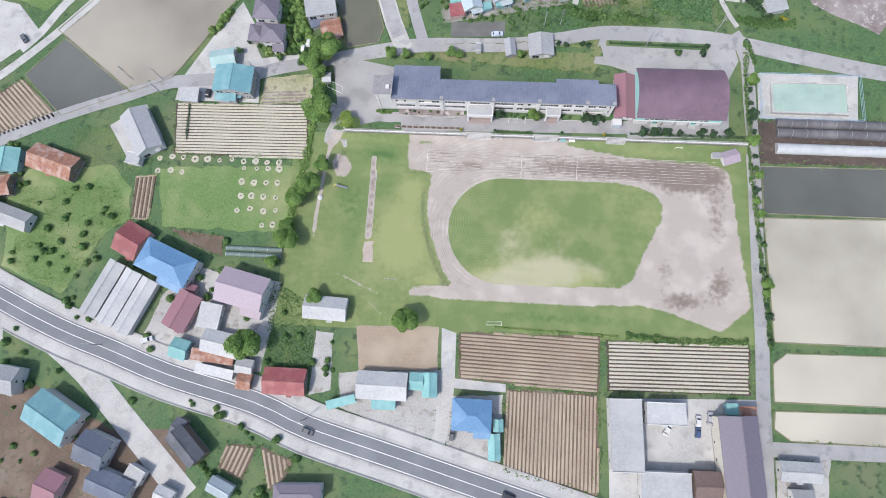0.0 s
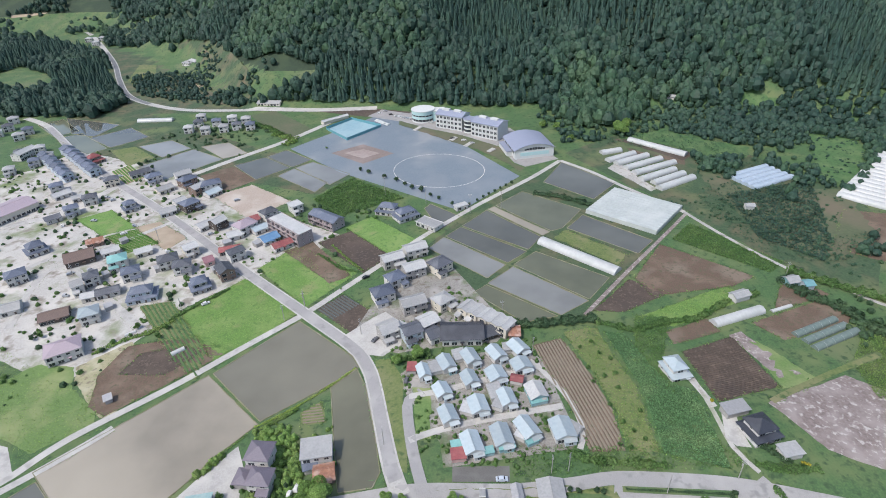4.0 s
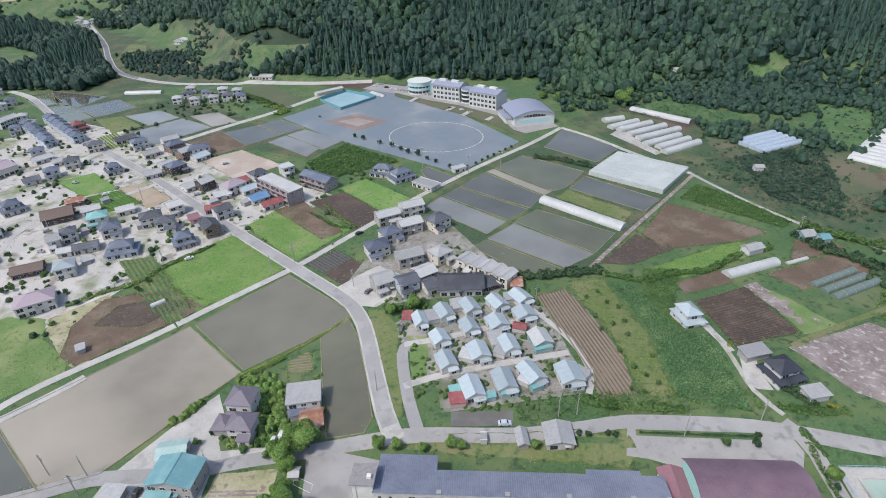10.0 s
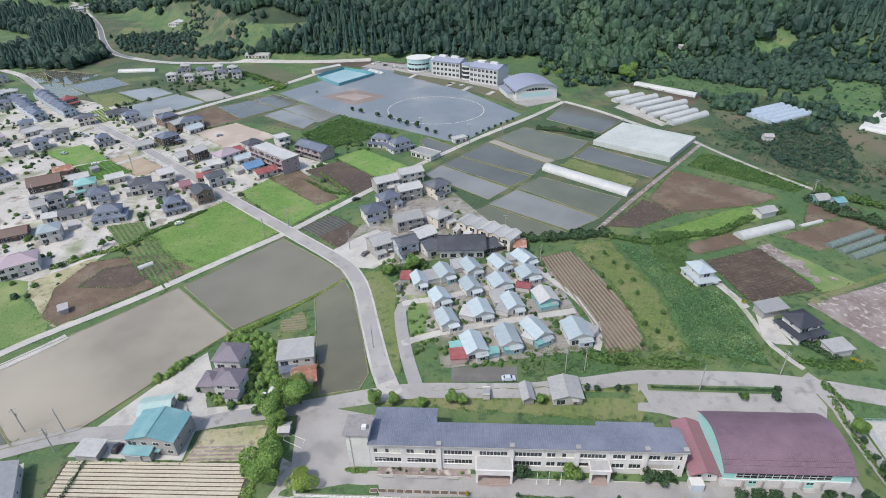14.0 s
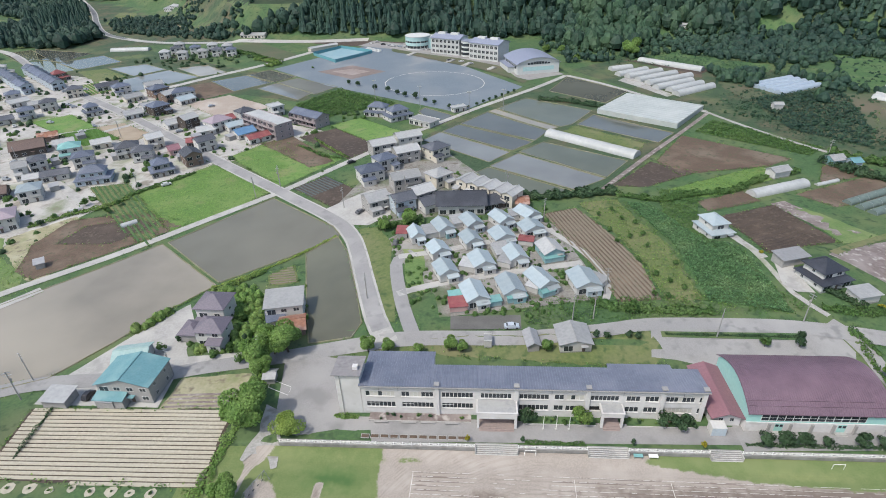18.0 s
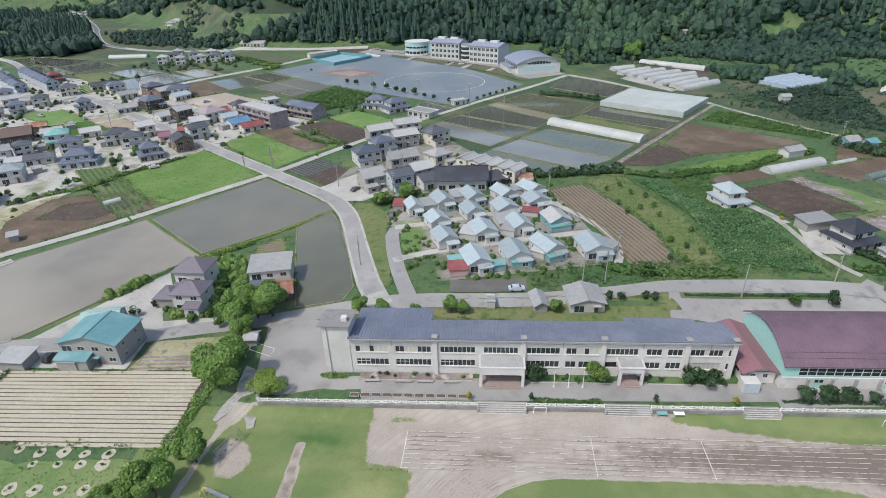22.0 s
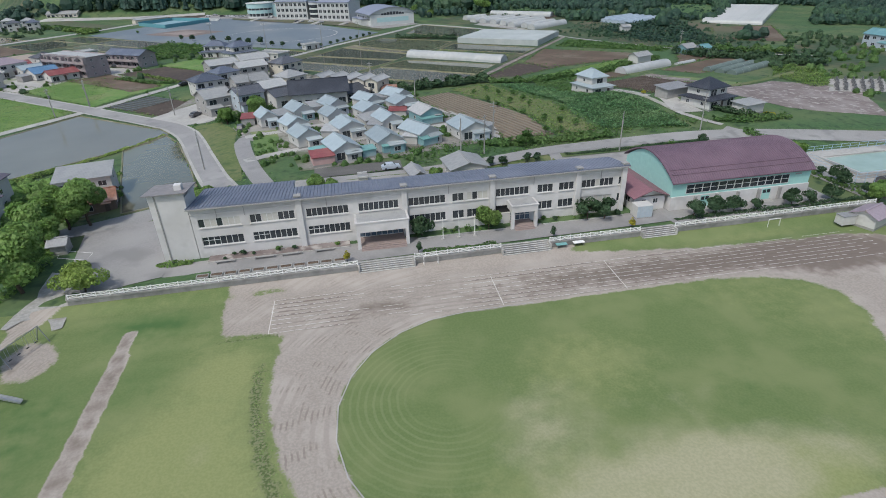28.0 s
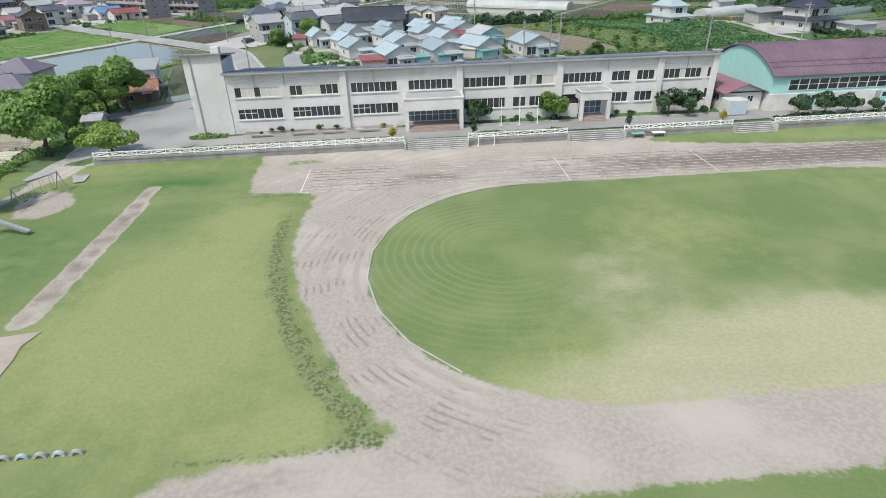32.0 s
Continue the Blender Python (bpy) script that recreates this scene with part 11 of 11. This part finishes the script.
for k, (x, y) in enumerate(((-104.0, 492.4), (-100.4, 489.0), (-96.8, 485.6), (-93.2, 482.2))):
    sd = thing("bench_stand", pose(x + 3.4, y + 2.0, float(ground(x, y)), 0, 0, -43), "white stepped bench stand beside the courts", "stand", "bench stands")
    for j in range(3):
        slab("tier", -2.2, 2.2, -1.6 + j * 1.1, -0.6 + j * 1.1, 0, 0.5 + 0.45 * j, J_WALL, sd)
house(-141.0, 497.4, 44, 27.0, 5.0, "gable_x", CREAM, R_PALE, "long low store with a pale roof beside the courts", h=2.8, rise=0.9, name="shed", category="shed", fit=False)
# tennis courts behind teal mesh
TEALNET = mat("teal_mesh", (0.115, 0.285, 0.325), (0.095, 0.245, 0.285), fine=2.0, bump=0.1)
TEALCOURT = mat("teal_court", (0.215, 0.335, 0.385), (0.185, 0.295, 0.345), fine=0.6, broad=0.06, c=(0.26, 0.36, 0.40), bump=0.05)
COURT_PTS = [(-143.6, 474.4), (-125.6, 499.7), (-94.4, 479.0), (-118.5, 446.1)]
field("tennis_court", COURT_PTS, TEALCOURT, "pale teal tennis courts", 0.2, "tennis court")
fc = thing("court_fence", pose(0, 0, 0), "tall teal mesh fence round tennis courts", "fence")
for (ax, ay), (bx, by) in zip(COURT_PTS, COURT_PTS[1:] + COURT_PTS[:1]):
    z = float(ground((ax + bx) / 2, (ay + by) / 2))
    L, a = math.hypot(bx - ax, by - ay), math.atan2(by - ay, bx - ax)
    n = max(2, round(L / 8))
    for k in range(n):
        p = part("mesh_panel", boxes((L * k / n + 0.06, L * (k + 1) / n - 0.06, -0.04, 0.04, 0.2, 2.6)), TEALNET, fc)
        p.matrix_basis = pose(ax, ay, z, 0, 0, math.degrees(a))
        q = part("post", post(bmesh.new(), L * k / n, 0, 0, 2.8, 0.07, 6), TEALNET, fc)
        q.matrix_basis = pose(ax, ay, z, 0, 0, math.degrees(a))
strip("oval_line", [(-35.1 + 34.9 * math.cos(t) * math.cos(-0.280) - 29.6 * math.sin(t) * math.sin(-0.280), 384.4 + 34.9 * math.cos(t) * math.sin(-0.280) + 29.6 * math.sin(t) * math.cos(-0.280)) for t in np.linspace(0, math.tau, 40)], 0.4, 0.2, WORN, "white oval running line", category="lane line")
for x, y in ((-40.0, 330.0), (-10.0, 318.0), (10.0, 322.0), (-70.0, 345.0)):
    f = thing("floodlight_pole", pose(x, y, float(ground(x, y))), "tall floodlight pole at the sports ground", "floodlight")
    part("pole", post(bmesh.new(), 0, 0, -0.5, 13, 0.16, 8, 0.1), POLE, f)
    slab("lamp_bar", -1.3, 1.3, -0.1, 0.1, 12.5, 12.7, STEEL, f)
    for k in range(3):
        slab("lamp", -1.1 + k * 0.9, -0.7 + k * 0.9, -0.25, 0.1, 12.7, 13.2, WHITE, f)

# ---- main road markings ----
MAIN = [(-221.9, 37.9), (-154.3, 8.1), (-123.4, -2.4), (-102.1, -9.3), (-71.6, -16.5), (-52.4, -23.5), (-22.5, -31.1), (14.6, -40.8), (50.2, -50.0)]
for off in (-3.5, 3.5):
    strip("edge_line", MAIN, 0.22, 0.20, LINE, "white edge line of the main road", category="road marking", offset=off, cell=6)
strip("centre_line", MAIN, 0.2, 0.20, LINE, "pale centre line of the main road", category="road marking", cell=6)
for off in (-4.6, 4.6):
    strip("kerb", MAIN, 0.3, 0.26, CONC, "pale kerb along the main road", category="kerb", offset=off, cell=6)
for off in (-8.6, 8.6):
    strip("roadside_wall", MAIN, 0.35, 0.55, GREYWALL, "low roadside kerb wall", category="kerb", offset=off, cell=6)
for k in range(7):
    strip("hatch_marking", [(-190.0 + k * 3.0, 8.0 + k * 0.4), (-188.0 + k * 3.0, 12.0 + k * 0.4)], 0.8, 0.2, LINE, "pale hatched road marking", category="road marking")

# ---- woods ----


def forest(outline, spacing, kinds, label, seed, name="forest", ragged=0.0, tall=1.0, avoid=()):
    """A far wood: every tree a closed lumpy or pointed crown with loose leaf clumps over it."""
    rng = np.random.default_rng(seed)
    o = np.array(outline)
    lo, hi = o.min(0), o.max(0)
    gx, gy = np.meshgrid(np.arange(lo[0], hi[0], spacing), np.arange(lo[1], hi[1], spacing))
    xy = np.column_stack([gx.ravel(), gy.ravel()]) + rng.uniform(-0.45, 0.45, (gx.size, 2)) * spacing
    xy = xy[inside(outline, xy[:, 0] + rng.normal(0, spacing * 0.5, len(xy)), xy[:, 1] + rng.normal(0, spacing * 0.5, len(xy)))]
    for a in avoid:
        xy = xy[~inside(a, xy[:, 0], xy[:, 1])]
    if ragged:
        lump = np.sin(xy[:, 0] * 0.031 + 1) * np.sin(xy[:, 1] * 0.043) + np.sin(xy[:, 0] * 0.011) * 0.6
        xy = xy[lump + rng.uniform(-0.4, 0.4, len(xy)) > -ragged]
    bank = np.sin(xy[:, 0] * 0.013 + 0.7 + np.sin(xy[:, 1] * 0.02)) * np.sin(xy[:, 1] * 0.021 + 0.4) + 0.4 * np.sin(xy[:, 0] * 0.041 + xy[:, 1] * 0.013) + rng.normal(0, 0.30, len(xy))
    z = ground(xy[:, 0], xy[:, 1])
    z = z + relief(xy[:, 0], xy[:, 1])
    out = []
    for pick, material, shape in kinds:
        sel = (bank > pick[0]) & (bank <= pick[1])
        p, zz = xy[sel], z[sel]
        n = len(p)
        if not n:
            continue
        if shape == "cone":
            k = 26
            h = rng.uniform(12, 20, n) * tall
            lev, wid = np.array([0.06, 0.3, 0.3, 0.58, 0.58, 0.82, 1.0]), np.array([0.21, 0.12, 0.17, 0.085, 0.12, 0.05, 0.004])
            a6 = np.arange(6) / 6 * math.tau
            rad = h[:, None, None] * wid[None, :, None] * rng.uniform(0.7, 1.15, (n, 7, 6))
            ph = rng.uniform(0, math.tau, (n, 1, 1))
            g = np.stack([p[:, 0, None, None] + rad * np.cos(a6 + ph), p[:, 1, None, None] + rad * np.sin(a6 + ph), zz[:, None, None] + h[:, None, None] * (lev[None, :, None] + 0.015 * rng.normal(size=(n, 7, 6)))], -1)
            g2 = np.roll(g, -1, 2)
            core = np.stack([g[:, :-1], g2[:, :-1], g2[:, 1:], g[:, 1:]], -2)
            u = np.tile((np.arange(k) + 0.5) / k, (n, 1)) + rng.normal(0, 0.02, (n, k))
            a = rng.uniform(0, math.tau, (n, k))
            r = (1 - u) * h[:, None] * 0.19 * rng.uniform(0.8, 1.1, (n, k)) + 0.1
            c = np.stack([p[:, :1] + r * np.cos(a), p[:, 1:] + r * np.sin(a), zz[:, None] + (0.1 + 0.88 * u) * h[:, None] - 0.3 * r], -1)
            tip = np.stack([np.cos(a), np.sin(a), np.full_like(a, -0.9)], -1) * ((1 - u) * 1.2 + 0.45)[..., None] * (h / 15)[:, None, None]
            side = np.stack([-np.sin(a), np.cos(a), np.zeros_like(a)], -1) * ((1 - u) * 0.8 + 0.3)[..., None] * (h / 15)[:, None, None]
            q = np.stack([c - tip * 0.8, c + side * 0.8, c + tip, c - side * 0.8], -2)
        else:
            k = 44
            h = rng.uniform(6.5, 15, n) * tall
            wide = h * rng.uniform(0.28, 0.52, n) * (1.35 if tall < 0.7 else 1.0)
            core = dome(p, zz, wide * 0.9, h * 0.72, rng, 8, h * 0.22)
            d = rng.normal(size=(n, k, 3))
            d /= np.linalg.norm(d, axis=-1)[..., None]
            d[..., 2] = np.abs(d[..., 2]) * 1.05 - 0.15
            rad = wide[:, None] * (1 + 0.2 * np.sin(d[..., 0] * 5 + p[:, :1]) * np.sin(d[..., 1] * 5))
            c = np.stack([p[:, :1] + d[..., 0] * rad, p[:, 1:] + d[..., 1] * rad, zz[:, None] + h[:, None] * 0.3 + d[..., 2] * h[:, None] * 0.66], -1)
            q = leaves(c.reshape(-1, 3), 0.75 * tall + 0.1, 1.0, rng, d.reshape(-1, 3) + (0, 0, 0.3)).reshape(n, k, 4, 3)
        out.append(quads("trees", np.concatenate([core.reshape(-1, 3), q.reshape(-1, 3)]), material))
    for me in out:
        tagged(new(name, me), label, "forest", kind="stuff")


MIX = (((-9, -0.75), FOREST_LIGHT, "round"), ((-0.75, -0.1), FOREST, "round"), ((-0.1, 0.42), FOREST_DARK, "round"), ((0.42, 9), LEAF_CEDAR, "cone"))
LOW = (((-9, -0.7), FOREST_LIGHT, "round"), ((-0.7, 0.2), FOREST, "round"), ((0.2, 9), FOREST_DARK, "round"))
FOREST_CLEARING = [(222, 503), (250, 499), (262, 492), (246, 487), (230, 490)]
field("clearing", [(217, 506), (252, 503), (268, 492), (246, 482), (224, 486)], WILD, "green grass clearing in the forest", 0.5, "meadow")
forest([(-330, 690), (-262, 622), (-160, 572), (-200, 562), (-225, 540), (-101, 538), (-40, 535), (12, 525), (49, 531), (83, 470), (130, 476), (158, 511), (203, 505), (226, 500), (267, 497), (324, 464), (420, 400), (640, 380), (640, 640), (380, 680), (100, 740), (-150, 780), (-330, 860), (-430, 900), (-380, 760)], 5.7, MIX, "dense mixed cedar and broadleaf forest on the mountainside", 21, avoid=(FOREST_CLEARING,))
forest([(-765, 897), (-690, 880), (-622, 837), (-552, 790), (-459, 657), (-383, 559), (-388, 521), (-494, 527), (-600, 560), (-729, 760)], 6.5, (((-9, -0.5), FOREST, "round"), ((-0.5, 0.4), FOREST_DARK, "round"), ((0.4, 9), LEAF_CEDAR, "cone")), "dark wood on the valley floor", 22, avoid=([(-640, 740), (-560, 690), (-500, 620), (-560, 610), (-650, 680)],))
forest([(-575, 851), (-645, 975), (-518, 887), (-414, 816), (-356, 749), (-349, 715), (-399, 751), (-492, 825)], 7.0, (((-9, 0.0), FOREST, "round"), ((0.0, 9), FOREST_DARK, "round")), "wooded lower slope above the valley road", 23)
forest([(-760, 1150), (-640, 985), (-414, 830), (-340, 740), (-330, 860), (-430, 900), (-560, 1150)], 8.0, MIX, "wooded lower slope above the valley", 26)
forest([(-1100, 1350), (-900, 900), (-640, 860), (-600, 1050), (-700, 1400)], 10.0, LOW, "scattered trees of the far valley", 24, ragged=0.15)
forest([(-900, 760), (-700, 640), (-640, 560), (-560, 470), (-620, 380), (-900, 500)], 10.0, LOW, "scattered trees of the far valley", 25, ragged=0.2)
forest([(-440, 670), (-356, 711), (-255, 598), (-235, 545), (-254, 543), (-300, 560), (-379, 585)], 5.2, LOW, "hedges and orchard trees on the terraces", 31, ragged=0.15, tall=0.36)
forest([(-300, 640), (-255, 600), (-160, 570), (-200, 560), (-225, 538), (-260, 550), (-290, 590)], 6.5, LOW, "bushes along the wood's edge", 33, ragged=0.3, tall=0.55)
forest([(190, 508), (226, 500), (267, 497), (324, 464), (420, 420), (340, 400), (266, 440), (210, 465)], 5.2, LOW, "low trees round the clearing", 38, tall=0.55, avoid=(FOREST_CLEARING,))
# scrub and low trees on the eastern slope, round its greenhouses
OPEN_SLOPE = ([(228, 362), (246, 350), (284, 408), (297, 459), (274, 473), (252, 424)], [(150, 384), (157, 319), (168, 274), (188, 260), (224, 288), (236, 345), (208, 350), (196, 330), (176, 340), (166, 366)], [(110, 442), (150, 425), (168, 400), (196, 400), (205, 420), (170, 440), (150, 462)])
GLASS_LOTS = ([(84, 424), (95, 395), (118, 342), (158, 352), (150, 378), (160, 415), (120, 440), (100, 432)], [(158, 345), (184, 322), (216, 365), (192, 396)], [(222, 322), (262, 290), (350, 380), (312, 420)])
forest([(83, 470), (130, 476), (158, 511), (203, 505), (226, 500), (267, 497), (324, 464), (232, 400), (237, 351), (196, 289), (173, 309), (163, 341), (150, 385), (160, 425), (110, 445)], 4.6, LOW, "dense scrub and low trees on the slope", 34, ragged=0.3, tall=0.42, avoid=GLASS_LOTS + OPEN_SLOPE + (FOREST_CLEARING,))
forest([(237, 351), (266, 456), (324, 464), (420, 400), (520, 320), (420, 250), (330, 290), (290, 280), (250, 255), (205, 262), (196, 289)], 5.0, LOW, "scrub on the eastern slope", 35, ragged=0.0, tall=0.4, avoid=GLASS_LOTS + OPEN_SLOPE + ([(225, 330), (300, 290), (300, 240), (215, 245)],))
forest([(60, 500), (83, 470), (110, 445), (85, 430), (60, 440), (50, 500)], 6.5, LOW, "bushes beside the far school", 36, ragged=0.1, tall=0.4)
bushes(OPEN_SLOPE[1], 190, (0.5, 1.3), FOREST_LIGHT, "low orchard bushes on the dry slope", 61, leaf=0.35, group_by=0.35)
bushes(OPEN_SLOPE[0], 120, (0.5, 1.2), FOREST, "low bushes on the meadow terrace", 62, leaf=0.35, group_by=0.2)
bushes([(110, 330), (163, 341), (196, 289), (215, 255), (190, 245), (150, 300)], 90, (0.5, 1.4), FOREST_LIGHT, "orchard bushes above the farm road", 37, leaf=0.35)

field("meadow", OPEN_SLOPE[0], WILD, "smooth green meadow terrace on the slope", 0.35, "meadow", wander=3.0)
field("meadow", OPEN_SLOPE[2], WILD, "rough green meadow above the greenhouses", 0.2, "meadow", wander=3.0)
field("orchard_plot", OPEN_SLOPE[1], TERRACE, "dry orchard plot with rows of low bushes", 0.2, "orchard", wander=2.5)

# ---- gardens and bushes among the houses ----
TOWN_PTS = [(-400, 360), (-330, 440), (-250, 440), (-150, 330), (-60, 330), (-95, 240), (-150, 175), (-250, 130), (-330, 200), (-420, 260)]
bushes(TOWN_PTS, 620, (0.5, 1.7), LEAF, "garden bushes and small trees among the houses", 41, group_by=0.11)
bushes(TOWN_PTS, 420, (0.5, 2.0), LEAF_DARK, "dark garden shrubs among the houses", 42, group_by=0.09)
bushes([(-88.5, 143.5), (-77.5, 145.5), (-71.5, 134.0), (-65.0, 117.0), (-73.0, 114.0), (-80.0, 126.0)], 110, (0.8, 2.0), LEAF_TREE, "dense garden shrubs between the two houses", 71, leaf=0.22, clear=0.3)
bushes([(-106.0, 122.5), (-100.5, 130.5), (-93.0, 129.0), (-91.0, 120.0), (-96.0, 114.5), (-102.5, 116.5)], 60, (0.6, 1.9), LEAF_LIGHT, "mixed shrubs beside the purple-roofed house", 73, leaf=0.2, clear=0.2)
bushes([(-92.0, 141.0), (-84.0, 146.0), (-79.0, 143.0), (-88.0, 137.0)], 26, (0.6, 1.6), LEAF_LIGHT, "yellow-green shrubs beside the paddy", 72, leaf=0.2, clear=0.3)
bushes([(-60, 148), (-45, 200), (-20, 235), (20, 205), (28, 170), (26, 130), (0, 122), (-30, 130)], 330, (0.4, 1.1), LEAF, "garden bushes between the small houses", 43, leaf=0.2, clear=0.4)
bushes([(-190, 80), (-215, 20), (-150, -70), (-60, -90), (-40, 5), (-90, 40)], 200, (0.6, 1.8), LEAF, "garden bushes round the houses", 44, leaf=0.26)
bushes([(-290, 490), (-230, 500), (-190, 470), (-215, 430), (-290, 450)], 90, (0.8, 2.4), LEAF_DARK, "bushes between distant houses", 45)
bushes([(-104, 100), (-92, 116), (-78, 130), (-55, 150), (-48, 140), (-62, 112), (-80, 104)], 90, (0.5, 1.4), LEAF_LIGHT, "yellow-green garden bushes between the paddies", 46, leaf=0.22)
bushes([(-100, 100), (-92, 112), (-78, 126), (-64, 136), (-60, 112), (-80, 104)], 60, (0.6, 1.6), LEAF, "garden bushes behind the houses", 47, leaf=0.24)
for k in range(13):
    car(-84.0 + k * 3.0, 506.0 - k * 1.6, 50, random.choice(((0.5, 0.5, 0.5), (0.12, 0.12, 0.13), (0.35, 0.36, 0.38))), random.choice(("white car parked by the far school", "silver car parked by the far school")))
for k in range(40):
    x, y = random.uniform(-330, -110), random.uniform(215, 390)
    if all(math.hypot(x - a, y - b) > r + 1.5 for a, b, r in SPOTS) and inside(TOWN_PTS, x, y):
        car(x, y, random.choice((0, 40, 130)), random.choice(((0.55, 0.55, 0.55), (0.1, 0.1, 0.11), (0.3, 0.32, 0.35))), random.choice(("pale car parked among the houses", "dull car parked among the houses")), random.random() < 0.4)


def tufts(lines, spacing, spread, size, material, label, seed):
    """Weeds along the edges of fields and lanes, as one object."""
    rng = np.random.default_rng(seed)
    pts = []
    for (ax, ay), (bx, by) in lines:
        n = int(math.hypot(bx - ax, by - ay) / spacing)
        if n < 1:
            continue
        u = rng.uniform(0, 1, n)
        keep = rng.uniform(0, 1, n) < 0.55 + 0.45 * np.sin(u * n * 0.4 + ax)
        p = np.column_stack([ax + (bx - ax) * u, ay + (by - ay) * u])[keep] + rng.normal(0, spread, (int(keep.sum()), 2))
        for _ in range(3):
            q = p + rng.normal(0, 0.22, p.shape)
            pts.append(np.column_stack([q, ground(q[:, 0], q[:, 1]) + rng.uniform(0.12, 0.5, len(q))]))
    c = np.concatenate(pts)
    keep = off_roads(c)
    c = c[keep]
    ob = new("weeds", quads("weeds", leaves(c, size, 0.6, rng, np.tile((0.0, 0.0, 0.8), (len(c), 1))), material))
    return tagged(ob, label, "weeds", kind="stuff")


NEAR = [pts for pts in LOTS if min(p[1] for p in pts) < 330 and not (-45 < pts[0][0] < -30 and pts[0][1] < 60)]
EDGES = [(p, q) for pts in NEAR for p, q in zip(pts, pts[1:] + pts[:1])]
tufts(EDGES, 0.55, 0.4, 0.2, LEAF, "weeds along the field edges", 51)
tufts(EDGES, 1.0, 0.7, 0.22, LEAF_LIGHT, "pale weeds along the field edges", 52)
SIDES = []
for pts, w in ROADS:
    for (ax, ay), (bx, by) in zip(pts, pts[1:]):
        L = math.hypot(bx - ax, by - ay)
        if L > 1 and ay < 330 and w < 8:
            sx, sy = -(by - ay) / L * (w / 2 + 0.5), (bx - ax) / L * (w / 2 + 0.5)
            SIDES += [((ax + sx, ay + sy), (bx + sx, by + sy)), ((ax - sx, ay - sy), (bx - sx, by - sy))]
tufts(SIDES, 0.8, 0.3, 0.18, LEAF, "weeds along the lanes", 53)
# bushes and graves on the eastern slope
grave_lot = [(151.0, 154.5), (167.0, 172.0), (184.0, 166.4), (168.0, 148.6)]
field("yard", grave_lot, GRAVEL, "grey gravel ground of a small graveyard", 0.09, "graveyard")
BARE_LOTS.append(grave_lot)
bushes([(150, 130), (170, 190), (230, 235), (330, 250), (330, 120), (210, 100)], 260, (0.7, 2.2), LEAF, "bushes on the eastern slope", 48, group_by=0.06)
bushes([(160, 190), (250, 235), (250, 330), (210, 290), (170, 240)], 160, (0.8, 2.4), LEAF_DARK, "dark bushes on the eastern slope", 49, group_by=0.05)
STONE = mat("grave_stone", (0.15, 0.15, 0.155), (0.10, 0.10, 0.105), fine=3.0, rough=0.4, bump=0.1)
scrub([(168.8, 203.0), (174.7, 197.5), (172.5, 177.0), (160.8, 162.5), (151.0, 161.0), (151.8, 180.6)], 7000, 1.7, 0.22, LEAF_LIGHT, "tall grass and reeds below the graves", clumps=0.3, seed=81)
for k in range(48):
    u, v = (k % 8) * 2.7 + random.uniform(-0.4, 0.4), (k // 8) * 2.7 + random.uniform(-0.3, 0.3)
    x, y = 153.6 + 0.69 * u + 0.94 * v, 154.4 + 0.73 * u - 0.33 * v
    gv = thing("gravestone", pose(x, y, float(ground(x, y)), 0, 0, 20), "dark grey stone grave marker on a plinth", "gravestone", "gravestones")
    slab("plinth", -0.7, 0.7, -0.6, 0.6, -0.2, 0.35, GREYWALL, gv)
    slab("base", -0.45, 0.45, -0.4, 0.4, 0.35, 0.7, STONE, gv)
    slab("pillar", -0.22, 0.22, -0.2, 0.2, 0.7, 1.6, STONE, gv, 0.03)
